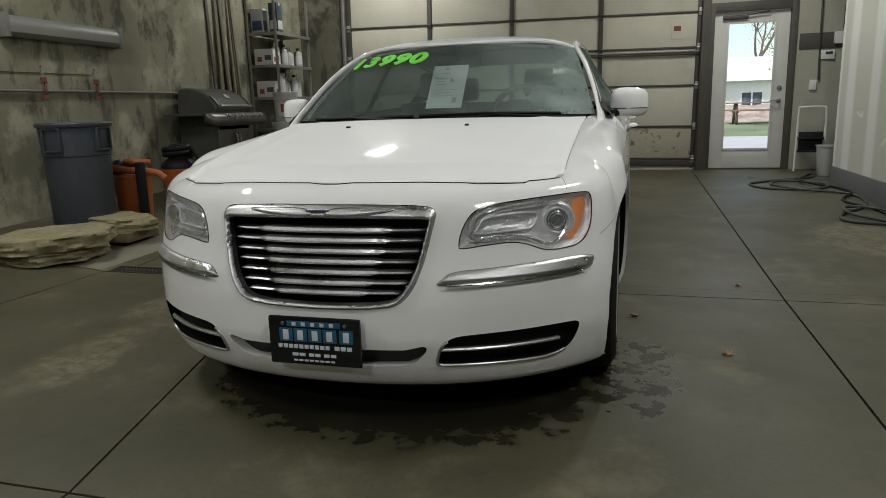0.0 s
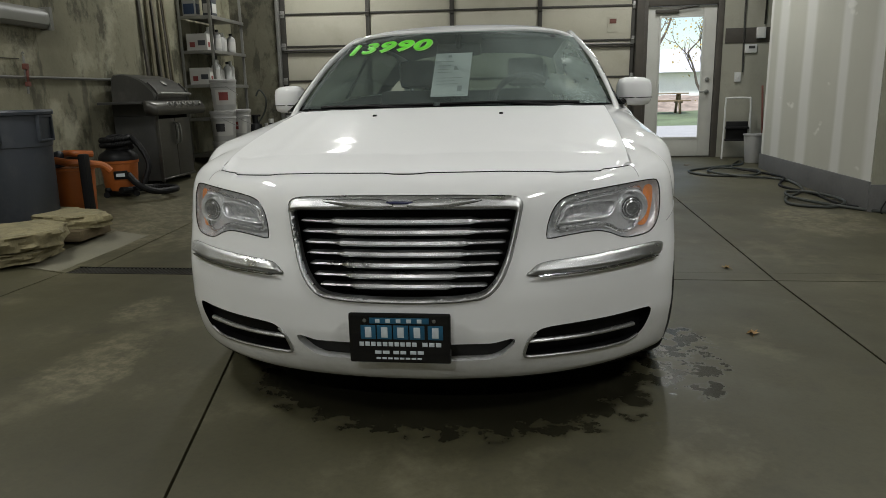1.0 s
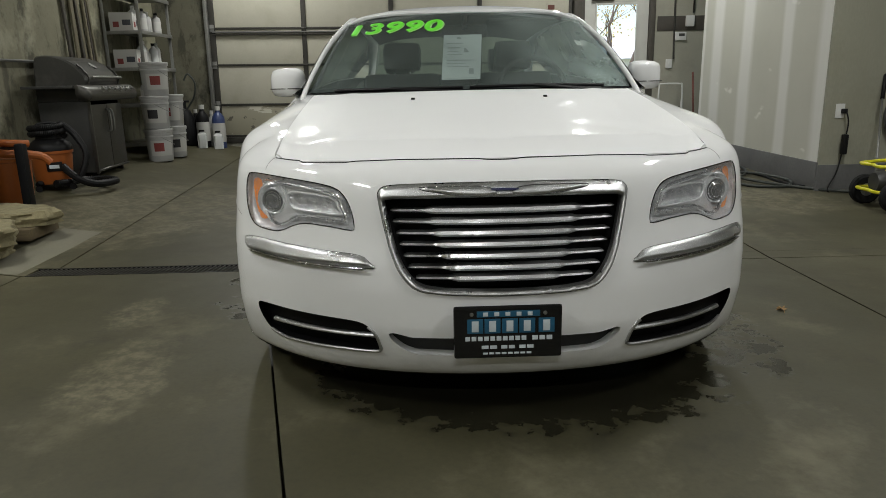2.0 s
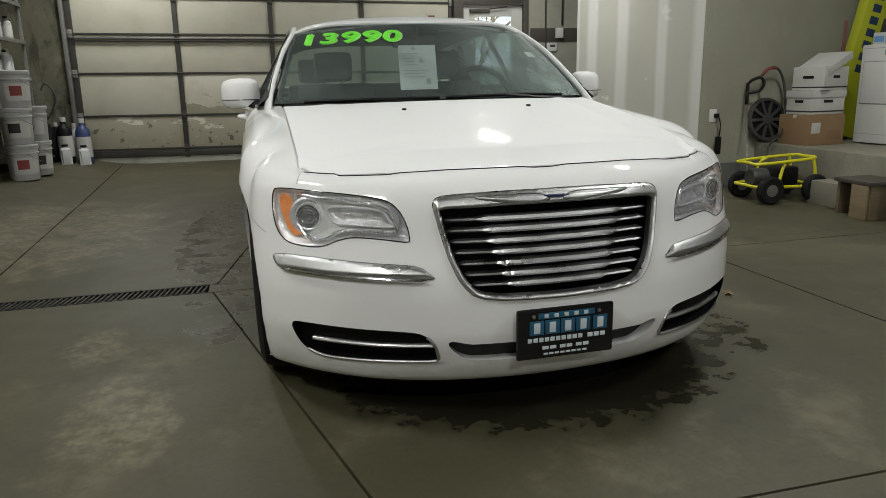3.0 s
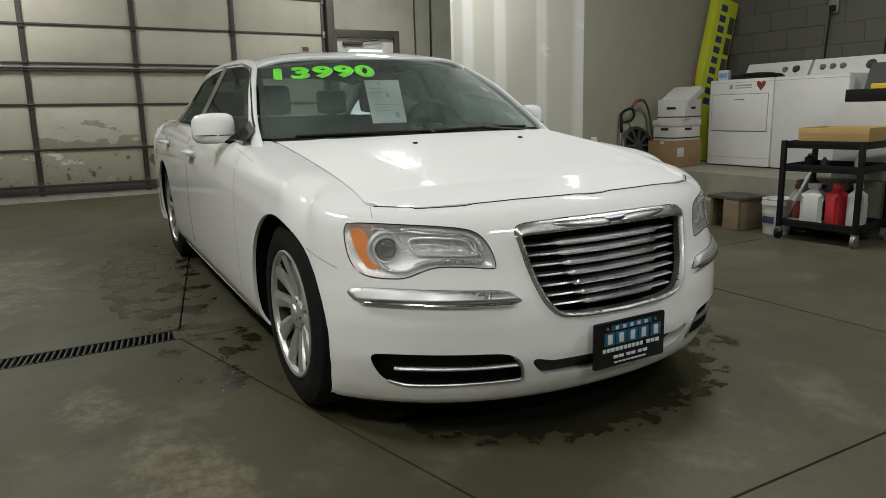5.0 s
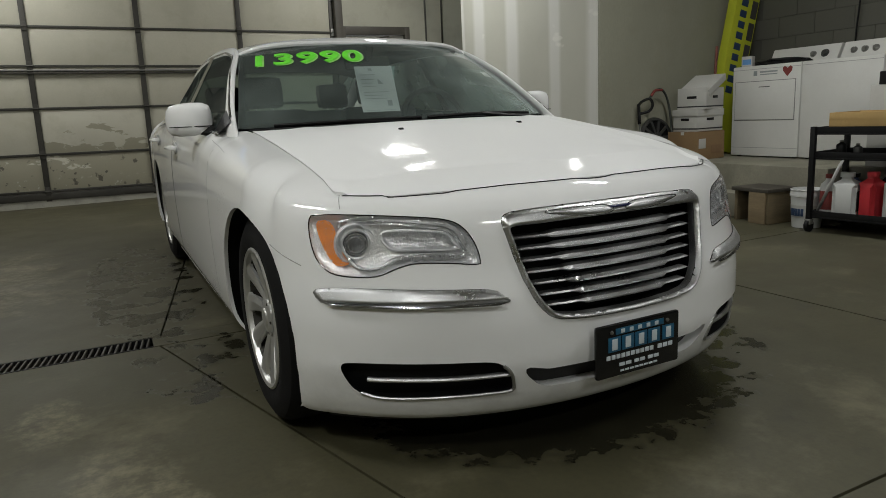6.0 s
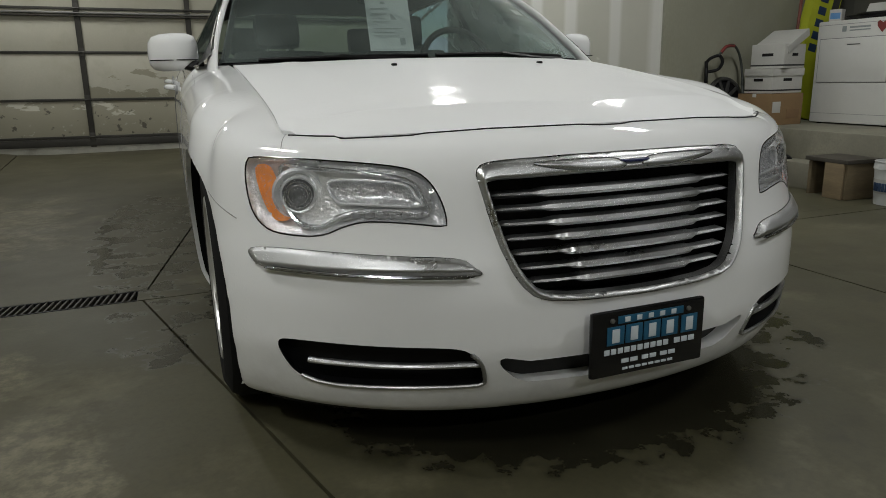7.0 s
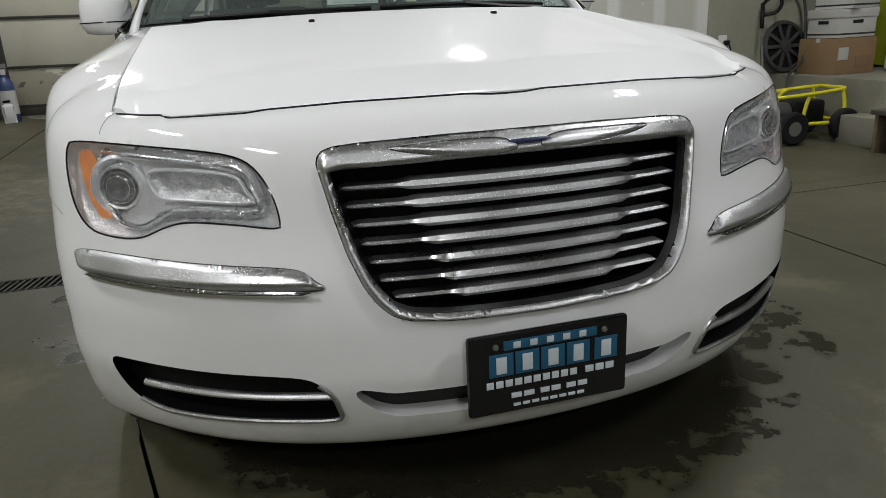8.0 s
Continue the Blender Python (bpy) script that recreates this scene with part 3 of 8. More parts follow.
    for k in range(4):
        strip.faces.new((top[k], top[4 + k], top[4 + (k + 1) % 4], top[(k + 1) % 4]))
    part("slab", strip, surface("pale_patch", (0.17, 0.16, 0.115), 0.7, vary=0.12, dirt=((0.15, 0.14, 0.1), 0.4)), base, "pale patched strip of concrete", smooth=False)
    return base


slab_floor()

grate = thing("drain_grate", pose(-1.9, 1.953, 0.0), "black slotted trench drain grate set in the concrete floor", "drain")
part("trough", boxed((-0.655, -0.045, -0.058), (0.68, 0.11, -0.05), 0), BLACK, grate)
for y0, y1 in ((-0.047, -0.037), (0.1, 0.11)):
    part("rail", boxed((-0.655, y0, -0.049), (0.68, y1, 0.0025), 0.001), BLACK, grate)
bar_mesh = None
for k in range(48):
    if bar_mesh is None:
        ob = part("slat", boxed((-0.0045, -0.037, -0.02), (0.0045, 0.1, 0.001), 0.0015, Matrix.Rotation(radians(-8), 4, "Z")), surface("worn_grate_iron", (0.07, 0.066, 0.055), 0.6, 0.2, vary=0.3), grate)
        bar_mesh = ob.data
    else:
        ob = new("slat", bar_mesh)
        ob.parent = grate
    ob.location = (-0.64 + k * 0.0275, 0, 0)


def wall(name, boxes, material, label):
    bm = bmesh.new()
    for lo, hi in boxes:
        box(bm, lo, hi)
    return tagged(part(name, bm, material, None, smooth=False), label, "wall", kind="structure")


wall("wall_west", [((WEST - 0.25, SOUTH, -0.1), (WEST, NORTH + 0.2, CEIL))], OLD_WALL, "stained poured concrete wall with streaks and blooms")
# assumed wall, out of view, added for reflections and to keep sky light out
wall("wall_south", [((WEST - 0.25, SOUTH - 0.2, -0.1), (EAST + 0.2, SOUTH, CEIL))], GREY_WALL, "unseen plain grey wall added to close the room")
GATE_L, GATE_R, GATE_TOP = -3.21, 1.755, 3.25
wall("wall_north", [((GATE_R, NORTH, -0.1), (1.83, NORTH + 0.2, CEIL)), ((1.83, NORTH, 2.25), (2.87, NORTH + 0.2, CEIL)),
                    ((2.87, NORTH, -0.1), (EAST + 0.2, NORTH + 0.2, CEIL)), ((GATE_L, NORTH, GATE_TOP), (GATE_R, NORTH + 0.2, CEIL))], BACK_WALL, "putty-coloured end wall round the garage door")
wall("wall_corner", [((WEST, NORTH, -0.1), (GATE_L, NORTH + 0.2, CEIL))], SHADED_CORNER_WALL, "stained concrete wall beside the garage door, corner shade painted in")
wall("wall_partition", [((3.095, 3.924, 0.29), (3.245, 6.64, CEIL))], DRYWALL, "bare drywall partition with white taped seams")
wall("wall_partition_end", [((3.098, 3.9, 0.0), (EAST, 3.922, CEIL)), ((3.246, 3.922, 0.0), (EAST, 4.05, CEIL))], GREY_WALL, "grey painted partition wall beside the ledge")
wall("wall_nook", [((3.245, 6.52, 0.0), (EAST, 6.64, CEIL))], BACK_WALL, "putty-coloured nook wall")
tagged(part("curb", boxed((3.08, 3.903, -0.05), (3.24, 6.65, 0.29), 0.006), CURB, None), "dark grey concrete kerb under the drywall", "kerb", kind="structure")
tagged(part("baseboard", boxed((3.084, 3.878, -0.05), (3.715, 3.898, 0.27), 0.004), CURB, None), "dark grey painted wall base", "baseboard", kind="structure")
ceil = wall("ceiling", [((WEST - 0.25, SOUTH - 0.2, CEIL), (EAST + 0.2, NORTH + 0.2, CEIL + 0.2))], CEILING, "off-white painted ceiling")
tagged(ceil, category="ceiling")
tagged(part("trim", boxed((2.9, NORTH - 0.012, 1.635), (EAST, NORTH + 0.001, 1.825), 0.002), DARK_TRIM, None), "dark painted band along the wall", "trim", kind="structure")
# corner boards where two walls meet, beside the garage door
tagged(part("pilaster", boxed((1.745, NORTH - 0.1, 0.1), (1.85, NORTH - 0.002, CEIL), 0.006), DARK_TRIM, None), "dark painted post between the doors", "post", kind="structure")

# block wall on the ledge side
tagged(part("wall_east", boxed((EAST - 0.014, SOUTH, -0.1), (EAST + 0.2, 3.92, CEIL), 0), surface("grey_block_joint", (0.07, 0.069, 0.057), 0.8), None, smooth=False), "grey painted concrete block wall", "wall", kind="structure")
BLOCK = surface("grey_block_paint", (0.09, 0.089, 0.073), 0.7, vary=0.08, scale=4, grain=90, relief=0.35, per_piece=0.1)
block_mesh = None
for row in range(16):
    for col in range(10):
        y0 = -0.09 + col * 0.4 - (0.2 if row % 2 else 0.0)
        z0 = 0.42 + row * 0.2
        if y0 + 0.395 > 3.93 or z0 > CEIL - 0.2:
            continue
        if block_mesh is None:
            ob = part("block", boxed((-0.02, 0.002, 0.002), (0.012, 0.398, 0.198), 0.003), BLOCK, bpy.data.objects["wall_east"], smooth=False)
            block_mesh = ob.data
        else:
            ob = new("block", block_mesh)
            ob.parent = bpy.data.objects["wall_east"]
        ob.location = (EAST, y0, z0)

# raised concrete ledge
LEDGE = surface("ledge_concrete", (0.2, 0.19, 0.145), 0.75, vary=0.2, scale=2.5, dirt=((0.1, 0.095, 0.07), 0.6))
LEDGE_X, LEDGE_Z = 3.72, 0.45
tagged(part("ledge", box(boxed((LEDGE_X, 1.93, -0.05), (EAST - 0.03, 3.915, LEDGE_Z), 0.012), (3.97, -2.0, -0.05), (EAST - 0.03, 1.929, LEDGE_Z), 0.012), LEDGE, None), "raised stained concrete ledge along the wall", "ledge", kind="structure")


def garage_door():
    d = thing("garage_door", pose((GATE_L + GATE_R) / 2, NORTH + 0.05, 0.15, 0, 0.7, 0), "closed sectional garage door with scuffed cream panels and dark steel stiles", "garage door")
    ox, oz = (GATE_L + GATE_R) / 2, 0.15
    xs = [-3.17, -1.93, -0.745, 0.458, 1.71]
    zs = [0.315, 0.745, 1.275, 1.755, 2.195, 2.65, 3.1]
    sections = list(zip([0.22] + zs[:-1], zs))
    for r, (z0, z1) in enumerate(sections):
        for c in range(4):
            bm = boxed((xs[c] + 0.012 - ox, -0.012, z0 + 0.014 - oz), (xs[c + 1] - 0.012 - ox, 0.02, z1 - 0.006 - oz), 0.003)
            part("panel", bm, GATE_WORN if r == 1 or (r == 2 and c == 1) else GATE, d, "scuffed peeling panel" if r == 1 or (r == 2 and c == 1) else "")
        part("rail", boxed((xs[0] - ox, -0.026, z1 - 0.012 - oz), (xs[-1] - ox, 0.0, z1 + 0.016 - oz), 0.003), STEEL_DARK, d)
        if r in (3,):
            part("strut", boxed((xs[0] - ox, -0.05, z1 - 0.055 - oz), (xs[-1] - ox, -0.012, z1 - 0.035 - oz), 0.003), GALV, d)
            part("strut", boxed((xs[0] - ox, -0.055, z1 - 0.085 - oz), (xs[-1] - ox, -0.012, z1 - 0.07 - oz), 0.003), STEEL_DARK, d)
    for k, x in enumerate(xs):
        w = 0.03 if 0 < k < 4 else 0.04
        part("stile", boxed((x - w - ox, -0.034, 0.2 - oz), (x + w - ox, -0.004, 3.2 - oz), 0.003), STEEL_DARK, d)
        for z in zs[:-1]:
            bm = boxed((x - 0.03 - ox, -0.05, z - 0.045 - oz), (x + 0.03 - ox, -0.03, z + 0.05 - oz), 0.004)
            part("hinge", tube(bm, [(x - 0.035 - ox, -0.052, z + 0.004 - oz), (x + 0.035 - ox, -0.052, z + 0.004 - oz)], 0.008, 8), GALV if k in (0, 4) else STEEL_DARK, d)
    part("bottom_seal", boxed((xs[0] - ox, -0.03, 0.12 - oz), (xs[-1] - ox, 0.03, 0.235 - oz), 0.012), surface("seal_rubber", (0.4, 0.39, 0.34), 0.7, dirt=((0.1, 0.1, 0.08), 0.5)), d, "pale rubber bottom seal")
    part("threshold", boxed((xs[0] - ox, -0.045, 0.215 - oz), (xs[-1] - ox, -0.02, 0.3 - oz), 0.004), STEEL_DARK, d)
    for x, side in ((GATE_L + 0.005, -1), (GATE_R + 0.0, 1)):
        bm = boxed((x - 0.035 - ox, -0.13, 0.15 - oz), (x + 0.012 - ox, -0.075, 3.2 - oz), 0.006)
        part("track", bm, GALV if side < 0 else STEEL_DARK, d, "vertical steel roller track")
        for z in np.arange(0.5, 3.2, 0.6):
            part("bracket", boxed((x - 0.03 - ox, -0.08, z - oz), (x + 0.05 * side - ox + 0.01, -0.04, z + 0.05 - oz), 0.004), GALV, d)
    part("notice", boxed((1.36 - ox, -0.02, 1.86 - oz), (1.5 - ox, -0.014, 2.06 - oz), 0.001), GATE, d, "small faded paper notice with red print")
    part("notice_print", boxed((1.385 - ox, -0.023, 1.97 - oz), (1.475 - ox, -0.0205, 2.03 - oz), 0.0005), RUST, d)
    return d


garage_door()


def entry_door():
    d = thing("door_1", pose(2.35, NORTH + 0.02, 0.15), "closed grey-white entry door with a tall full-length glass pane", "door", kind="structure")
    ox, oz = 2.35, 0.15
    x0, x1, z0, z1 = 1.91, 2.79, 0.165, 2.13
    gx0, gx1, gz0, gz1 = 2.07, 2.63, 0.41, 2.0
    for name, lo, hi in (("stile", (x0, z0), (gx0, z1)), ("stile", (gx1, z0), (x1, z1)), ("bottom_rail", (gx0, z0), (gx1, gz0)), ("top_rail", (gx0, gz1), (gx1, z1))):
        part(name, boxed((lo[0] - ox, 0.02, lo[1] - oz), (hi[0] - ox, 0.065, hi[1] - oz), 0.003), DOOR_WHITE, d)
    for lo, hi in (((gx0 - 0.015, gz0 - 0.015), (gx0 + 0.012, gz1 + 0.015)), ((gx1 - 0.012, gz0 - 0.015), (gx1 + 0.015, gz1 + 0.015)), ((gx0 + 0.012, gz0 - 0.015), (gx1 - 0.012, gz0 + 0.012)), ((gx0 + 0.012, gz1 - 0.012), (gx1 - 0.012, gz1 + 0.015))):
        part("bead", boxed((lo[0] - ox, 0.008, lo[1] - oz), (hi[0] - ox, 0.03, hi[1] - oz), 0.004), DOOR_WHITE, d)
    pane = part("pane", ([(gx0 - ox, 0.038, gz0 - oz), (gx1 - ox, 0.038, gz0 - oz), (gx1 - ox, 0.038, gz1 - oz), (gx0 - ox, 0.038, gz1 - oz)], [(0, 1, 2, 3)]), plain_glass("door_glass", (0.98, 0.99, 1.0)), d, smooth=False)
    pane.visible_shadow = False
    for lo, hi in (((1.83, 0.1), (1.905, 2.25)), ((2.795, 0.1), (2.87, 2.25)), ((1.905, 2.14), (2.795, 2.25))):
        part("jamb", boxed((lo[0] - ox, -0.035, lo[1] - oz), (hi[0] - ox, 0.12, hi[1] - oz), 0.004), DARK_TRIM, d, "dark brown door frame")
    part("closer", boxed((2.0 - ox, -0.03, 2.045 - oz), (2.3 - ox, 0.02, 2.09 - oz), 0.008), DARK_TRIM, d, "dark door closer")
    part("closer_arm", rod((2.28 - ox, -0.02, 2.085 - oz), (2.55 - ox, -0.03, 2.12 - oz), 0.008), DARK_TRIM, d)
    for z in (1.02, 1.18):
        part("rosette", lathe(bmesh.new(), [(0.0, 0), (0.03, 0), (0.03, 0.012), (0.02, 0.016), (0.0, 0.016)], 20, Matrix.Translation((2.71 - ox, 0.02, z - oz)) @ Matrix.Rotation(radians(90), 4, "X")), GALV, d)
    part("handle", tube(bmesh.new(), spline([(2.71 - ox, 0.0, 1.02 - oz), (2.71 - ox, -0.045, 1.02 - oz), (2.67 - ox, -0.052, 1.022 - oz), (2.6 - ox, -0.05, 1.02 - oz)], 5), 0.01), GALV, d, "brass-grey lever handle")
    part("threshold", boxed((1.905 - ox, -0.02, 0.13 - oz), (2.795 - ox, 0.1, 0.165 - oz), 0.004), STEEL_DARK, d)


entry_door()

# outdoors, seen through the door's pane
lawn = bmesh.new()
gx, gy = np.linspace(-60, 90, 31), np.array([8.2, 10, 13, 17, 21, 26, 32, 40, 60, 120, 280])
gz = np.interp(gy, [8, 13, 21, 32, 60, 280], [-0.05, 0.0, 0.1, 0.35, 0.9, 1.2])
cols = [[lawn.verts.new((x, y, z + 0.04 * math.sin(x * 0.7 + y))) for x in gx] for y, z in zip(gy, gz)]
for a, b in zip(cols, cols[1:]):
    for k in range(len(gx) - 1):
        lawn.faces.new((a[k], a[k + 1], b[k + 1], b[k]))
tagged(part("lawn", lawn, GRASS, None), "green lawn sloping up from the building", "lawn", kind="structure")
tagged(part("driveway", boxed((-60, 8.25, -0.1), (90, 18.0, 0.09), 0), ASPHALT, None, smooth=False), "pale driveway outside the door", "driveway", kind="structure")
bank = bmesh.new()
bx, by = np.linspace(-10, 40, 80), np.linspace(27, 34, 12)
cols = [[bank.verts.new((x, y, 0.1 + 0.72 * math.sin(math.pi * min(1, (y - 27) / 7.5)) + 0.18 * noise.noise((x * 0.9, y * 0.9, 0)))) for x in bx] for y in by]
for a, b in zip(cols, cols[1:]):
    for k in range(len(bx) - 1):
        bank.faces.new((a[k], a[k + 1], b[k + 1], b[k]))
tagged(part("leaf_bank", bank, LITTER, None), "bank covered in brown fallen leaves", "bank", kind="stuff")


def far_house():
    h = thing("house", pose(8.8, 47.0, -0.35), "pale sided single-storey house with a grey roof", "house")
    part("wall", boxed((-8, -4, -0.8), (9, 4, 2.7), 0), SIDING, h, smooth=False)
    bm = bmesh.new()
    ridge = [bm.verts.new((x, y, z)) for x in (-8.6, 9.6) for y, z in ((-4.6, 2.5), (0, 4.1), (4.6, 2.5))]
    bm.faces.new((ridge[0], ridge[3], ridge[4], ridge[1]))
    bm.faces.new((ridge[1], ridge[4], ridge[5], ridge[2]))
    bm.faces.new((ridge[0], ridge[1], ridge[2]))
    bm.faces.new((ridge[3], ridge[5], ridge[4]))
    bm.faces.new((ridge[0], ridge[2], ridge[5], ridge[3]))
    part("roof", bm, ROOF, h, smooth=False)
    for x in (-5, -1.2, 2.6, 6):
        w = part("window", boxed((x - 0.65, -4.06, 0.7), (x + 0.65, -4.0, 1.9), 0.02), SIDING, h, "white framed window")
        for dx in (-0.3, 0.3):
            part("pane", boxed((x + dx - 0.25, -4.075, 0.78), (x + dx + 0.25, -4.061, 1.82), 0), PANE_DARK, w)
    return h


far_house()


def trestle_table():
    t = thing("picnic_table", pose(5.2, 25.6, 0.2), "weathered wooden picnic table on the grass", "table")
    for k in range(5):
        part("board", boxed((-1.0, -0.4 + k * 0.16, 0.72), (1.0, -0.25 + k * 0.16, 0.76), 0.005), WOOD, t)
    for x in (-0.7, 0.7):
        for s in (-1, 1):
            part("leg", rod((x, 0.45 * s, 0.0), (x, 0.15 * s, 0.74), 0.05, 6), WOOD, t)
        part("brace", boxed((x - 0.03, -0.7, 0.38), (x + 0.03, 0.7, 0.45), 0.004), WOOD, t)
    for s in (-1, 1):
        part("bench", boxed((-1.0, s * 0.7 - 0.12, 0.45), (1.0, s * 0.7 + 0.12, 0.49), 0.005), WOOD, t)
    return t


trestle_table()


def tree(x, y, z, h, leaves, seed, label):
    rnd = random.Random(seed)
    t = thing("tree", pose(x, y, z), label, "tree")
    bm = bmesh.new()
    tips = []

    def limb(p, way, length, r, depth):
        path = [p]
        for _ in range(4):
            way = (way + Vector((rnd.uniform(-0.3, 0.3), rnd.uniform(-0.3, 0.3), rnd.uniform(-0.05, 0.2)))).normalized()
            path.append(path[-1] + way * length / 4)
        tube(bm, path, [r * (1 - 0.5 * k / 4) for k in range(5)], 6)
        tips.extend(path[2:])
        if depth:
            for _ in range(3):
                limb(path[rnd.choice((2, 3, 4))], (way + Vector((rnd.uniform(-1, 1), rnd.uniform(-1, 1), rnd.uniform(-0.2, 0.6)))).normalized(), length * 0.62, r * 0.5, depth - 1)

    limb(Vector((0, 0, -0.3)), Vector((0.05, 0, 1)), h * 0.45, h * 0.018, 3)
    part("trunk", bm, BARK, t)
    cr = bmesh.new()
    for _ in range(leaves):
        p = rnd.choice(tips) + Vector((rnd.gauss(0, 0.3), rnd.gauss(0, 0.3), rnd.gauss(0, 0.3)))
        n = Vector((rnd.gauss(0, 1), rnd.gauss(0, 1), rnd.gauss(0, 1))).normalized()
        a = n.orthogonal().normalized() * rnd.uniform(0.025, 0.06)
        b = n.cross(a) * 0.7
        cr.faces.new([cr.verts.new(p + v) for v in (a, b, -a, -b)])
    part("crown", cr, FOLIAGE, t)


tree(6.5, 24.0, 0.1, 5.5, 350, 4, "half-bare autumn tree with crooked dark limbs")
tree(10.5, 36.0, 0.6, 9.0, 1500, 9, "autumn tree with thinning yellow leaves")
tree(3.5, 40.0, 0.6, 9.0, 2200, 11, "autumn tree with thinning yellow leaves")
tree(8.5, 52.0, 0.7, 10.0, 2600, 15, "distant autumn tree with yellow leaves")


# ceiling lamps: long tubes in reflector housings
def ceiling_light(x, y, turn):
    c = thing("ceiling_light", pose(x, y, CEIL, 0, 0, turn), "long white fluorescent fixture fixed under the ceiling", "ceiling light", "ceiling lights")
    part("housing", boxed((-0.5, -0.09, -0.06), (0.5, 0.09, -0.001), 0.01), WHITE_METAL, c)
    glow = bpy.data.materials.get("fluorescent_tube")
    if glow is None:
        glow, nt, b = principled("fluorescent_tube", 0.4)
        b.inputs["Emission Color"].default_value = (0.99, 1.0, 0.965, 1)
        b.inputs["Emission Strength"].default_value = 9.0
    for dy in (-0.05, 0.05):
        part("tube", rod((-0.45, dy, -0.085), (0.45, dy, -0.085), 0.018), glow, c, "lit fluorescent tube")
    lamp = new("light", bpy.data.lights.new("light", "AREA"))
    lamp.data.shape, lamp.data.size, lamp.data.size_y = "RECTANGLE", 0.95, 0.2
    lamp.data.energy, lamp.data.color = LAMP_POWER, (0.99, 1.0, 0.965)
    lamp.parent = c
    lamp.location = (0, 0, -0.11)
    return c


for x, y, turn in LAMP_PLACES:
    ceiling_light(x, y, turn)


# ---- the car ----
from mathutils.bvhtree import BVHTree

car = thing("car", pose(0, 0, 0, 0, 0, 0.45), "rain-wet white four-door sedan with a chrome grille on concrete", "car")

NOSE = [(0.10, 0.21), (0.13, 0.125), (0.155, 0.085), (0.172, 0.065), (0.24, 0.03), (0.34, 0.005), (0.42, 0.005), (0.5, 0.015), (0.6, 0.043), (0.7, 0.068), (0.75, 0.09), (0.79, 0.135), (0.808, 0.18)]
ARCH_Y, ARCH_Z, ARCH_R = 0.84, 0.352, 0.392
REAR_Y, REAR_Z = 3.9, 0.398


def bow(x):
    return 0.3 * x * x + 0.3 * x ** 4


def front(x, z):
    """How far back the front of the body lies at a width and a height."""
    return ease(z, NOSE) + bow(np.asarray(x, float))


def inside(poly, x, z):
    """Which points lie in a closed outline, and how far they are from its edge."""
    p = np.array(poly, float)
    q = np.roll(p, -1, 0)
    hit = np.zeros(np.shape(x), bool)
    best = np.full(np.shape(x), 9.0)
    nx, nz = np.zeros(np.shape(x)), np.zeros(np.shape(x))
    for (x0, z0), (x1, z1) in zip(p, q):
        cross = ((z0 > z) != (z1 > z)) & (x < (x1 - x0) * (z - z0) / ((z1 - z0) or 1e-9) + x0)
        hit ^= cross
        t = np.clip(((x - x0) * (x1 - x0) + (z - z0) * (z1 - z0)) / ((x1 - x0) ** 2 + (z1 - z0) ** 2 + 1e-12), 0, 1)
        cx, cz = x0 + t * (x1 - x0), z0 + t * (z1 - z0)
        d = np.hypot(x - cx, z - cz)
        near = d < best
        best = np.where(near, d, best)
        nx, nz = np.where(near, cx, nx), np.where(near, cz, nz)
    return hit, best, nx, nz


def rounded(outline, steps=5):
    return [(p.x, p.y) for p in spline([(x, z, 0) for x, z in outline], steps, True)]


def resample(outline, step):
    p = np.array(list(outline) + [outline[0]], float)
    s = np.concatenate([[0], np.cumsum(np.hypot(*np.diff(p, axis=0).T))])
    n = max(8, int(s[-1] / step))
    u = np.linspace(0, s[-1], n, endpoint=False)
    return list(zip(np.interp(u, s, p[:, 0]), np.interp(u, s, p[:, 1])))


LAMP = rounded([(0.822, 0.742), (0.828, 0.69), (0.82, 0.63), (0.793, 0.594), (0.742, 0.585), (0.69, 0.589), (0.64, 0.611), (0.595, 0.621), (0.52, 0.618), (0.452, 0.611), (0.442, 0.622), (0.450, 0.668), (0.472, 0.71), (0.505, 0.732), (0.575, 0.744), (0.7, 0.753), (0.80, 0.755)])
STRIP = rounded([(0.834, 0.548), (0.836, 0.524), (0.815, 0.509), (0.76, 0.506), (0.56, 0.506), (0.392, 0.505), (0.398, 0.523), (0.432, 0.543), (0.56, 0.55), (0.76, 0.556)], 4)
FOG = rounded([(0.797, 0.332), (0.787, 0.29), (0.758, 0.25), (0.705, 0.233), (0.54, 0.237), (0.39, 0.241), (0.374, 0.249), (0.383, 0.29), (0.41, 0.326), (0.46, 0.342), (0.62, 0.345), (0.76, 0.343)], 4)
INTAKE_HALF = [(0.0, 0.3), (0.28, 0.299), (0.335, 0.312), (0.352, 0.307), (0.34, 0.285), (0.305, 0.252), (0.27, 0.238), (0.0, 0.234)]


def both(half):
    return [(x, z) for x, z in half] + [(-x, z) for x, z in half[::-1] if abs(x) > 1e-6]


GRILLE_OUT = resample(both([(0.0, 0.752), (0.15, 0.7515), (0.3, 0.747), (0.345, 0.743), (0.364, 0.735), (0.372, 0.722), (0.37, 0.705), (0.355, 0.63), (0.338, 0.56), (0.317, 0.505), (0.297, 0.474), (0.275, 0.453), (0.245, 0.441), (0.18, 0.434), (0.09, 0.431), (0.0, 0.43)]), 0.012)
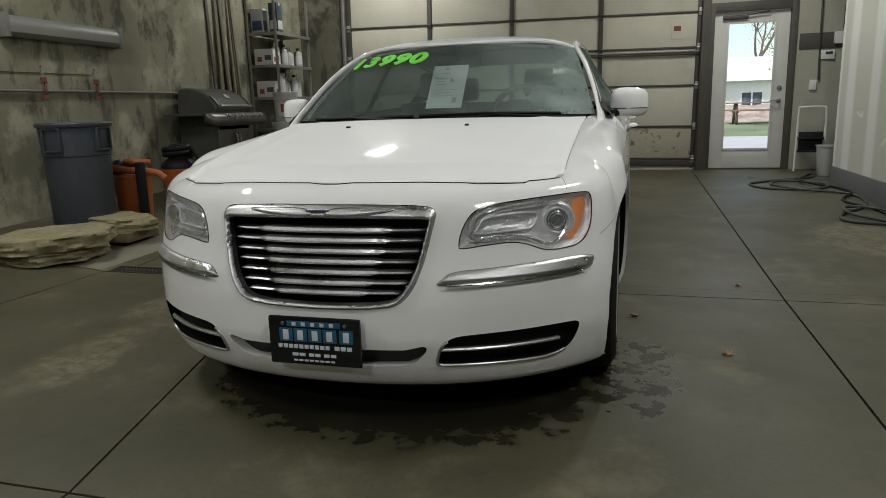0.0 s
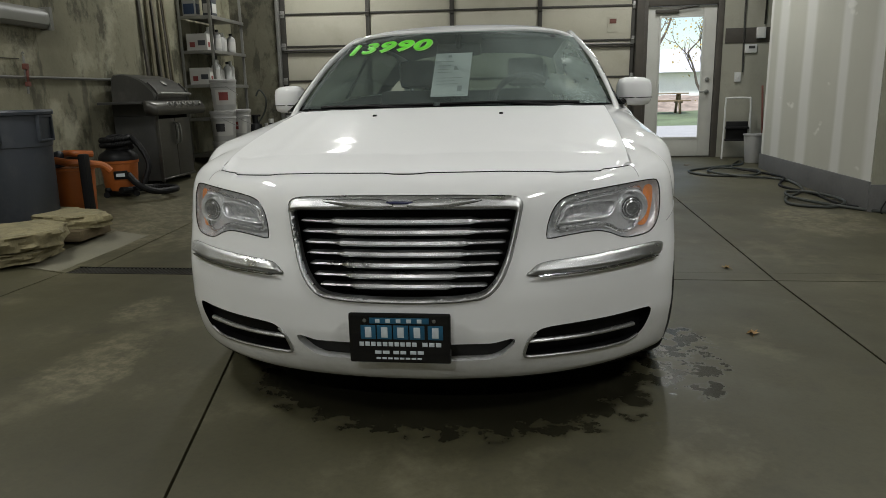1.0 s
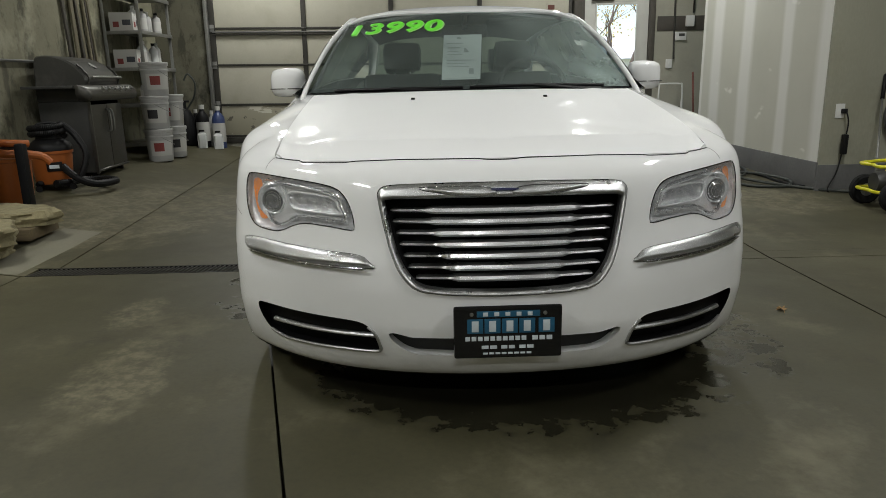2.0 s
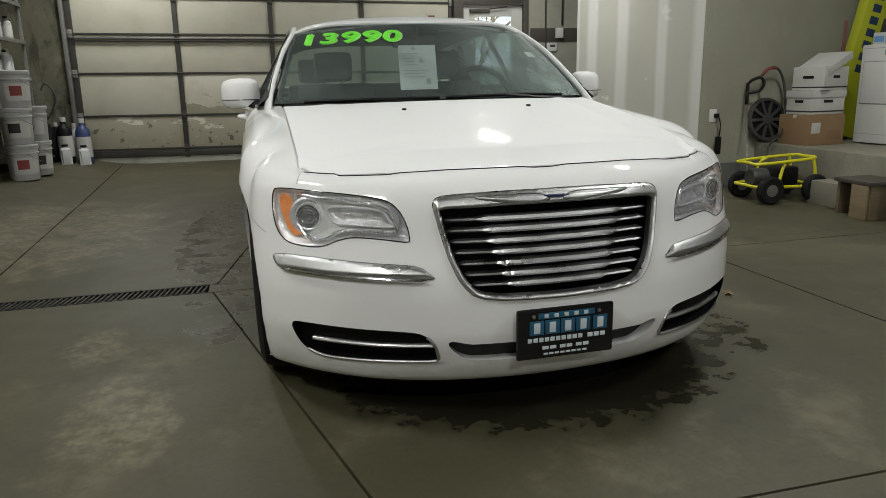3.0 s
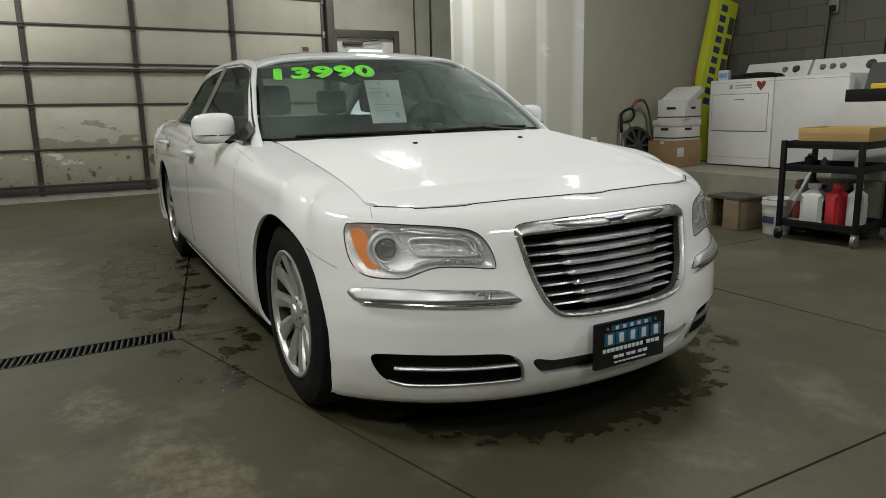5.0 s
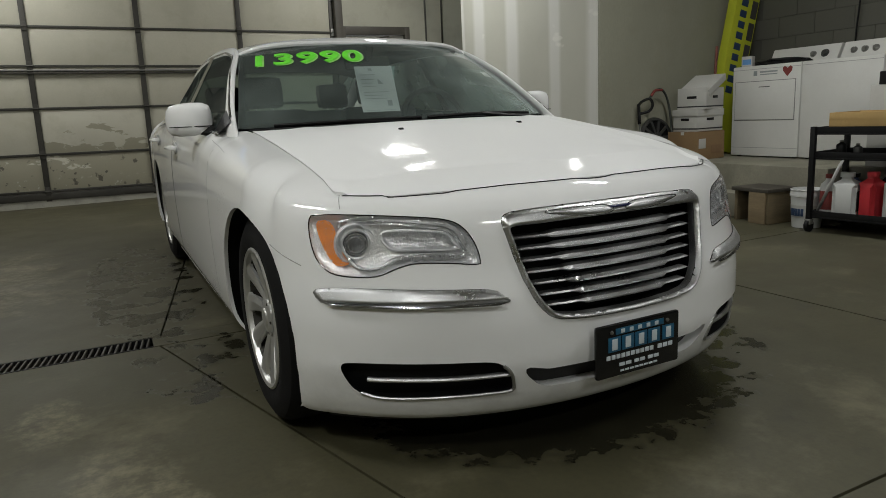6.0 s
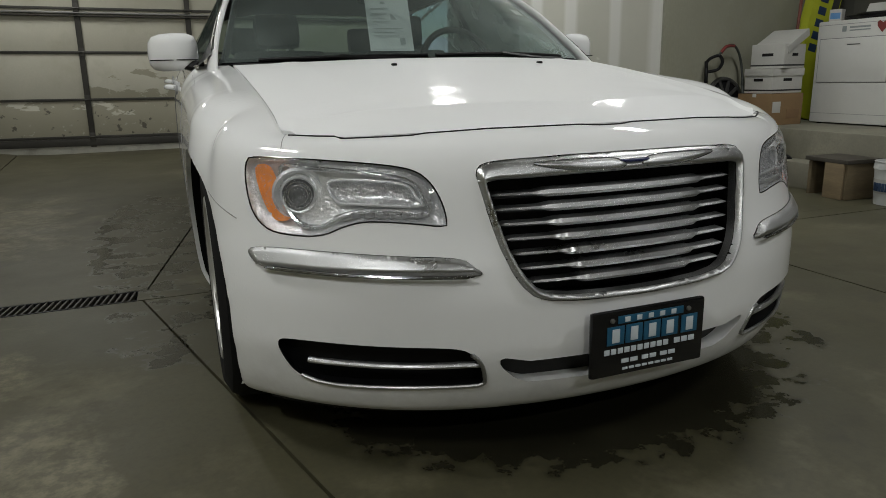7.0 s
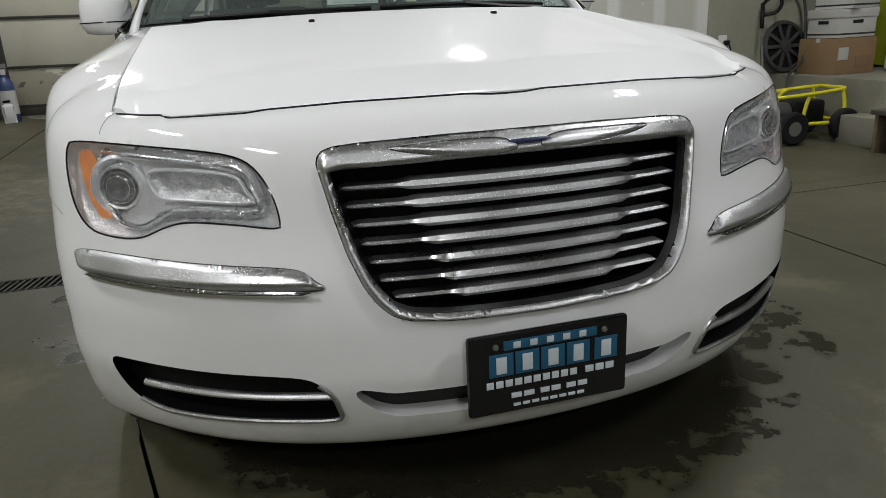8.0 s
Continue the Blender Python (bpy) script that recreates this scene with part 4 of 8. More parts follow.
GRILLE_IN = resample(both([(0.0, 0.709), (0.15, 0.708), (0.33, 0.704), (0.35, 0.7), (0.346, 0.68), (0.331, 0.61), (0.318, 0.56), (0.3, 0.517), (0.284, 0.492), (0.263, 0.468), (0.235, 0.455), (0.18, 0.448), (0.09, 0.445), (0.0, 0.444)]), 0.012)
INTAKE = resample(both(INTAKE_HALF), 0.012)


def mirrored(poly):
    return [(-x, z) for x, z in poly]


def patch(poly, offset, step=0.009, hole=None):
    """A sheet over an outline in width and height, laid on the front of the body at an offset that may vary with the distance from its edge."""
    p = np.array(poly)
    xs = np.arange(p[:, 0].min() - step, p[:, 0].max() + 2 * step, step)
    zs = np.arange(p[:, 1].min() - step, p[:, 1].max() + 2 * step, step)
    x, z = (a.ravel().copy() for a in np.meshgrid(xs, zs))
    for o in (poly,) + ((hole,) if hole else ()):
        _, d, cx, cz = inside(o, x, z)
        snap = d < step * 0.62
        x, z = np.where(snap, cx, x), np.where(snap, cz, z)
    w = len(xs)
    i = np.arange(len(x)).reshape(len(zs), w)
    quads = np.stack([i[:-1, :-1], i[:-1, 1:], i[1:, 1:], i[1:, :-1]], -1).reshape(-1, 4)
    cx, cz = x[quads].mean(1), z[quads].mean(1)
    keep = inside(poly, cx, cz)[0]
    dist = inside(poly, x, z)[1]
    if hole:
        keep &= ~inside(hole, cx, cz)[0]
        dist = np.minimum(dist, inside(hole, x, z)[1])
    quads = quads[keep]
    used, flat = np.unique(quads, return_inverse=True)
    x, z, dist = x[used], z[used], dist[used]
    y = front(x, z) + offset(dist, x, z)
    return [tuple(v) for v in np.stack([x, y, z], 1).tolist()], [tuple(f) for f in flat.reshape(-1, 4).tolist()]


def collar(poly, depth0, depth1, lift=0.0):
    """The side wall of a pocket: from one depth at the outline to another."""
    bm = bmesh.new()
    pts = resample(poly, 0.012)
    a = [bm.verts.new((x, float(front(x, z)) + depth0, z)) for x, z in pts]
    b = [bm.verts.new((x, float(front(x, z)) + depth1, z)) for x, z in pts]
    for k in range(len(a)):
        bm.faces.new((a[k], a[(k + 1) % len(a)], b[(k + 1) % len(a)], b[k]))
    return bm


def piping(poly, radius, offset, step=0.014, squash=1.0):
    return tube(bmesh.new(), [(x, float(front(x, z)) + offset, z) for x, z in resample(poly, step)], radius, 8, True, squash)


# body shell: sections carried round the plan outline, from the nose along the flank to the tail
def side_x(y):
    return float(ease(y, [(0.82, 0.947), (1.02, 0.949), (1.3, 0.95), (2.2, 0.951), (3.4, 0.95), (3.9, 0.947), (4.2, 0.942), (4.62, 0.916)]))


FLANK = [(0, 0.06), (0.06, 0.032), (0.14, 0.014), (0.3, 0.005), (0.6, 0.0), (0.85, 0.004), (1, 0.018), (1.12, 0.05)]


def body_shell():
    px = list(np.linspace(0, 0.84, 96))
    pts = [(x, bow(x)) for x in px]
    a, b, c, d = (np.array(q) for q in ((0.84, bow(0.84)), (0.914, bow(0.84) + 0.09), (0.951, 0.57), (0.947, 0.82)))
    for t in np.linspace(0, 1, 46)[1:]:
        pts.append(tuple(a * (1 - t) ** 3 + 3 * b * t * (1 - t) ** 2 + 3 * c * t * t * (1 - t) + d * t ** 3))
    n_front = len(px)
    for y in np.arange(0.832, 4.62, 0.0125):
        pts.append((side_x(y), y))
    for t in np.linspace(0, math.pi / 2, 16)[1:]:
        pts.append((0.68 + 0.236 * math.cos(t), 4.62 + 0.38 * math.sin(t)))
    for x in np.linspace(0.64, 0, 12):
        pts.append((x, 5.0 + 0.03 * (1 - (x / 0.64) ** 2)))
    base = np.array(pts)
    run = np.concatenate([[0], np.cumsum(np.hypot(*np.diff(base, axis=0).T))])
    u62, u150 = np.interp(0.62, base[:n_front, 0], run[:n_front]), run[np.argmax((base[:, 1] > 1.47) & (base[:, 0] > 0.9))]
    top = [Vector(p) for p in ((0.62, bow(0.62) + 0.178, 0.8), (0.697, 0.405, 0.801), (0.734, 0.455, 0.804), (0.737, 0.56, 0.836), (0.739, 0.70, 0.868), (0.742, 0.95, 0.912), (0.745, 1.2, 0.95), (0.75, 1.47, 0.982))]
    path = spline(top, 12)
    tr = np.concatenate([[0], np.cumsum([(q - p).length for p, q in zip(path, path[1:])])])
    path = np.array([tuple(p) for p in path])
    levels, roll = np.linspace(0, 1, 78), np.linspace(0, 1, 15)[1:]
    cols = []
    for k, (bx, by) in enumerate(base):
        side = float(np.clip((run[k] - run[n_front - 1]) / 0.45, 0, 1))
        side = side * side * (3 - 2 * side)
        zb = 0.155 + 0.045 * side + 0.014 * max(0.0, by - 0.83) * side
        zs = 0.765 + side * float(np.interp(by, [0.4, 0.85, 1.4, 1.7, 3.2, 4.6], [0.0, 0.045, 0.085, 0.115, 0.16, 0.14]))
        z = zb + (zs - zb) * levels
        rel = (z - zb) / (zs - zb)
        nose = ease(z, NOSE)
        flank = ease(rel, FLANK[:-1])
        inset = nose * (1 - side) + flank * side
        if by > 4.62:
            aim = np.array([-0.3, -0.9]) if bx > 0.3 else np.array([0.0, -1.0])
        else:
            aim = np.array([-side, 1 - side])
            aim = aim / np.hypot(*aim)
        col = [(bx + aim[0] * i, by + aim[1] * i, h) for i, h in zip(inset, z)]
        if run[k] <= u62:
            t_end = np.array([bx, by + 0.178, 0.806 - 0.012 * max(0.0, (bx - 0.3) / 0.32) + 0.003 * math.cos(bx * 3)])
        elif run[k] <= u150:
            f = (run[k] - u62) / (u150 - u62)
            t_end = np.array([np.interp(f * tr[-1], tr, path[:, j]) for j in range(3)])
        else:
            w = float(np.clip((by - 1.47) / 0.2, 0, 1))
            belt = float(np.interp(by, [1.5, 1.7, 3.2, 3.9, 4.6], [0.985, 0.985, 1.055, 1.075, 1.08]))
            t_end = np.array([0.75 + 0.112 * w * w * (3 - 2 * w) - 0.10 * float(np.clip((by - 3.4) / 0.9, 0, 1)), by, belt])
            if by > 4.62:
                t_end = np.array([min(bx - 0.05, 0.76) if bx > 0.1 else bx, 4.62 + (by - 4.62) * 0.88, 1.08])
        p0, p1 = np.array(col[-2]), np.array(col[-1])
        reach = np.linalg.norm(t_end - p1)
        way = (p1 - p0) / np.linalg.norm(p1 - p0)
        mid = p1 + way * reach * (0.5 - 0.08 * side * float(np.clip((2.0 - by) / 0.6, 0, 1)))
        for t in roll:
            col.append(tuple(p1 * (1 - t) ** 2 + 2 * mid * t * (1 - t) + t_end * t * t))
        cols.append(col)
    v = np.array(cols)
    n_u, n_v = v.shape[:2]
    v = v.reshape(-1, 3)
    # openings: pull nearby points onto each outline, then drop what lies within
    idx = np.arange(n_u * n_v).reshape(n_u, n_v)
    front_zone = (np.repeat(np.arange(n_u), n_v) < n_front + 12)
    for poly in (LAMP, FOG, GRILLE_OUT, INTAKE):
        _, dist, cx, cz = inside(poly, v[:, 0], v[:, 2])
        snap = front_zone & (dist < 0.0058) & (v[:, 2] < 0.775)
        yy = front(cx, cz)
        v[snap] = np.stack([cx, yy, cz], 1)[snap]
    for yc, zc in ((ARCH_Y, ARCH_Z), (REAR_Y, REAR_Z)):
        r = np.hypot(v[:, 1] - yc, v[:, 2] - zc)
        snap = (np.abs(r - ARCH_R) < 0.0075) & (v[:, 0] > 0.75)
        for j, c in ((1, yc), (2, zc)):
            v[snap, j] = c + (v[snap, j] - c) * ARCH_R / r[snap]
    quads = np.stack([idx[:-1, :-1], idx[1:, :-1], idx[1:, 1:], idx[:-1, 1:]], -1).reshape(-1, 4)
    mid = v[quads].mean(1)
    drop = np.zeros(len(quads), bool)
    fz = front_zone[quads].all(1)
    for poly in (LAMP, FOG, GRILLE_OUT, INTAKE):
        drop |= inside(poly, mid[:, 0], mid[:, 2])[0] & fz & (mid[:, 2] < 0.77)
    for yc, zc in ((ARCH_Y, ARCH_Z), (REAR_Y, REAR_Z)):
        drop |= (np.hypot(mid[:, 1] - yc, mid[:, 2] - zc) < ARCH_R) & (mid[:, 0] > 0.72)
        drop |= (np.hypot(v[quads][:, :, 1] - yc, v[quads][:, :, 2] - zc).max(1) < ARCH_R + 0.0004) & (mid[:, 0] > 0.72)
    quads = quads[~drop]
    # the other half
    n = len(v)
    v2 = v * [-1, 1, 1]
    faces = np.concatenate([quads, quads[:, ::-1] + n])
    return np.concatenate([v, v2]), faces, idx


shell_v, shell_f, shell_idx = body_shell()
body_bm = bmesh.new()
bv = [body_bm.verts.new(tuple(p)) for p in shell_v.tolist()]
for f in shell_f.tolist():
    try:
        body_bm.faces.new([bv[k] for k in f])
    except ValueError:
        pass
bmesh.ops.remove_doubles(body_bm, verts=body_bm.verts, dist=0.0004)
bmesh.ops.delete(body_bm, geom=[v for v in body_bm.verts if not v.link_faces], context="VERTS")
arch_edges = {}
for s in (-1, 1):
    for yc, zc in ((ARCH_Y, ARCH_Z), (REAR_Y, REAR_Z)):
        def on_arch(v):
            return v.co.x * s > 0.7 and abs(math.hypot(v.co.y - yc, v.co.z - zc) - ARCH_R) < 0.016
        rim = [e for e in body_bm.edges if len(e.link_faces) == 1 and on_arch(e.verts[0]) and on_arch(e.verts[1])]
        for v in {v for e in rim for v in e.verts}:
            r = math.hypot(v.co.y - yc, v.co.z - zc)
            v.co.y, v.co.z = yc + (v.co.y - yc) * ARCH_R / r, zc + (v.co.z - zc) * ARCH_R / r
        ring = sorted({v for e in rim for v in e.verts}, key=lambda v: math.atan2(v.co.z - zc, v.co.y - yc))
        for _ in range(6):
            xs_ = [v.co.x for v in ring]
            for k in range(1, len(ring) - 1):
                ring[k].co.x = (xs_[k - 1] + 2 * xs_[k] + xs_[k + 1]) / 4
        arch_edges[s, yc] = sorted([v.co.copy() for v in {v for e in rim for v in e.verts}], key=lambda c: math.atan2(c.z - zc, c.y - yc))
        turned = bmesh.ops.extrude_edge_only(body_bm, edges=rim)["geom"]
        for v in turned:
            if isinstance(v, bmesh.types.BMVert):
                v.co.x -= s * 0.014
shell_tree = BVHTree.FromBMesh(body_bm)


def on_shell(x, y, z, lift=0.0):
    """The nearest place on the body's skin, lifted off it."""
    spot, normal, _, _ = shell_tree.find_nearest(Vector((x, y, z)))
    if normal.x * x < 0:
        normal = -normal
    return spot + normal * lift


def seam(points, radius=0.0012, steps=6):
    return tube(bmesh.new(), [on_shell(*p) for p in spline(points, steps)], radius, 6)


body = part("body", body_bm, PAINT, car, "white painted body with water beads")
body.data.shade_smooth()


# hood, with its dip at the badge and a fine gap all round
def hood_z(x, y):
    edge = ease(y, [(0.17, 0.806), (0.454, 0.806), (0.56, 0.838), (0.70, 0.870), (0.95, 0.914), (1.2, 0.952), (1.47, 0.984), (1.6, 0.99)])
    mid = ease(y, [(0.17, 0.806), (0.22, 0.833), (0.30, 0.858), (0.45, 0.889), (0.7, 0.929), (1.0, 0.97), (1.2, 0.993), (1.5, 1.012)])
    r = np.clip(np.abs(x) / 0.74, 0, 1)
    crease = 0.003 * np.exp(-((np.abs(x) - 0.5 - 0.06 * (y - 0.4)) / 0.035) ** 2) * np.clip((y - 0.3) / 0.2, 0, 1)
    return edge + (mid - edge) * (1 - r ** 2.4) + crease


def cowl_y(x):
    return 1.235 + 0.36 * x * x + 0.12 * x ** 4


SEAM = surface("seam_shadow", (0.34, 0.34, 0.34), 0.7)


def hood():
    nx, ny = 91, 110
    verts, faces = [], []
    for j in range(ny):
        s = (j / (ny - 1)) ** 1.25
        for i in range(nx):
            r = 2 * i / (nx - 1) - 1
            half = float(ease(s, [(0, 0.73), (0.1, 0.7315), (0.3, 0.7345), (1, 0.744)]))
            x = r * half
            ax = abs(x)
            lead = bow(ax) + 0.184 + 0.02 * max(0.0, (ax - 0.60) / 0.13) ** 2 + 0.012 * math.exp(-(ax / 0.06) ** 4) * -1
            y = lead * (1 - s) + (cowl_y(ax) - 0.03) * s
            z = float(hood_z(x, y))
            if s < 0.12:
                side = min(1.0, max(0.0, (ax - 0.69) / 0.04))
                side = side * side * (3 - 2 * side)
                rim = 0.806 - 0.012 * max(0.0, (min(ax, 0.62) - 0.3) / 0.32) + 0.003 * math.cos(ax * 3)
                rim += (0.799 - rim) * side
                rise = (s / 0.12) ** 0.8
                z = rim + (z - rim) * (rise + (1 - rise) * side)
            verts.append((x, y, z + 0.002))
    for j in range(ny - 1):
        for i in range(nx - 1):
            a = j * nx + i
            faces.append((a, a + 1, a + nx + 1, a + nx))
    # turned-down rim
    ring = [i for i in range(nx)] + [j * nx + nx - 1 for j in range(1, ny)] + [(ny - 1) * nx + i for i in range(nx - 2, -1, -1)] + [j * nx for j in range(ny - 2, 0, -1)]
    n0, n1 = len(verts), len(ring)
    verts += [verts[k] for k in ring]
    for k in ring:
        x, y, z = verts[k]
        verts.append((x - 0.004 * (x > 0) + 0.004 * (x < 0), y + (0.004 if y < 0.7 else -0.004), z - 0.02))
    for a in range(n1):
        b = (a + 1) % n1
        faces.append((n0 + a, n0 + b, n0 + n1 + b, n0 + n1 + a))
    ob = part("hood", (verts, faces), HOOD_PAINT, car, "white hood with wet streaks")
    # the painted tray under the rim
    tray = [(x * 1.012, y - 0.003 if y < 0.6 else y, z - 0.009) for x, y, z in verts[:n0]]
    part("hood_tray", (tray, faces[: (nx - 1) * (ny - 1)]), PAINT, car)
    # the dark gap under the rim
    gap, path = bmesh.new(), []
    for x in np.linspace(-0.722, 0.722, 145):
        ax = abs(x)
        k = min(1.0, max(0.0, (ax - 0.425) / 0.06))
        row = [Vector(verts[i]) for i in range(nx)]
        lead_y = float(np.interp(x, [p.x for p in row], [p.y for p in row]))
        path.append(on_shell(x, lead_y - 0.005 - 0.017 * k * k * (3 - 2 * k), 0.808, 0.0006))
    tube(gap, path, 0.0023, 6)
    part("hood_gap", gap, BLACK, car)
    for col in (0, nx - 1):
        out = -1 if col == 0 else 1
        line = [Vector(verts[j * nx + col]) for j in range(0, ny, 2)]
        part("hood_gap", tube(bmesh.new(), [p + Vector((0.0012 * out, 0, -0.0022)) for p in line[6:]], 0.0006, 6), SEAM, car)
    return ob


hood_ob = hood()
for s in (-1, 1):
    noz = part("washer_nozzle", boxed((-0.008, -0.01, -0.004), (0.008, 0.012, 0.009), 0.004), BLACK, hood_ob)
    noz.location = (s * 0.272, 0.99, float(hood_z(0.272, 0.99)))

# grille
part("grille_pocket", patch(GRILLE_OUT, lambda d, x, z: 0.1 + 0 * d), BLACK, car)
part("grille_wall", collar(GRILLE_OUT, 0.0, 0.1), BLACK, car)
surround = part("grille_surround", patch(GRILLE_OUT, lambda d, x, z: 0.004 - 0.02 * np.minimum(1, d / 0.009) ** 0.6 + 0.004 * np.clip((z - 0.7) / 0.05, 0, 1), 0.0045, GRILLE_IN), SURROUND_CHROME, car, "bright chrome grille surround with water drops")
part("surround_lip", collar(GRILLE_IN, 0.006, 0.03), SURROUND_CHROME, surround)
for k, (z, half) in enumerate(zip((0.668, 0.636, 0.603, 0.571, 0.539, 0.507, 0.476), (0.334, 0.327, 0.318, 0.308, 0.297, 0.283, 0.262))):
    bm = bmesh.new()
    rings = []
    step_at = half * (0.66 - 0.015 * k)
    for x in np.concatenate([np.linspace(-half, half, 61)]):
        lift = float(ease(abs(x), [(0, 1), (step_at - 0.012, 1), (step_at + 0.016, 0), (half, 0)]))
        tip = float(ease(half - abs(x), [(0, 0.25), (0.012, 1), (0.5, 1)]))
        y = float(front(x, z)) + 0.024 - 0.013 * lift
        h, d = (0.0046 + 0.0042 * lift) * tip, 0.028
        zz = z + 0.002 * lift
        rings.append([bm.verts.new((x, y + dy, zz + dz)) for dy, dz in ((0.0, -h * 0.2), (0.004, h * 0.85), (0.012, h * 1.2), (d, h * 1.3), (d, -h), (0.006, -h))])
    for a, b in zip(rings, rings[1:]):
        for j in range(6):
            bm.faces.new((a[j], a[(j + 1) % 6], b[(j + 1) % 6], b[j]))
    bm.faces.new(rings[0])
    bm.faces.new(rings[-1])
    part("grille_slat", bm, SLAT_CHROME, car, "chrome slat with a raised middle", flat_angle=0.5)
# winged badge as plain shapes
for s in (-1, 1):
    wing = rounded([(s * 0.06, 0.741), (s * 0.16, 0.742), (s * 0.25, 0.738), (s * 0.19, 0.724), (s * 0.12, 0.7165), (s * 0.05, 0.715), (s * 0.02, 0.726)], 4)
    part("badge_wing", patch(wing, lambda d, x, z: -0.0135 - 0.006 * np.minimum(1, d / 0.006), 0.004), SURROUND_CHROME, surround, "chrome wing-shaped badge")
    part("badge_edge", piping(wing, 0.0012, -0.0145, 0.008), DARK_CHROME, surround)
part("badge_bar", patch(rounded([(-0.036, 0.7365), (0.036, 0.7365), (0.03, 0.7305), (-0.03, 0.7305)], 3), lambda d, x, z: -0.021 - 0.003 * np.minimum(1, d / 0.004), 0.003), surface("badge_blue", (0.02, 0.025, 0.09), 0.3), surround, "small blue badge bar")

# lower intake and fog pockets
part("intake_pocket", patch(INTAKE, lambda d, x, z: 0.045 + 0 * d), surface("grey_intake_mesh", (0.02, 0.02, 0.019), 0.6, vary=0.3, scale=30), car)
part("intake_wall", collar(INTAKE, -0.0005, 0.05), PAINT, car)
for s in (1, -1):
    fog = FOG if s > 0 else mirrored(FOG)
    pocket = part("fog_pocket", patch(fog, lambda d, x, z: 0.05 + 0 * d), BLACK, car, "black lower grille pocket")
    part("pocket_wall", collar(fog, 0.0, 0.05), BLACK, pocket)
    edge_pts = [(s * x, z) for x, z in ((0.752, 0.248), (0.705, 0.2335), (0.62, 0.234), (0.54, 0.237), (0.46, 0.239), (0.392, 0.241), (0.376, 0.249), (0.379, 0.27), (0.386, 0.294), (0.398, 0.314), (0.412, 0.326))]
    edge = [(p.x, float(front(p.x, p.z)) - 0.002, p.z) for p in spline([(x, 0, z) for x, z in edge_pts], 4)]
    part("pocket_trim", tube(bmesh.new(), edge, 0.005, 8), SURROUND_CHROME, pocket, "thin chrome edge trim")
    barp = [(s * x, float(front(x, z)) + 0.012, z) for x, z in ((0.735, 0.291), (0.7, 0.291), (0.6, 0.292), (0.5, 0.293), (0.4, 0.2945), (0.385, 0.295))]
    part("pocket_bar", tube(bmesh.new(), spline(barp, 4), 0.0085, 10, False, 0.7), STRIP_CHROME, pocket, "chrome cross bar")
    # bumper strip
    strip = STRIP if s > 0 else mirrored(STRIP)
    st = part("bumper_strip", patch(strip, lambda d, x, z: -0.002 - 0.006 * np.minimum(1, d / 0.005) - (0.019 * np.clip((0.556 - z) / 0.034, 0, 1) - 0.02 * np.clip((0.523 - z) / 0.014, 0, 1)) * np.minimum(1, d / 0.005), 0.004), STRIP_CHROME, car, "chrome bumper strip beaded with water")
    part("strip_shadow", collar(strip, -0.004, 0.004), BLACK, st)
    part("strip_lower", piping([(x, z) for x, z in resample([(s * q[0], q[1]) for q in ((0.815, 0.511), (0.6, 0.5075), (0.4, 0.507), (0.4, 0.5085), (0.6, 0.5095), (0.812, 0.5135))], 0.02)], 0.0036, -0.02), DARK_CHROME, st)

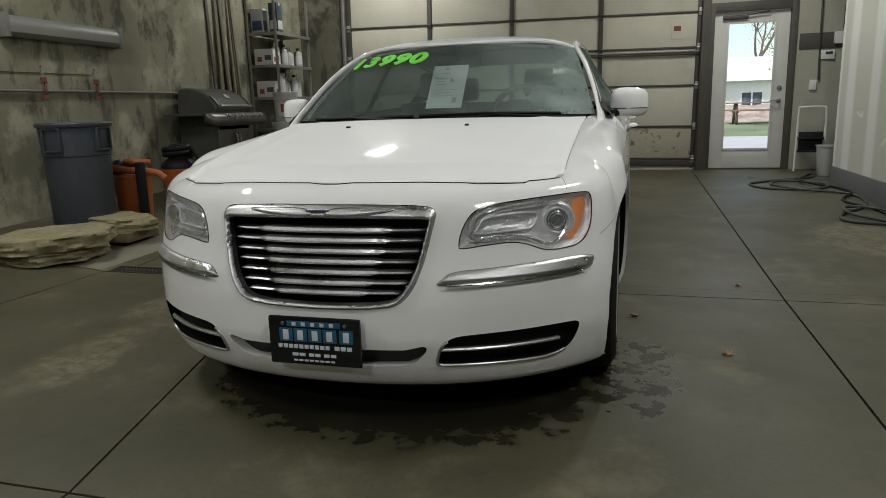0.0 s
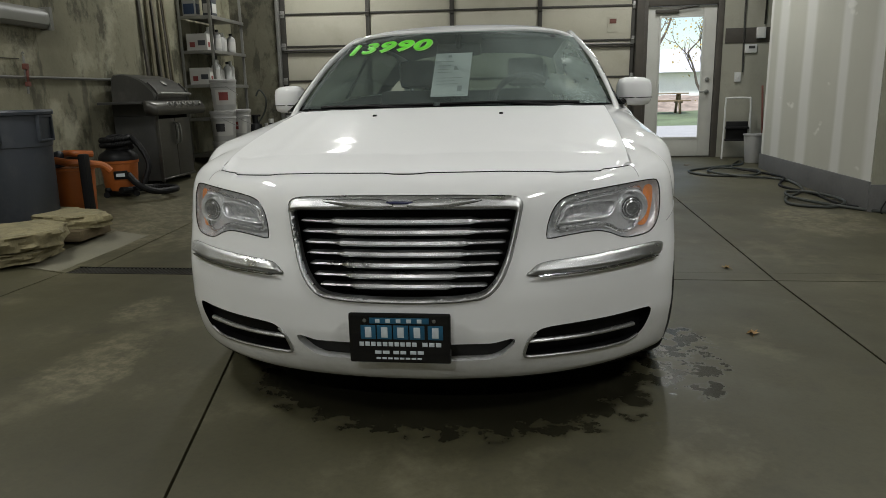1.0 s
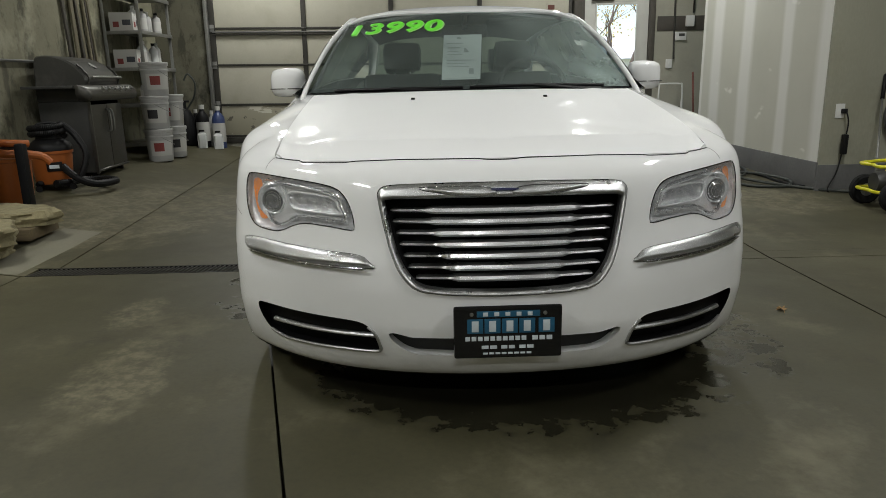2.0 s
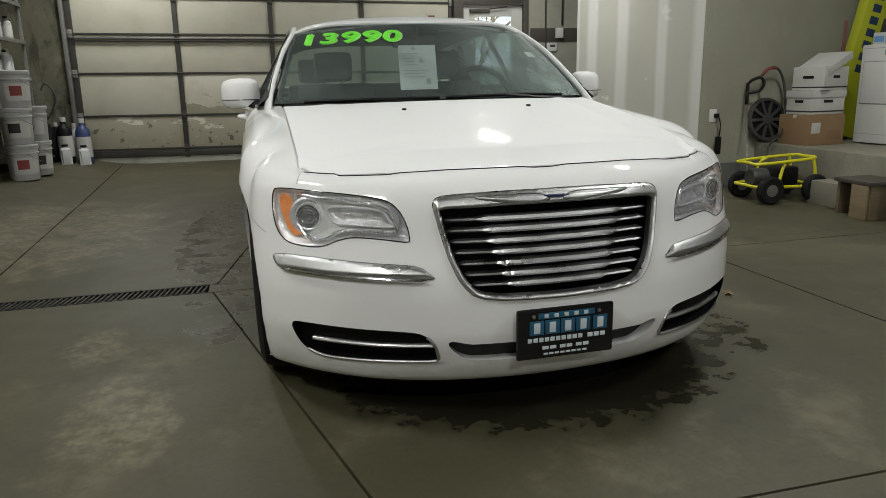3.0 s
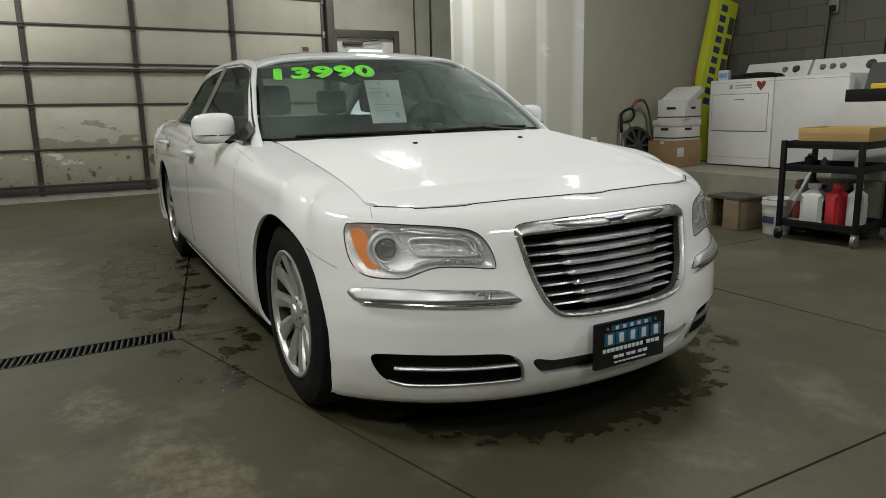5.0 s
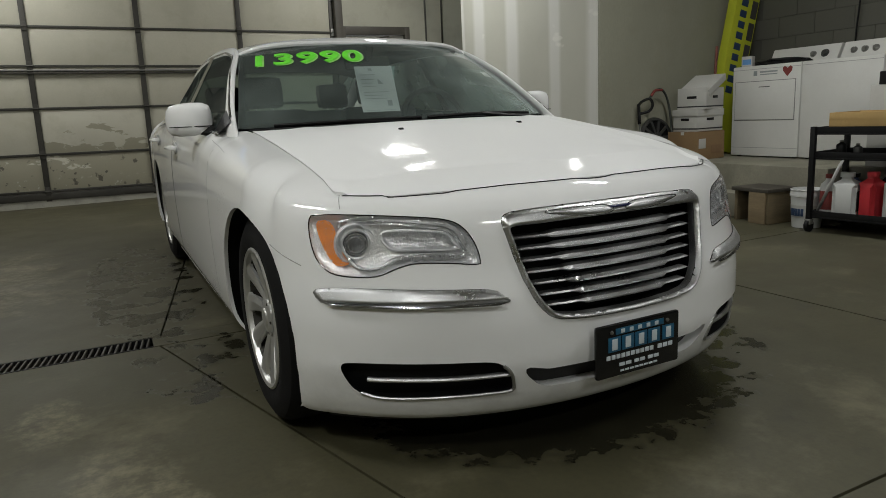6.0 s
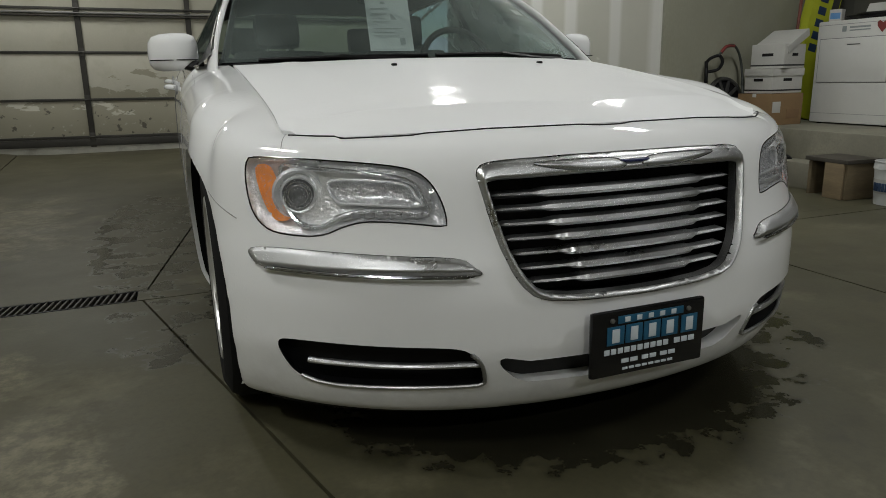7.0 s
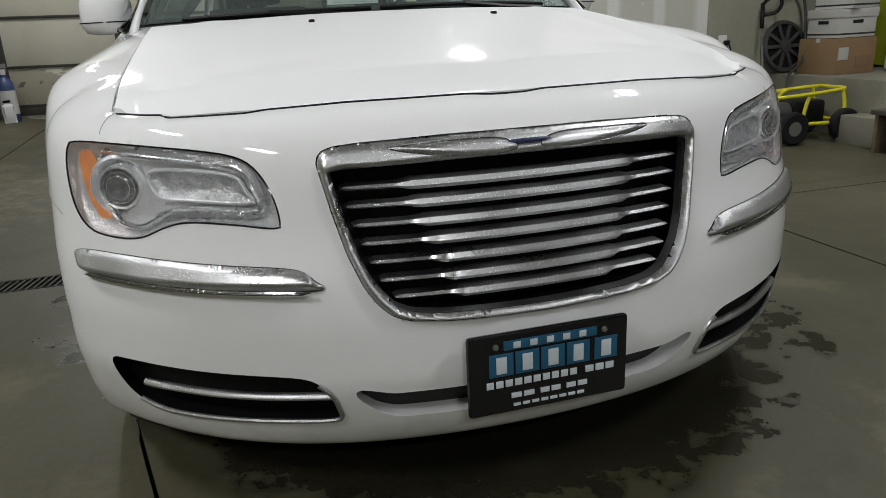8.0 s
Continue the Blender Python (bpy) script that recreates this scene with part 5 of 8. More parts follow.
# headlamps
SMOKED = surface("smoked_lamp_plastic", (0.34, 0.343, 0.346), 0.2, 0.3, vary=0.3, scale=40, relief=0.5, grain=150, coat=0.6)
PROJECTOR = surface("projector_glass", (0.1, 0.105, 0.11), 0.08, 0.3, vary=0.6, scale=60, relief=0.3, coat=1.0)
for s in (1, -1):
    lamp_o = LAMP if s > 0 else mirrored(LAMP)
    hl = part("headlamp", patch(lamp_o, lambda d, x, z: 0.05 - 0.03 * np.exp(-d / 0.02)), REFLECTOR, car, "clear headlamp with amber reflector and round projector")
    part("lamp_wall", collar(lamp_o, 0.0, 0.022), REFLECTOR, hl)
    part("lamp_seal", piping(lamp_o, 0.0019, 0.0008, 0.012), GLOSS_BLACK, hl, "black lamp seal")
    inner = [(s * x, z) for x, z in rounded([(0.75, 0.733), (0.753, 0.66), (0.728, 0.61), (0.685, 0.604), (0.64, 0.628), (0.59, 0.64), (0.475, 0.634), (0.48, 0.67), (0.5, 0.704), (0.58, 0.722), (0.7, 0.732)], 4)]
    part("lamp_bezel", piping(inner, 0.0075, 0.022, 0.012, 0.8), CHROME, hl, "chrome inner bezel")
    bay = [(s * x, z) for x, z in rounded([(0.655, 0.705), (0.52, 0.7), (0.492, 0.668), (0.485, 0.65), (0.6, 0.654), (0.65, 0.66)], 4)]
    part("lamp_bay", patch(bay, lambda d, x, z: 0.03 + 0.012 * np.minimum(1, d / 0.015), 0.006), surface("lamp_bay_chrome", (0.55, 0.56, 0.57), 0.2, 0.6, vary=0.4, scale=55, relief=0.8, grain=110, coat=0.8), hl, "grey daytime light bay")
    part("bay_edge", piping(bay, 0.004, 0.026, 0.01), REFLECTOR, hl)
    for k in range(6):
        x = s * (0.49 + 0.025 * k)
        part("lamp_cell", boxed((x - 0.0115, float(front(x, 0.632)) + 0.014, 0.626), (x + 0.0115, float(front(x, 0.632)) + 0.03, 0.6385), 0.002), SMOKED, hl)
    amber = [(s * x, z) for x, z in rounded([(0.803, 0.728), (0.772, 0.733), (0.758, 0.68), (0.742, 0.622), (0.774, 0.612), (0.796, 0.66)], 4)]
    part("amber_reflector", patch(amber, lambda d, x, z: 0.028 + 0 * d, 0.006), AMBER, hl, "ribbed amber side reflector")
    cx, cz = 0.719, 0.672
    turn = Matrix.Translation((s * cx, float(front(cx, cz)) + 0.042, cz)) @ Matrix.Rotation(radians(90), 4, "X") @ Matrix.Rotation(s * radians(18), 4, "Y")
    proj = part("projector", lathe(bmesh.new(), [(0.062, -0.01), (0.062, 0.004), (0.055, 0.012), (0.05, 0.004), (0.046, -0.004), (0.043, 0.012), (0.041, 0.018), (0.037, 0.016), (0.036, 0.0)], 36, turn), REFLECTOR, hl, "round chrome projector bezel")
    for r in (0.03, 0.022):
        part("projector_ring", tube(bmesh.new(), [turn @ Vector((r * math.cos(q), r * math.sin(q), 0.0165 if r > 0.025 else 0.0205)) for q in np.linspace(0, 2 * math.pi, 28, endpoint=False)], 0.0012, 6, True), CHROME, proj)
    brow = [(s * x, z) for x, z in rounded([(0.67, 0.729), (0.56, 0.722), (0.5, 0.708), (0.482, 0.682), (0.474, 0.65), (0.464, 0.655), (0.474, 0.7), (0.51, 0.727), (0.58, 0.737), (0.67, 0.741)], 4)]
    part("lamp_brow", patch(brow, lambda d, x, z: 0.016 + 0 * d, 0.005), SMOKED, hl, "smoked grey upper strip")
    sill_ = [(s * x, z) for x, z in rounded([(0.66, 0.628), (0.61, 0.644), (0.55, 0.646), (0.48, 0.641), (0.474, 0.626), (0.54, 0.627), (0.6, 0.63), (0.645, 0.617)], 4)]
    part("lamp_sill", patch(sill_, lambda d, x, z: 0.02 + 0 * d, 0.005), SMOKED, hl, "smoked grey lower strip")
    part("projector_lens", lathe(bmesh.new(), [(0.036, 0.0), (0.034, 0.009), (0.027, 0.017), (0.016, 0.022), (0.0, 0.024)], 30, turn), PROJECTOR, proj, "grey glass projector lens")
    lens = part("lens", patch(lamp_o, lambda d, x, z: 0.001 - 0.006 * np.minimum(1, d / 0.02)), LENS, hl)
    lens.visible_shadow = False

# dealer plate: shapes only
plate = part("front_plate", boxed((-0.157, -0.024, 0.2505), (0.157, -0.008, 0.409), 0.008), GLOSS_BLACK, car, "black dealer plate with blue squares and pale lettering")
part("plate_mount", boxed((-0.1, -0.006, 0.256), (0.1, 0.05, 0.3), 0.006), BLACK, car)
for k in range(5):
    x = -0.118 + 0.05 * k + (0.006 if k == 4 else 0)
    part("plate_square", boxed((x, -0.0262, 0.3285), (x + 0.046, -0.0241, 0.3725), 0.0006), PLATE_BLUE, plate)
    part("plate_letter", boxed((x + 0.013, -0.0275, 0.334), (x + 0.033, -0.0263, 0.367), 0.0004), PALE_INK, plate)
part("plate_band", boxed((-0.09, -0.0262, 0.378), (0.092, -0.0241, 0.396), 0.0006), PLATE_BLUE, plate)
for k in range(5):
    part("plate_letter", boxed((-0.072 + 0.032 * k, -0.0275, 0.381), (-0.058 + 0.032 * k, -0.0263, 0.393), 0.0004), PALE_INK, plate)
for x0, x1, z0, z1 in ((-0.126, 0.055, 0.306, 0.319), (0.068, 0.13, 0.306, 0.319), (-0.079, -0.03, 0.281, 0.291), (-0.022, 0.022, 0.281, 0.291), (0.03, 0.076, 0.281, 0.291), (-0.075, 0.07, 0.264, 0.2695)):
    n = max(2, int((x1 - x0) / 0.0165))
    for k in range(n):
        w = (x1 - x0) / n
        part("plate_letter", boxed((x0 + k * w + 0.0022, -0.0262, z0), (x0 + (k + 1) * w - 0.0022, -0.0241, z1), 0.0004), PALE_INK, plate)
for x in (-0.105, 0.107):
    part("screw", lathe(bmesh.new(), [(0.0, 0), (0.006, 0), (0.005, 0.004), (0.0, 0.005)], 12, Matrix.Translation((x, -0.0245, 0.387)) @ Matrix.Rotation(radians(90), 4, "X")), GALV, plate)

# underside and arch liners
part("undertray", boxed((-0.6, 0.25, 0.17), (0.6, 4.8, 0.27), 0.02), BLACK, car)
part("undertray", boxed((-0.84, 1.3, 0.19), (0.84, 3.4, 0.27), 0.02), BLACK, car)
part("front_lip", tube(bmesh.new(), [(x, float(front(x, 0.155)) + 0.03, 0.158) for x in np.linspace(-0.8, 0.8, 50)], 0.02, 8, False, 0.8), BLACK, car)
for s in (-1, 1):
    for yc, zc in ((ARCH_Y, ARCH_Z), (REAR_Y, REAR_Z)):
        edge = arch_edges[s, yc]
        bm = bmesh.new()
        rows = []
        for x, grow in ((0.012, 1.004), (0.05, 1.03), (0.3, 1.03)):
            rows.append([bm.verts.new((c.x - s * x, yc + (c.y - yc) * grow, zc + (c.z - zc) * grow)) for c in edge])
        for a, b in zip(rows, rows[1:]):
            for k in range(len(edge) - 1):
                bm.faces.new((a[k], a[k + 1], b[k + 1], b[k]))
        bm.faces.new(rows[-1])
        part("arch_liner", bm, BLACK, car)
    sill = [(s * 0.868, 1.25, 0.21), (s * 0.876, 1.6, 0.213), (s * 0.88, 2.4, 0.224), (s * 0.88, 3.2, 0.234), (s * 0.872, 3.48, 0.238)]
    part("sill", tube(bmesh.new(), spline(sill, 6), 0.02, 10, False, 1.0), PAINT, car, "white sill moulding")


def wheel(s, y, z):
    w = part("wheel", lathe(bmesh.new(), [(0.236, -0.105), (0.262, -0.116), (0.305, -0.118), (0.342, -0.1), (0.358, -0.07), (0.361, 0.0), (0.358, 0.07), (0.342, 0.1), (0.305, 0.118), (0.262, 0.116), (0.236, 0.105)], 56, None, False), RUBBER, car, "black tyre on a silver alloy rim")
    part("rim", lathe(bmesh.new(), [(0.237, -0.108), (0.237, 0.1), (0.245, 0.112), (0.238, 0.117), (0.228, 0.112), (0.222, 0.096)], 56, None, False), ALLOY, w, "silver alloy rim")
    # barrel of the alloy rim coloured dark, painting the shade behind the spokes
    part("rim_barrel", lathe(bmesh.new(), [(0.222, 0.096), (0.212, 0.05), (0.208, -0.06), (0.2, -0.1)], 56, None, False), STEEL_DARK, w, "rim barrel darkened for shade between the spokes")
    part("brake_disc", lathe(bmesh.new(), [(0.0, 0.0), (0.16, 0.0), (0.16, 0.02), (0.06, 0.022), (0.06, 0.035), (0.0, 0.035)], 40), STEEL_DARK, w)
    part("hub_cap", lathe(bmesh.new(), [(0.066, 0.05), (0.062, 0.088), (0.05, 0.094), (0.034, 0.094), (0.03, 0.1), (0.0, 0.101)], 28), ALLOY, w)
    for k in range(10):
        a = 2 * math.pi * k / 10
        bm = bmesh.new()
        rings = []
        for r, half, zz, th, tw in ((0.045, 0.012, 0.078, 0.03, 0.0), (0.09, 0.0185, 0.083, 0.024, 0.02), (0.15, 0.0275, 0.094, 0.018, 0.05), (0.2, 0.0335, 0.104, 0.014, 0.085), (0.228, 0.042, 0.105, 0.016, 0.11)):
            ring = []
            for u, dz in ((-half, -th), (-half, -0.004), (-half * 0.3, 0.004), (half * 0.8, -0.002), (half, -0.012), (half, -th)):
                ring.append(bm.verts.new(Matrix.Rotation(a + tw, 3, "Z") @ Vector((r, u, zz + dz))))
            rings.append(ring)
        for p, q in zip(rings, rings[1:]):
            for j in range(6):
                bm.faces.new((p[j], p[(j + 1) % 6], q[(j + 1) % 6], q[j]))
        bm.faces.new(rings[0])
        bm.faces.new(rings[-1])
        part("spoke", bm, ALLOY, w, flat_angle=0.5)
    for k in range(5):
        a = 2 * math.pi * (k + 0.5) / 5
        part("wheel_nut", lathe(bmesh.new(), [(0.009, 0.06), (0.009, 0.09), (0.0, 0.094)], 8, Matrix.Translation((0.052 * math.cos(a), 0.052 * math.sin(a), 0))), STEEL_DARK, w)
    w.matrix_local = Matrix.Translation((s * 0.796, y, z)) @ Matrix.Rotation(s * radians(90), 4, "Y") @ Matrix.Rotation(radians(11), 4, "Z")
    return w


for s in (-1, 1):
    wheel(s, ARCH_Y - 0.005, 0.361)
    wheel(s, REAR_Y, 0.361 + floor_z(0, REAR_Y))


# glasshouse
def sheet(fn, nu, nv, flip=False):
    verts, faces = [], []
    for j in range(nv):
        for i in range(nu):
            verts.append(tuple(float(c) for c in fn(i / (nu - 1), j / (nv - 1))))
    for j in range(nv - 1):
        for i in range(nu - 1):
            a = j * nu + i
            faces.append((a, a + 1, a + nu + 1, a + nu))
    return verts, faces


def screen(u, v):
    """The windscreen: u across from -1 to 1, v from its foot to its head."""
    half = 0.785 + (0.638 - 0.785) * v ** 0.92
    x = u * half
    r = (x / 0.775) ** 2
    y0, z0 = 1.262 + 0.28 * r, 1.0 - 0.006 * r
    y1, z1 = 1.915 + 0.19 * (x / 0.618) ** 2, 1.392 - 0.03 * (x / 0.618) ** 2
    crown = 0.018 * math.sin(math.pi * v)
    return x, y0 + (y1 - y0) * v - crown * 0.5, z0 + (z1 - z0) * v + crown


glass = part("windscreen", sheet(lambda i, j: screen(2 * i - 1, j), 49, 33), GLASS, car, "windscreen with rain drops and a green price")
glass.visible_shadow = False
band = part("screen_band", sheet(lambda i, j: Vector(screen((2 * i - 1) * 0.995, 0.0 + 0.045 * j)) + Vector((0, 0.004, -0.004)), 41, 4), GLOSS_BLACK, glass, "black border along the foot of the glass")
for s in (-1, 1):
    part("screen_band", sheet(lambda i, j: Vector(screen(s * (1 - 0.035 * i), j)) + Vector((0, 0.004, -0.004)), 4, 25), GLOSS_BLACK, glass)
part("screen_band", sheet(lambda i, j: Vector(screen((2 * i - 1) * 0.99, 1 - 0.06 * j)) + Vector((0, 0.004, -0.004)), 41, 4), BLACK, glass, "black border along the head of the glass")


def roof_z(x, y):
    mid = ease(y, [(1.9, 1.39), (1.98, 1.415), (2.1, 1.437), (2.4, 1.46), (2.8, 1.469), (3.2, 1.462), (3.6, 1.435), (3.85, 1.405)])
    half = ease(y, [(1.9, 0.62), (2.6, 0.63), (3.3, 0.62), (3.9, 0.58)])
    r = np.clip(np.abs(x) / half, 0, 1.1)
    return mid - 0.045 * r ** 2.2 - 0.03 * r ** 8


def roof_pt(i, j):
    u = 2 * i - 1
    y0 = 1.92 + 0.19 * (u * u)
    y1 = 3.86 - 0.06 * u * u
    y = y0 + (y1 - y0) * j
    x = u * float(ease(y, [(1.9, 0.628), (2.6, 0.64), (3.3, 0.63), (3.9, 0.59)]))
    return x, y, float(roof_z(x, y))


part("roof", sheet(roof_pt, 49, 60), PAINT, car, "white roof")
part("headliner", sheet(lambda i, j: Vector(roof_pt(0.02 + 0.96 * i, 0.01 + 0.98 * j)) - Vector((0, 0, 0.025)), 25, 25), HEADLINER, car)
part("sunroof", sheet(lambda i, j: ((2 * i - 1) * 0.4, 2.42 + 0.5 * j, float(roof_z((2 * i - 1) * 0.4, 2.42 + 0.5 * j)) + 0.004), 20, 20), GLOSS_BLACK, car, "dark glass sunroof")
part("roof_lip", tube(bmesh.new(), [Vector(roof_pt(k / 40, 0)) - Vector((0, 0.004, 0.012)) for k in range(41)], 0.013, 8), PAINT, car)


def rear_glass(i, j):
    u = 2 * i - 1
    x = u * (0.585 + 0.085 * j)
    return x, 3.86 + 0.62 * j - 0.07 * u * u, 1.40 - 0.31 * j - 0.05 * u * u * (1 - j) - 0.012 * u * u


part("rear_window", sheet(rear_glass, 25, 12), REAR_GLASS, car).visible_shadow = False
part("trunk_lid", sheet(lambda i, j: ((2 * i - 1) * 0.76, 4.48 + 0.5 * j, 1.09 - 0.03 * (2 * i - 1) ** 2 * (1 - j) - 0.012 * j), 21, 12), PAINT, car)
part("parcel_shelf", boxed((-0.68, 4.0, 1.0), (0.68, 4.5, 1.03), 0.01), CABIN, car)

# pillars, window frames and side glass
for s in (-1, 1):
    a_path = spline([(s * 0.825, 1.42, 0.90), (s * 0.811, 1.535, 0.985), (s * 0.784, 1.67, 1.08), (s * 0.723, 1.885, 1.228), (s * 0.652, 2.12, 1.345), (s * 0.638, 2.36, 1.388), (s * 0.638, 2.8, 1.402), (s * 0.634, 3.2, 1.394), (s * 0.625, 3.6, 1.365), (s * 0.625, 3.85, 1.30), (s * 0.655, 4.2, 1.19), (s * 0.70, 4.5, 1.09)], 8)
    n = len(a_path)
    bm = bmesh.new()
    rings = []
    for k, p in enumerate(a_path):
        w = float(np.interp(k / n, [0, 0.1, 0.3, 0.45, 0.7, 0.8, 1.0], [0.046, 0.036, 0.028, 0.027, 0.036, 0.075, 0.11]))
        t = (a_path[min(k + 1, n - 1)] - a_path[max(k - 1, 0)]).normalized()
        out = Vector((s * 0.82, 0, 0.57))
        out = (out - t * out.dot(t)).normalized()
        along = t.cross(out)
        rings.append([bm.verts.new(p + along * w * math.cos(q) + out * 0.013 * math.copysign(abs(math.sin(q)) ** 0.8, math.sin(q))) for q in np.linspace(0, 2 * math.pi, 14, endpoint=False)])
    for p, q in zip(rings, rings[1:]):
        for j in range(14):
            bm.faces.new((p[j], p[(j + 1) % 14], q[(j + 1) % 14], q[j]))
    bm.faces.new(rings[0])
    bm.faces.new(rings[-1])
    part("pillar", bm, PAINT, car, "white windscreen pillar and roof rail", flat_angle=1.2)

    def side(y, v):
        belt_x, belt_z = 0.862 - 0.09 * max(0.0, (y - 3.4) / 0.9), float(np.interp(y, [1.5, 1.7, 3.2, 3.9], [0.982, 0.985, 1.055, 1.075]))
        head_z = float(np.interp(y, [1.56, 1.66, 1.86, 2.1, 2.35, 2.8, 3.2, 3.6, 3.85, 3.95], [1.03, 1.093, 1.227, 1.343, 1.384, 1.398, 1.39, 1.358, 1.29, 1.25]))
        head_x = float(np.interp(y, [1.56, 1.66, 1.86, 2.1, 2.35, 2.8, 3.2, 3.6, 3.85, 3.95], [0.806, 0.788, 0.735, 0.667, 0.652, 0.655, 0.648, 0.639, 0.64, 0.645]))
        return Vector((s * (belt_x - 0.004 + (head_x - belt_x) * v), y, belt_z + (head_z - belt_z) * v))

    for name, y0, y1 in (("front", 1.66, 2.72), ("rear", 2.8, 3.62)):
        gl = part("side_window", sheet(lambda i, j: side(y0 + (y1 - y0) * i, j), 20, 8), SIDE_GLASS, car, "tinted side window")
        gl.visible_shadow = False
    part("window_pillar", sheet(lambda i, j: side(2.70 + 0.12 * i, j) + Vector((s * 0.004, 0, 0)), 4, 8), GLOSS_BLACK, car, "black door pillar")
    part("quarter_panel", sheet(lambda i, j: side(3.6 + 0.33 * i, j) + Vector((s * 0.002, 0, 0)), 8, 8), GLOSS_BLACK, car)
    part("mirror_sail", sheet(lambda i, j: side(1.55 + 0.125 * i, j) + Vector((s * 0.004, 0, 0)), 5, 6), BLACK, car)
    part("window_trim", tube(bmesh.new(), [side(1.58 + (3.92 - 1.58) * k / 50, 0.0) + Vector((s * 0.006, 0, 0)) for k in range(51)], 0.008, 8), CHROME, car, "chrome belt trim")
    part("window_seal", tube(bmesh.new(), [side(1.58 + (3.92 - 1.58) * k / 50, 1.0) + Vector((s * 0.002, 0, 0)) for k in range(51)], 0.007, 8), DARK_CHROME, car)
    # door gaps
    for yy, z0, z1 in ((1.475, 0.24, 0.97), (2.75, 0.25, 1.02)):
        part("door_gap", tube(bmesh.new(), [on_shell(s * 0.95, yy, z) for z in np.linspace(z0, z1, 16)], 0.0013 if yy < 2 else 0.0018, 6), SEAM if yy < 2 else surface("gap_grey", (0.08, 0.08, 0.08), 0.7), car)
    part("bumper_seam", seam([(s * 0.86, 0.425, 0.612), (s * 0.885, 0.5, 0.635), (s * 0.9, 0.588, 0.66)], 0.0014), SEAM, car)
    part("fender_seam", seam([(s * 0.9, 1.6, 0.975), (s * 0.9, 1.45, 0.955), (s * 0.9, 1.3, 0.925)], 0.0013), SEAM, car)
    part("bumper_seam", seam([(s * 0.722, 0.44, 0.8), (s * 0.735, 0.405, 0.785), (s * 0.742, 0.375, 0.762)], 0.0012), SEAM, car)
    # handles
    for y, z in ((2.55, 0.905), (3.55, 0.935)):
        h = part("door_handle", tube(bmesh.new(), spline([(s * 0.942, y - 0.1, z), (s * 0.975, y - 0.075, z + 0.004), (s * 0.978, y + 0.05, z + 0.004), (s * 0.942, y + 0.09, z)], 6), 0.014, 10, False, 0.75), PAINT, car, "white door handle")
        # flat grey disc on the white door: the cup's shade is in the colour
        part("handle_cup", lathe(bmesh.new(), [(0.0, 0.0), (0.034, 0.001), (0.036, 0.0), (0.03, -0.012)], 20, Matrix.Translation((s * 0.942, y, z)) @ Matrix.Rotation(s * radians(90), 4, "Y")), surface("handle_cup_shade", (0.5, 0.5, 0.5), 0.4), h)
    # mirrors
    mx = 0.905
    bm = bmesh.new()
    rings = []
    prof = [(0.0, 0.02, 0.03), (0.012, 0.05, 0.058), (0.04, 0.068, 0.07), (0.09, 0.076, 0.074), (0.14, 0.07, 0.072), (0.17, 0.055, 0.064), (0.185, 0.03, 0.045), (0.19, 0.006, 0.012)]
    for d, ry, rz in prof:
        ring = []
        for q in np.linspace(0, 2 * math.pi, 24, endpoint=False):
            c, e = math.cos(q), math.sin(q)
            c, e = math.copysign(abs(c) ** 0.6, c), math.copysign(abs(e) ** 0.6, e)
            ring.append(bm.verts.new((s * (0.845 + d), 1.83 - 0.025 + ry * min(c, 0.35) + 0.06 * (d / 0.19) ** 2, 1.05 + rz * e - 0.008 * d / 0.19)))
        rings.append(ring)
    for p, q in zip(rings, rings[1:]):
        for j in range(24):
            bm.faces.new((p[j], p[(j + 1) % 24], q[(j + 1) % 24], q[j]))
    bm.faces.new(rings[0])
    bm.faces.new(rings[-1])
    mir = part("door_mirror", bm, PAINT, car, "white door mirror with dark foot", flat_angle=1.2)
    part("mirror_seam", tube(bmesh.new(), [(s * (0.85 + 0.178 * k / 10), 1.733 + 0.06 * (k / 10) ** 2 + 0.03 * (k / 10 - 0.5) ** 2, 1.014) for k in range(11)], 0.0022, 6), BLACK, mir)
    part("mirror_foot", tube(bmesh.new(), spline([(s * 0.845, 1.73, 0.988), (s * 0.875, 1.765, 0.993), (s * 0.91, 1.8, 1.005)], 5), 0.026, 10, False, 0.7), BLACK, mir)
    part("mirror_glass", boxed((s * 0.94 - 0.08, 1.837, 0.997), (s * 0.94 + 0.08, 1.842, 1.102), 0.02), GALV, mir)

# wipers and cowl
part("cowl", sheet(lambda i, j: ((2 * i - 1) * 0.75, float(cowl_y((2 * i - 1) * 0.75)) - 0.035 + 0.11 * j, 0.985 + 0.008 * j - 0.006 * (2 * i - 1) ** 2 * 2), 31, 4), BLACK, car, "black cowl panel")
for x0, x1 in ((-0.62, -0.05), (-0.02, 0.6)):
    path = [Vector(screen(x / 0.75, 0.006 + 0.012 * (x0 > -0.1) * math.sin(3.1 * (x - x0) / (x1 - x0)))) + Vector((0, -0.004, 0.004)) for x in np.linspace(x0, x1, 14)]
    w = part("wiper", tube(bmesh.new(), path, 0.007, 8), BLACK, car, "black wiper blade")
    part("wiper_arm", tube(bmesh.new(), spline([(x1, float(cowl_y(x1)), 0.99), (x1 - 0.15, float(cowl_y(x1 - 0.15)) + 0.02, 0.997), tuple(path[6] + Vector((0, -0.003, 0.003)))], 5), 0.009, 8, False, 0.6), BLACK, w)

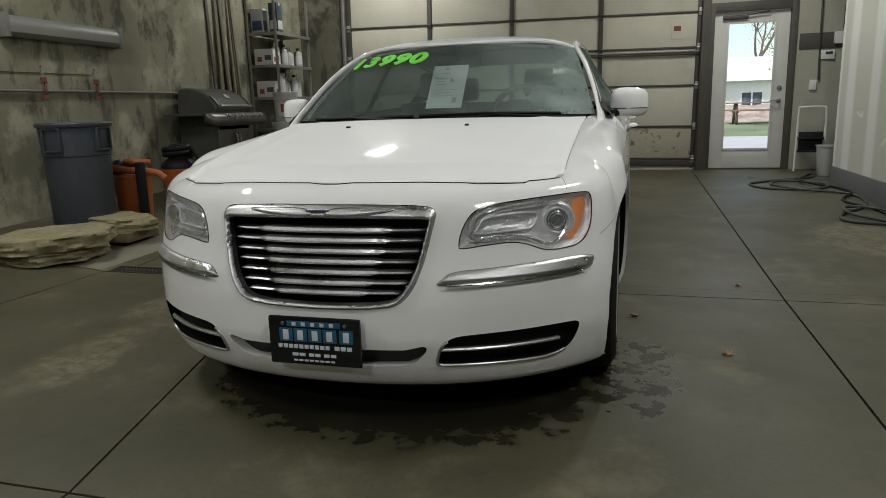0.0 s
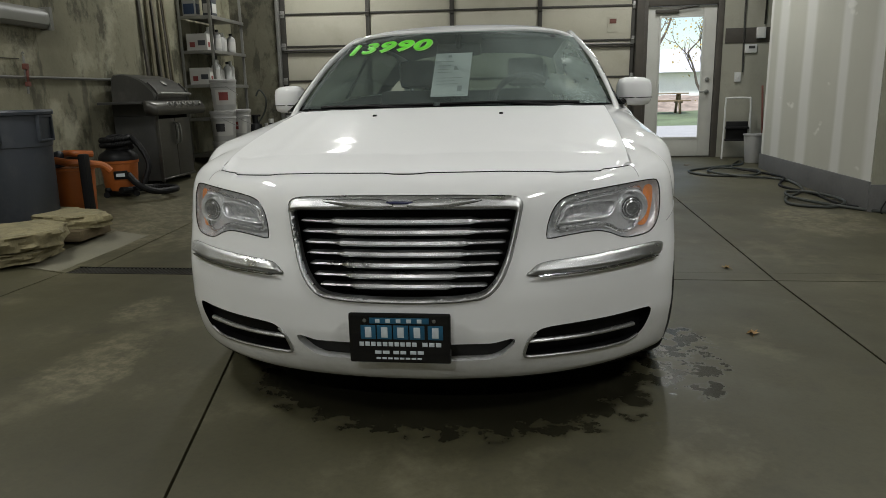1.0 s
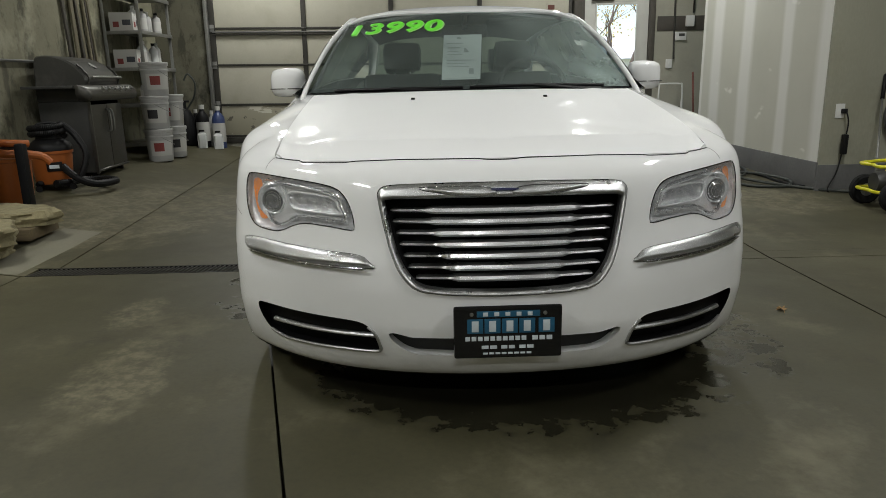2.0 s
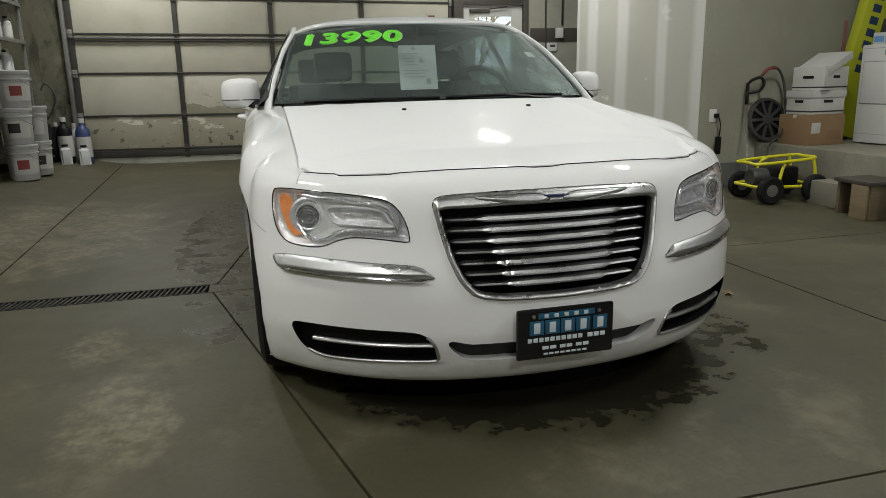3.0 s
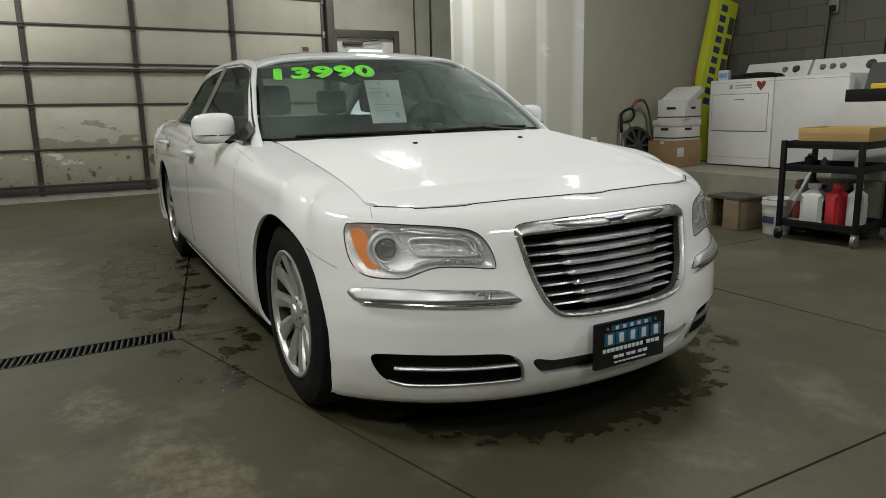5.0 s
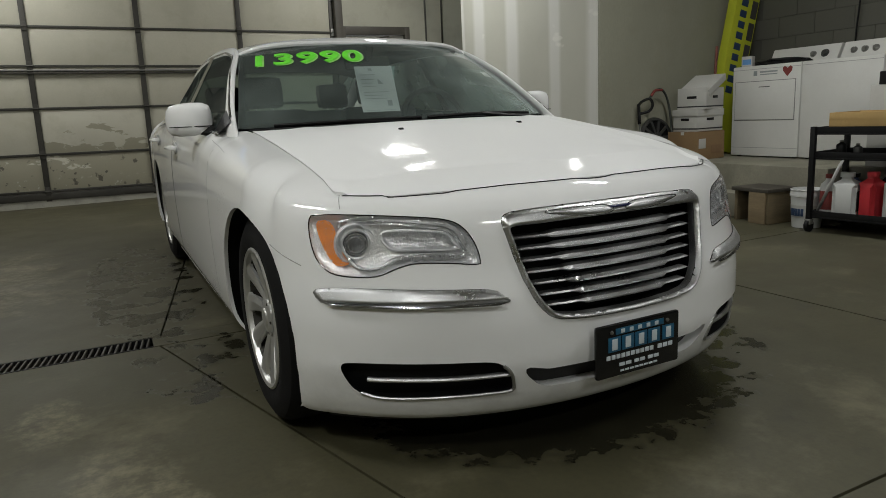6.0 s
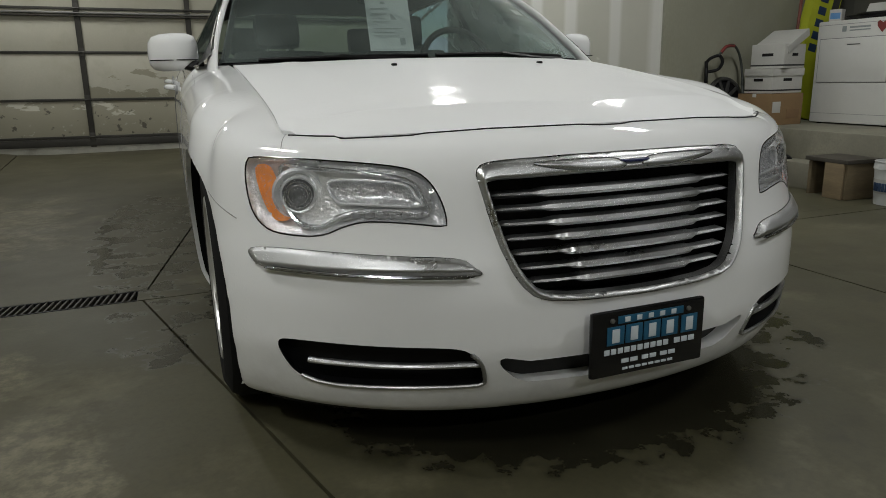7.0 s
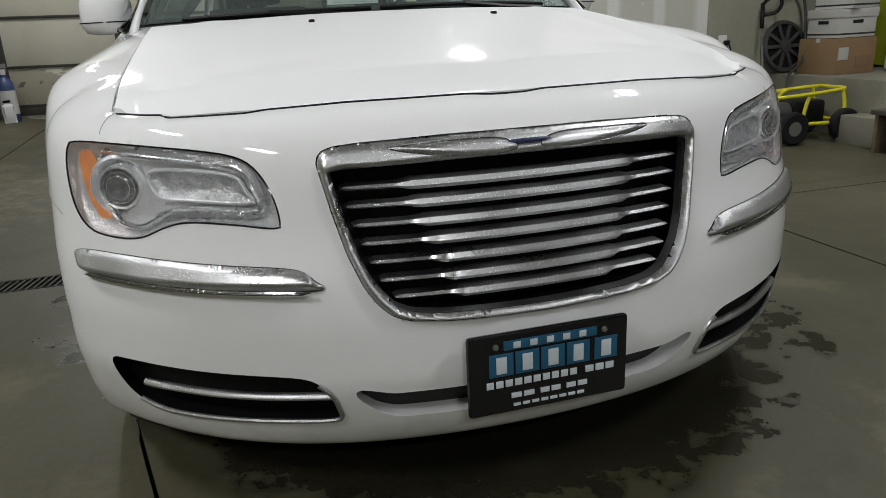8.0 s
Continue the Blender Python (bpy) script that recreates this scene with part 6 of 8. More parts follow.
# price written on the glass
price = bpy.data.curves.new("price", "FONT")
price.body, price.size, price.shear, price.bevel_depth, price.bevel_resolution = "13990", 0.135, 0.22, 0.0048, 0
price.space_character = 1.12
tmp = new("price_tmp", price)
tmp_mesh = bpy.data.meshes.new_from_object(tmp.evaluated_get(bpy.context.evaluated_depsgraph_get()))
bpy.data.objects.remove(tmp)


def on_screen(x, v, lift):
    a = Vector(screen(0, 0))
    half = 0.795 + (0.64 - 0.795) * max(0.0, min(1.0, v)) ** 0.92
    p = Vector(screen(x / half, v))
    return p + Vector((0, -0.78, 0.62)) * lift


def price_digits(name, material, dx, dv, lift, stretch, label):
    bm = bmesh.new()
    bm.from_mesh(tmp_mesh)
    bmesh.ops.triangulate(bm, faces=bm.faces)
    for _ in range(2):
        bmesh.ops.subdivide_edges(bm, edges=[e for e in bm.edges if e.calc_length() > 0.02], cuts=1)
    xs = [v.co.x for v in bm.verts]
    x0, x1 = min(xs), max(xs)
    for v in bm.verts:
        x = -0.612 + dx + (v.co.x - x0) / (x1 - x0) * 0.492
        v.co = on_screen(x, 0.68 + 0.09 * (-x - 0.12) + dv + v.co.y * stretch, lift + v.co.z * 0.05)
    return part(name, bm, material, glass, label, smooth=False)


price_digits("price_number", GREEN_PAINT, 0.0, 0.0, 0.008, 1.75, "price 13990 in fluorescent green marker")
price_digits("price_shade", LIME_EDGE, 0.006, -0.012, 0.006, 1.75, "pale green under-stroke of the price")
bpy.data.meshes.remove(tmp_mesh)

# sheet of paper hung behind the glass, and small stickers
paper = part("window_sheet", sheet(lambda i, j: (-0.135 + 0.2 * i + 0.02 * j, 1.75 + 0.145 * j - 0.012 * i * j, 1.042 + 0.23 * j), 8, 10), PAPER, car, "printed sale sheet hung behind the windscreen")
for k, (u0, u1, v0, v1) in enumerate(((0.35, 0.62, 0.9, 0.95), (0.1, 0.9, 0.8, 0.815), (0.12, 0.45, 0.7, 0.715), (0.12, 0.4, 0.62, 0.63), (0.12, 0.5, 0.55, 0.56), (0.55, 0.9, 0.6, 0.7), (0.7, 0.82, 0.12, 0.24), (0.1, 0.9, 0.03, 0.036), (0.12, 0.8, 0.42, 0.43), (0.12, 0.6, 0.35, 0.36), (0.12, 0.7, 0.28, 0.29))):
    part("print_bar", sheet(lambda i, j: (-0.135 + 0.2 * (u0 + (u1 - u0) * i) + 0.02 * (v0 + (v1 - v0) * j), 1.748 + 0.145 * (v0 + (v1 - v0) * j) - 0.003, 1.042 + 0.23 * (v0 + (v1 - v0) * j)), 3, 3), INK, paper)
part("windscreen_sticker", sheet(lambda i, j: on_screen(0.565 + 0.055 * i - 0.01 * j, 0.50 + 0.075 * j, -0.002), 4, 4), LABEL_WHITE, glass, "small white service sticker")
part("dash_paper", boxed((-0.1, 1.56, 0.998), (0.1, 1.7, 1.001), 0.0005), PAPER, car, "white sheet lying on the dashboard")

# cabin
part("dashboard", sheet(lambda i, j: ((2 * i - 1) * 0.74, 1.3 + 0.2 * (2 * i - 1) ** 2 * (1 - j) + 0.55 * j, 0.985 + 0.01 * math.sin(3 * j) + 0.03 * math.exp(-(((2 * i - 1) * 0.74 - 0.36) / 0.18) ** 2) * j - 0.1 * max(0, j - 0.85) / 0.15), 31, 16), CABIN, car, "dark dashboard")
part("dash_front", boxed((-0.74, 1.8, 0.55), (0.74, 1.88, 0.92), 0.03), CABIN, car)
part("cabin_floor", boxed((-0.8, 1.3, 0.27), (0.8, 4.4, 0.33), 0.01), CABIN, car)
for s in (-1, 1):
    part("door_card", boxed((s * 0.83 - 0.03, 1.6, 0.35), (s * 0.83 + 0.03, 4.2, 0.975), 0.02), CABIN, car)


def seat_at(x, y, wide, rests, label):
    st = part("car_seat", boxed((x - wide, y, 0.42), (x + wide, y + 0.5, 0.6), 0.05), CABIN, car, label)
    back = boxed((x - wide * 0.94, -0.07, 0.0), (x + wide * 0.94, 0.07, 0.6), 0.05, Matrix.Translation((0, y + 0.52, 0.5)) @ Matrix.Rotation(radians(-14), 4, "X"))
    part("seat_back", back, CABIN, st)
    for hx in rests:
        part("head_rest", boxed((hx - 0.125, -0.05, 0.0), (hx + 0.125, 0.05, 0.19), 0.045, Matrix.Translation((0, y + 0.68, 1.1)) @ Matrix.Rotation(radians(-10), 4, "X")), CABIN, st)
        for dx in (-0.05, 0.05):
            part("rest_post", rod((hx + dx, y + 0.67, 1.03), (hx + dx, y + 0.69, 1.13), 0.007), GALV, st)


seat_at(-0.37, 2.15, 0.27, (-0.37,), "dark front car seat")
seat_at(0.37, 2.15, 0.27, (0.37,), "dark front car seat")
seat_at(0.0, 3.2, 0.68, (-0.42, 0.42), "dark rear bench seat")
sw = part("steering_wheel", tube(bmesh.new(), [(0.18 * math.cos(a), 0.18 * math.sin(a), 0) for a in np.linspace(0, 2 * math.pi, 36, endpoint=False)], 0.016, 10, True), BLACK, car, "black steering wheel")
part("wheel_boss", boxed((-0.07, -0.06, -0.05), (0.07, 0.05, 0.0), 0.02), BLACK, sw)
for a in (0, math.pi, -math.pi / 2):
    part("wheel_spoke", rod((0.04 * math.cos(a), 0.04 * math.sin(a), -0.015), (0.175 * math.cos(a), 0.175 * math.sin(a), 0), 0.016), BLACK, sw)
sw.matrix_local = Matrix.Translation((0.37, 1.98, 0.985)) @ Matrix.Rotation(radians(68), 4, "X")
rv = part("rear_view_mirror", boxed((-0.125, 1.985, 1.262), (0.125, 2.02, 1.33), 0.018), BLACK, car, "black rear-view mirror")
part("mirror_stalk", rod((0, 1.93, 1.375), (0, 1.99, 1.31), 0.016), BLACK, rv)
for s in (-1, 1):
    part("sun_visor", boxed((s * 0.33 - 0.2, 2.0, 1.345), (s * 0.33 + 0.2, 2.17, 1.36), 0.006), HEADLINER, car)


# ---- things along the old wall ----
def fl(x, y):
    return floor_z(x, y)


def trash_can():
    c = thing("trash_can", pose(-3.46, 2.745, fl(-3.46, 2.745), 0, 0, -6) @ Matrix.Diagonal((0.83, 0.83, 1.0, 1)), "tall round grey plastic trash can against the concrete wall", "trash can")
    prof = [(0.0, 0.0), (0.275, 0.0), (0.287, 0.02), (0.297, 0.5), (0.3, 0.6), (0.308, 0.605), (0.312, 0.70), (0.318, 0.83), (0.34, 0.835), (0.345, 0.855), (0.335, 0.87), (0.312, 0.868), (0.305, 0.82), (0.285, 0.6), (0.27, 0.05), (0.0, 0.03)]
    body_ = part("can_body", lathe(bmesh.new(), prof, 40), GREY_PLASTIC, c)
    for a in range(4):
        t = radians(90 * a + 10)
        bm = boxed((-0.1, -0.012, 0.64), (-0.084, 0.024, 0.83), 0.005)
        box(bm, (0.084, -0.012, 0.64), (0.1, 0.024, 0.83), 0.005)
        box(bm, (-0.084, -0.012, 0.64), (0.084, 0.024, 0.656), 0.005)
        box(bm, (-0.084, -0.012, 0.814), (0.084, 0.024, 0.83), 0.005)
        bmesh.ops.transform(bm, matrix=Matrix.Rotation(t, 4, "Z") @ Matrix.Translation((0, 0.305, 0)), verts=bm.verts)
        part("can_handle", bm, GREY_PLASTIC, c)
    return c


trash_can()


def shop_vac(x, y, turn, drum, label, r, h):
    v = thing("shop_vacuum", pose(x, y, fl(x, y), 0, 0, turn), label, "vacuum cleaner")
    part("drum", lathe(bmesh.new(), [(0.0, 0.06), (r * 0.84, 0.06), (r * 0.88, 0.075), (r, h * 0.92), (r * 1.05, h * 0.93), (r * 1.06, h), (0.0, h)], 36), drum, v)
    part("lid", lathe(bmesh.new(), [(r * 1.06, h), (r * 1.06, h + 0.03), (r * 0.95, h + 0.06), (r * 0.6, h + 0.1), (r * 0.56, h + 0.16), (r * 0.4, h + 0.19), (0.0, h + 0.2)], 36), BLACK, v, "black motor lid")
    part("carry_handle", tube(bmesh.new(), spline([(-r * 0.5, 0, h + 0.14), (-r * 0.4, 0, h + 0.22), (r * 0.4, 0, h + 0.22), (r * 0.5, 0, h + 0.14)], 6), 0.014), BLACK, v)
    for k in range(4):
        a = radians(45 + 90 * k)
        foot = part("caster_arm", rod((r * 0.6 * math.cos(a), r * 0.6 * math.sin(a), 0.07), (r * 1.1 * math.cos(a), r * 1.1 * math.sin(a), 0.075), 0.022), BLACK, v)
        part("caster", lathe(bmesh.new(), [(0.0, -0.012), (0.028, -0.012), (0.028, 0.012), (0.0, 0.012)], 16, Matrix.Translation((r * 1.1 * math.cos(a), r * 1.1 * math.sin(a), 0.03)) @ Matrix.Rotation(radians(90), 4, "X")), BLACK, foot)
    return v


v1 = thing("shop_vacuum", pose(-3.385, 3.26, fl(-3.385, 3.26)) @ Matrix.Diagonal((0.84, 0.84, 0.88, 1)), "orange vacuum drum with orange and grey hoses piled on top", "vacuum cleaner")
part("drum", lathe(bmesh.new(), [(0.0, 0.004), (0.165, 0.004), (0.17, 0.02), (0.192, 0.42), (0.203, 0.425), (0.205, 0.45), (0.19, 0.452), (0.15, 0.44), (0.0, 0.44)], 36), ORANGE, v1)
part("hose", tube(bmesh.new(), spline([(-0.2, 0.0, 0.5), (-0.1, -0.12, 0.52), (0.08, -0.15, 0.5), (0.2, -0.1, 0.49), (0.3, 0.02, 0.46), (0.36, 0.06, 0.4)], 8), 0.034), ORANGE, v1, "orange vacuum hose")
part("hose", tube(bmesh.new(), spline([(0.16, 0.1, 0.56), (0.05, -0.02, 0.575), (-0.1, 0.04, 0.57), (-0.18, 0.12, 0.52)], 8), 0.032), ORANGE, v1, "orange vacuum hose")
part("hose", tube(bmesh.new(), spline([(-0.19, -0.06, 0.47), (-0.05, 0.05, 0.5), (0.12, 0.03, 0.5), (0.17, -0.02, 0.46)], 8), 0.042), GREY_PLASTIC, v1, "dark grey hose")
part("hose_cuff", rod((-0.17, -0.02, 0.55), (-0.08, -0.06, 0.56), 0.045), GREY_PLASTIC, v1)
part("nozzle", boxed((0.2, -0.2, 0.0), (0.28, -0.12, 0.58), 0.02), BLACK, v1, "black upright nozzle tube")
v2 = shop_vac(-3.5, 4.08, 30, ORANGE, "orange and black wet-dry vacuum with a black floor hose", 0.165, 0.34)
ribbed = spline([(0.06, -0.11, 0.22), (0.16, -0.2, 0.11), (0.3, -0.16, 0.04), (0.48, 0.02, 0.03), (0.42, 0.16, 0.035), (0.28, 0.2, 0.04), (0.16, 0.1, 0.05), (0.1, -0.08, 0.06), (0.0, -0.2, 0.07)], 14)
part("hose", tube(bmesh.new(), ribbed, [0.03 + 0.003 * (k % 2) for k in range(len(ribbed))], 10), BLACK, v2, "black ribbed hose coiled on the floor")
coil = spline([(0.12 * math.cos(q) + 0.02 * math.sin(2 * q), 0.12 * math.sin(q) - 0.01, 0.46 + 0.045 * q / 6.283) for q in np.linspace(0, 4 * math.pi, 26)] + [(0.2, -0.1, 0.46), (0.26, -0.16, 0.3), (0.2, -0.18, 0.12)], 8)
part("hose", tube(bmesh.new(), coil, [0.026 + 0.003 * (k % 2) for k in range(len(coil))], 10), BLACK, v2, "black ribbed hose coiled on the lid")
part("drum_panel", boxed((-0.05, -0.162, 0.17), (0.07, -0.13, 0.25), 0.01), BLACK, v2)
part("drum_mark", boxed((-0.03, -0.166, 0.195), (0.045, -0.1625, 0.225), 0.001), PALE_INK, v2)


def gas_grill():
    g = thing("gas_grill", pose(-3.41, 5.02, fl(-3.41, 5.02), 0, 0, 93), "grey lidded gas barbecue with stainless doors and side shelves", "barbecue")
    # local: x along the front, y towards the wall, front at y = 0
    w, d, top = 0.37, 0.46, 0.72
    part("cabinet_side", boxed((-w, 0.02, 0.06), (-w + 0.02, d, top), 0.004), GRILL_DARK, g)
    part("cabinet_side", boxed((w - 0.02, 0.02, 0.06), (w, d, top), 0.004), GRILL_DARK, g)
    part("cabinet_back", boxed((-w + 0.02, d - 0.02, 0.06), (w - 0.02, d, top), 0.002), GRILL_DARK, g)
    part("cabinet_base", boxed((-w + 0.02, 0.03, 0.06), (w - 0.02, d - 0.02, 0.09), 0.002), GRILL_DARK, g)
    part("base_rail", rod((-w, -0.004, 0.075), (w, -0.004, 0.075), 0.012), STAINLESS, g)
    part("corner_post", boxed((-w - 0.012, -0.012, 0.05), (-w + 0.012, 0.018, top), 0.004), STAINLESS, g, "bright corner post")
    for s in (-1, 1):
        lo, hi = sorted((s * 0.004, s * (w - 0.016)))
        dr = part("door", boxed((lo, -0.005, 0.09), (hi, 0.018, top - 0.03), 0.006), STAINLESS, g, "brushed stainless door")
        part("door_handle", tube(bmesh.new(), spline([(s * 0.035, -0.004, 0.42), (s * 0.035, -0.035, 0.44), (s * 0.035, -0.042, 0.53), (s * 0.035, -0.035, 0.62), (s * 0.035, -0.004, 0.64)], 4), 0.01), GALV, dr)
    part("firebox", boxed((-0.38, 0.0, top + 0.002), (0.38, d, 0.875), 0.015), GRILL_DARK, g)
    # fascia with rolled lower edge, running across the shelf fronts
    bm = bmesh.new()
    prof = [(0.0, 0.872), (-0.05, 0.868), (-0.1, 0.835), (-0.118, 0.78), (-0.1, 0.735), (-0.06, 0.725), (0.0, 0.73)]
    prof = [(p.x, p.y) for p in spline([(a, b, 0) for a, b in prof], 4)]
    rows = []
    for x, k in ((-0.62, 0.35), (-0.6, 0.75), (-0.56, 1.0), (0.54, 1.0), (0.58, 0.75), (0.6, 0.35)):
        rows.append([bm.verts.new((x, y * k, 0.872 + (z - 0.872) * (0.35 + 0.65 * k))) for y, z in prof])
    for a, b in zip(rows, rows[1:]):
        for k in range(len(prof) - 1):
            bm.faces.new((a[k], a[k + 1], b[k + 1], b[k]))
    bm.faces.new(rows[0])
    bm.faces.new(rows[-1][::-1])
    panel = part("control_panel", bm, STAINLESS, g, "stainless control panel with a rolled edge")
    for x in (-0.3, -0.16, -0.02, 0.12, 0.26, 0.4):
        part("knob", lathe(bmesh.new(), [(0.034, 0), (0.032, 0.012), (0.022, 0.014), (0.02, 0.035), (0.0, 0.037)], 20, Matrix.Translation((x, -0.095, 0.828)) @ Matrix.Rotation(radians(62), 4, "X")), GALV, panel)
    # hood: a barrel-vaulted lid with bright end frames
    prof = [(0.0, 0.875), (-0.015, 0.93), (0.03, 1.0), (0.12, 1.075), (0.24, 1.125), (0.36, 1.14), (0.44, 1.1), (0.46, 0.875)]
    prof = [(p.x, p.y) for p in spline([(a, b, 0) for a, b in prof], 5)]
    bm = bmesh.new()
    rows = [[bm.verts.new((x, y + (0.02 if abs(x) > 0.37 else 0) * (0.24 - y) / 0.24, z - (0.012 if abs(x) > 0.37 else 0))) for y, z in prof] for x in (-0.38, -0.36, 0.36, 0.38)]
    for a, b in zip(rows, rows[1:]):
        for k in range(len(prof) - 1):
            bm.faces.new((a[k], a[k + 1], b[k + 1], b[k]))
    bm.faces.new(rows[0])
    bm.faces.new(rows[-1][::-1])
    lid = part("lid", bm, surface("grey_lid_enamel", (0.075, 0.074, 0.068), 0.35, 0.3, vary=0.15, dirt=((0.2, 0.19, 0.17), 0.3)), g, "dull grey curved lid")
    for x in (-0.345, 0.345):
        part("lid_band", tube(bmesh.new(), [(x, y - 0.004, z + 0.004) for y, z in prof[:14]], 0.016, 8, False, 0.5), STAINLESS, lid, "bright lid edge band")
    part("lid_handle", tube(bmesh.new(), spline([(-0.3, -0.005, 0.935), (-0.29, -0.06, 0.94), (0.29, -0.06, 0.94), (0.3, -0.005, 0.935)], 4), 0.014), GALV, lid)
    part("gauge", lathe(bmesh.new(), [(0.04, 0), (0.04, 0.012), (0.0, 0.014)], 24, Matrix.Translation((0, 0.08, 1.045)) @ Matrix.Rotation(radians(38), 4, "X")), GALV, lid)
    for lo, hi in ((-0.64, -0.385), (0.385, 0.62)):
        part("side_shelf", boxed((lo, 0.004, 0.84), (hi, d, 0.866), 0.008), GRILL_DARK, g, "dark folding side shelf")
    for x in (-0.3, 0.3):
        for y in (0.06, 0.4):
            part("caster", lathe(bmesh.new(), [(0.0, -0.015), (0.03, -0.015), (0.03, 0.015), (0.0, 0.015)], 18, Matrix.Translation((x, y, 0.032)) @ Matrix.Rotation(radians(90), 4, "Y")), BLACK, g)
    return g


gas_grill()


def shelf_unit():
    x0, x1, y0, y1 = -3.885, -3.49, 6.27, 7.17
    s = thing("shelf_unit", pose(x0, y0, fl(x0, y0)), "grey steel shelving crammed with bottles and boxes", "shelf")
    w, l = x1 - x0, y1 - y0
    levels = [0.1, 0.55, 0.96, 1.365, 1.77]
    for x in (0.0, w):
        for y in (0.0, l):
            bm = boxed((x - 0.019, y - 0.019, 0.0), (x + 0.019, y - 0.014, 2.25), 0.001)
            box(bm, (x - 0.019, y - 0.014, 0.0), (x - 0.014, y + 0.019, 2.25), 0.001)
            part("post", bm, GALV, s)
    for z in levels:
        bm = boxed((-0.012, -0.012, z - 0.012), (w + 0.022, l + 0.012, z), 0.002)
        box(bm, (-0.012, -0.016, z - 0.04), (w + 0.022, -0.0125, z), 0.001)
        box(bm, (w + 0.022, -0.012, z - 0.04), (w + 0.026, l + 0.012, z), 0.001)
        part("shelf_board", bm, GALV, s)
    return s, levels, x0, x1, y0, y1


_, levels, sx0, sx1, sy0, sy1 = shelf_unit()
sz = fl(sx0, sy0)


def bottle(name, m, r, h, body_mat, cap_mat, label, category, label_mat=None, square=False):
    b = thing(name, m, label, category)
    seg = 4 if square else 20
    prof = [(0.0, 0.0), (r * 0.95, 0.0), (r, 0.012), (r, h * 0.68), (r * 0.9, h * 0.76), (r * 0.4, h * 0.85), (r * 0.36, h * 0.92)]
    bm = lathe(bmesh.new(), prof, seg, Matrix.Rotation(radians(45), 4, "Z") if square else None)
    if square:
        bmesh.ops.bevel(bm, geom=[e for e in bm.edges if abs(e.verts[0].co.z - e.verts[1].co.z) > h * 0.2], offset=r * 0.25, segments=3, affect="EDGES")
    part("bottle_body", bm, body_mat, b)
    part("cap", lathe(bmesh.new(), [(r * 0.42, h * 0.9), (r * 0.42, h), (0.0, h)], 16), cap_mat, b)
    if label_mat:
        if square:
            k = r * 0.7071 + 0.0015
            part("label", boxed((-k * 0.8, -k - 0.001, h * 0.15), (k * 0.8, -k + 0.001, h * 0.6), 0.0003), label_mat, b)
            part("label", boxed((k - 0.001, -k * 0.8, h * 0.15), (k + 0.001, k * 0.8, h * 0.6), 0.0003), label_mat, b)
        else:
            part("label", lathe(bmesh.new(), [(r + 0.0012, h * 0.15), (r + 0.0012, h * 0.6)], 20, None, False), label_mat, b)
    return b


def carton(name, m, size, mat, label, category="box", marks=()):
    c = thing(name, m, label, category)
    x, y, z = size
    part("carton_body", boxed((-x / 2, -y / 2, 0), (x / 2, y / 2, z), 0.004), mat, c)
    part("tape", boxed((-x / 2 - 0.001, -0.02, z - 0.03), (x / 2 + 0.001, 0.02, z + 0.001), 0.0004), LABEL_WHITE if mat != WHITE_CARD else CARDBOARD, c)
    for a, b, c0, d, mm in marks:
        part("print", boxed((x / 2 + 0.0005, -y / 2 + y * a, z * b), (x / 2 + 0.0025, -y / 2 + y * c0, z * d), 0.0003), mm, c)
        part("print", boxed((-x / 2 + x * a, -y / 2 - 0.0025, z * b), (-x / 2 + x * c0, -y / 2 - 0.0005, z * d), 0.0003), mm, c)
    return c


rs = random.Random(5)
for k, y in enumerate(np.arange(sy0 + 0.25, sy1 - 0.05, 0.13)):
    for z in (levels[3], levels[2], levels[1]):
        if rs.random() < 0.85:
            h = rs.uniform(0.24, 0.31)
            bottle("bottle", pose(sx1 - 0.1 - rs.random() * 0.08, y, sz + z + 0.001, 0, 0, rs.uniform(-20, 20)), rs.uniform(0.045, 0.06), h, rs.choice((MILK_PLASTIC, PAIL, MILK_PLASTIC, PAIL)), rs.choice((BLACK, LABEL_WHITE, LABEL_WHITE)), "plastic car-care bottle on a steel shelf", "bottle", rs.choice((LABEL_WHITE, None, LABEL_WHITE)))
for z in (levels[3], levels[2]):
    carton("carton", pose(sx0 + 0.17, sy0 + 0.13, sz + z + 0.001, 0, 0, 4), (0.26, 0.2, 0.2), LABEL_WHITE, "white printed carton on a steel shelf", "box", ((0.15, 0.2, 0.4, 0.5, LABEL_RED), (0.55, 0.3, 0.9, 0.6, GREY_PLASTIC)))
top_z = sz + levels[4] + 0.001
carton("carton", pose(sx0 + 0.1, sy0 + 0.12, top_z), (0.17, 0.12, 0.3), PAIL, "white and blue printed carton on top of the shelf", "box", ((0.1, 0.1, 0.9, 0.5, BLUE_INK),))
carton("carton", pose(sx0 + 0.33, sy0 + 0.14, top_z), (0.12, 0.14, 0.36), GREY_PLASTIC, "dark grey printed carton on top of the shelf", "box", ((0.1, 0.1, 0.9, 0.4, LABEL_WHITE), (0.2, 0.6, 0.8, 0.9, BLUE_INK)))


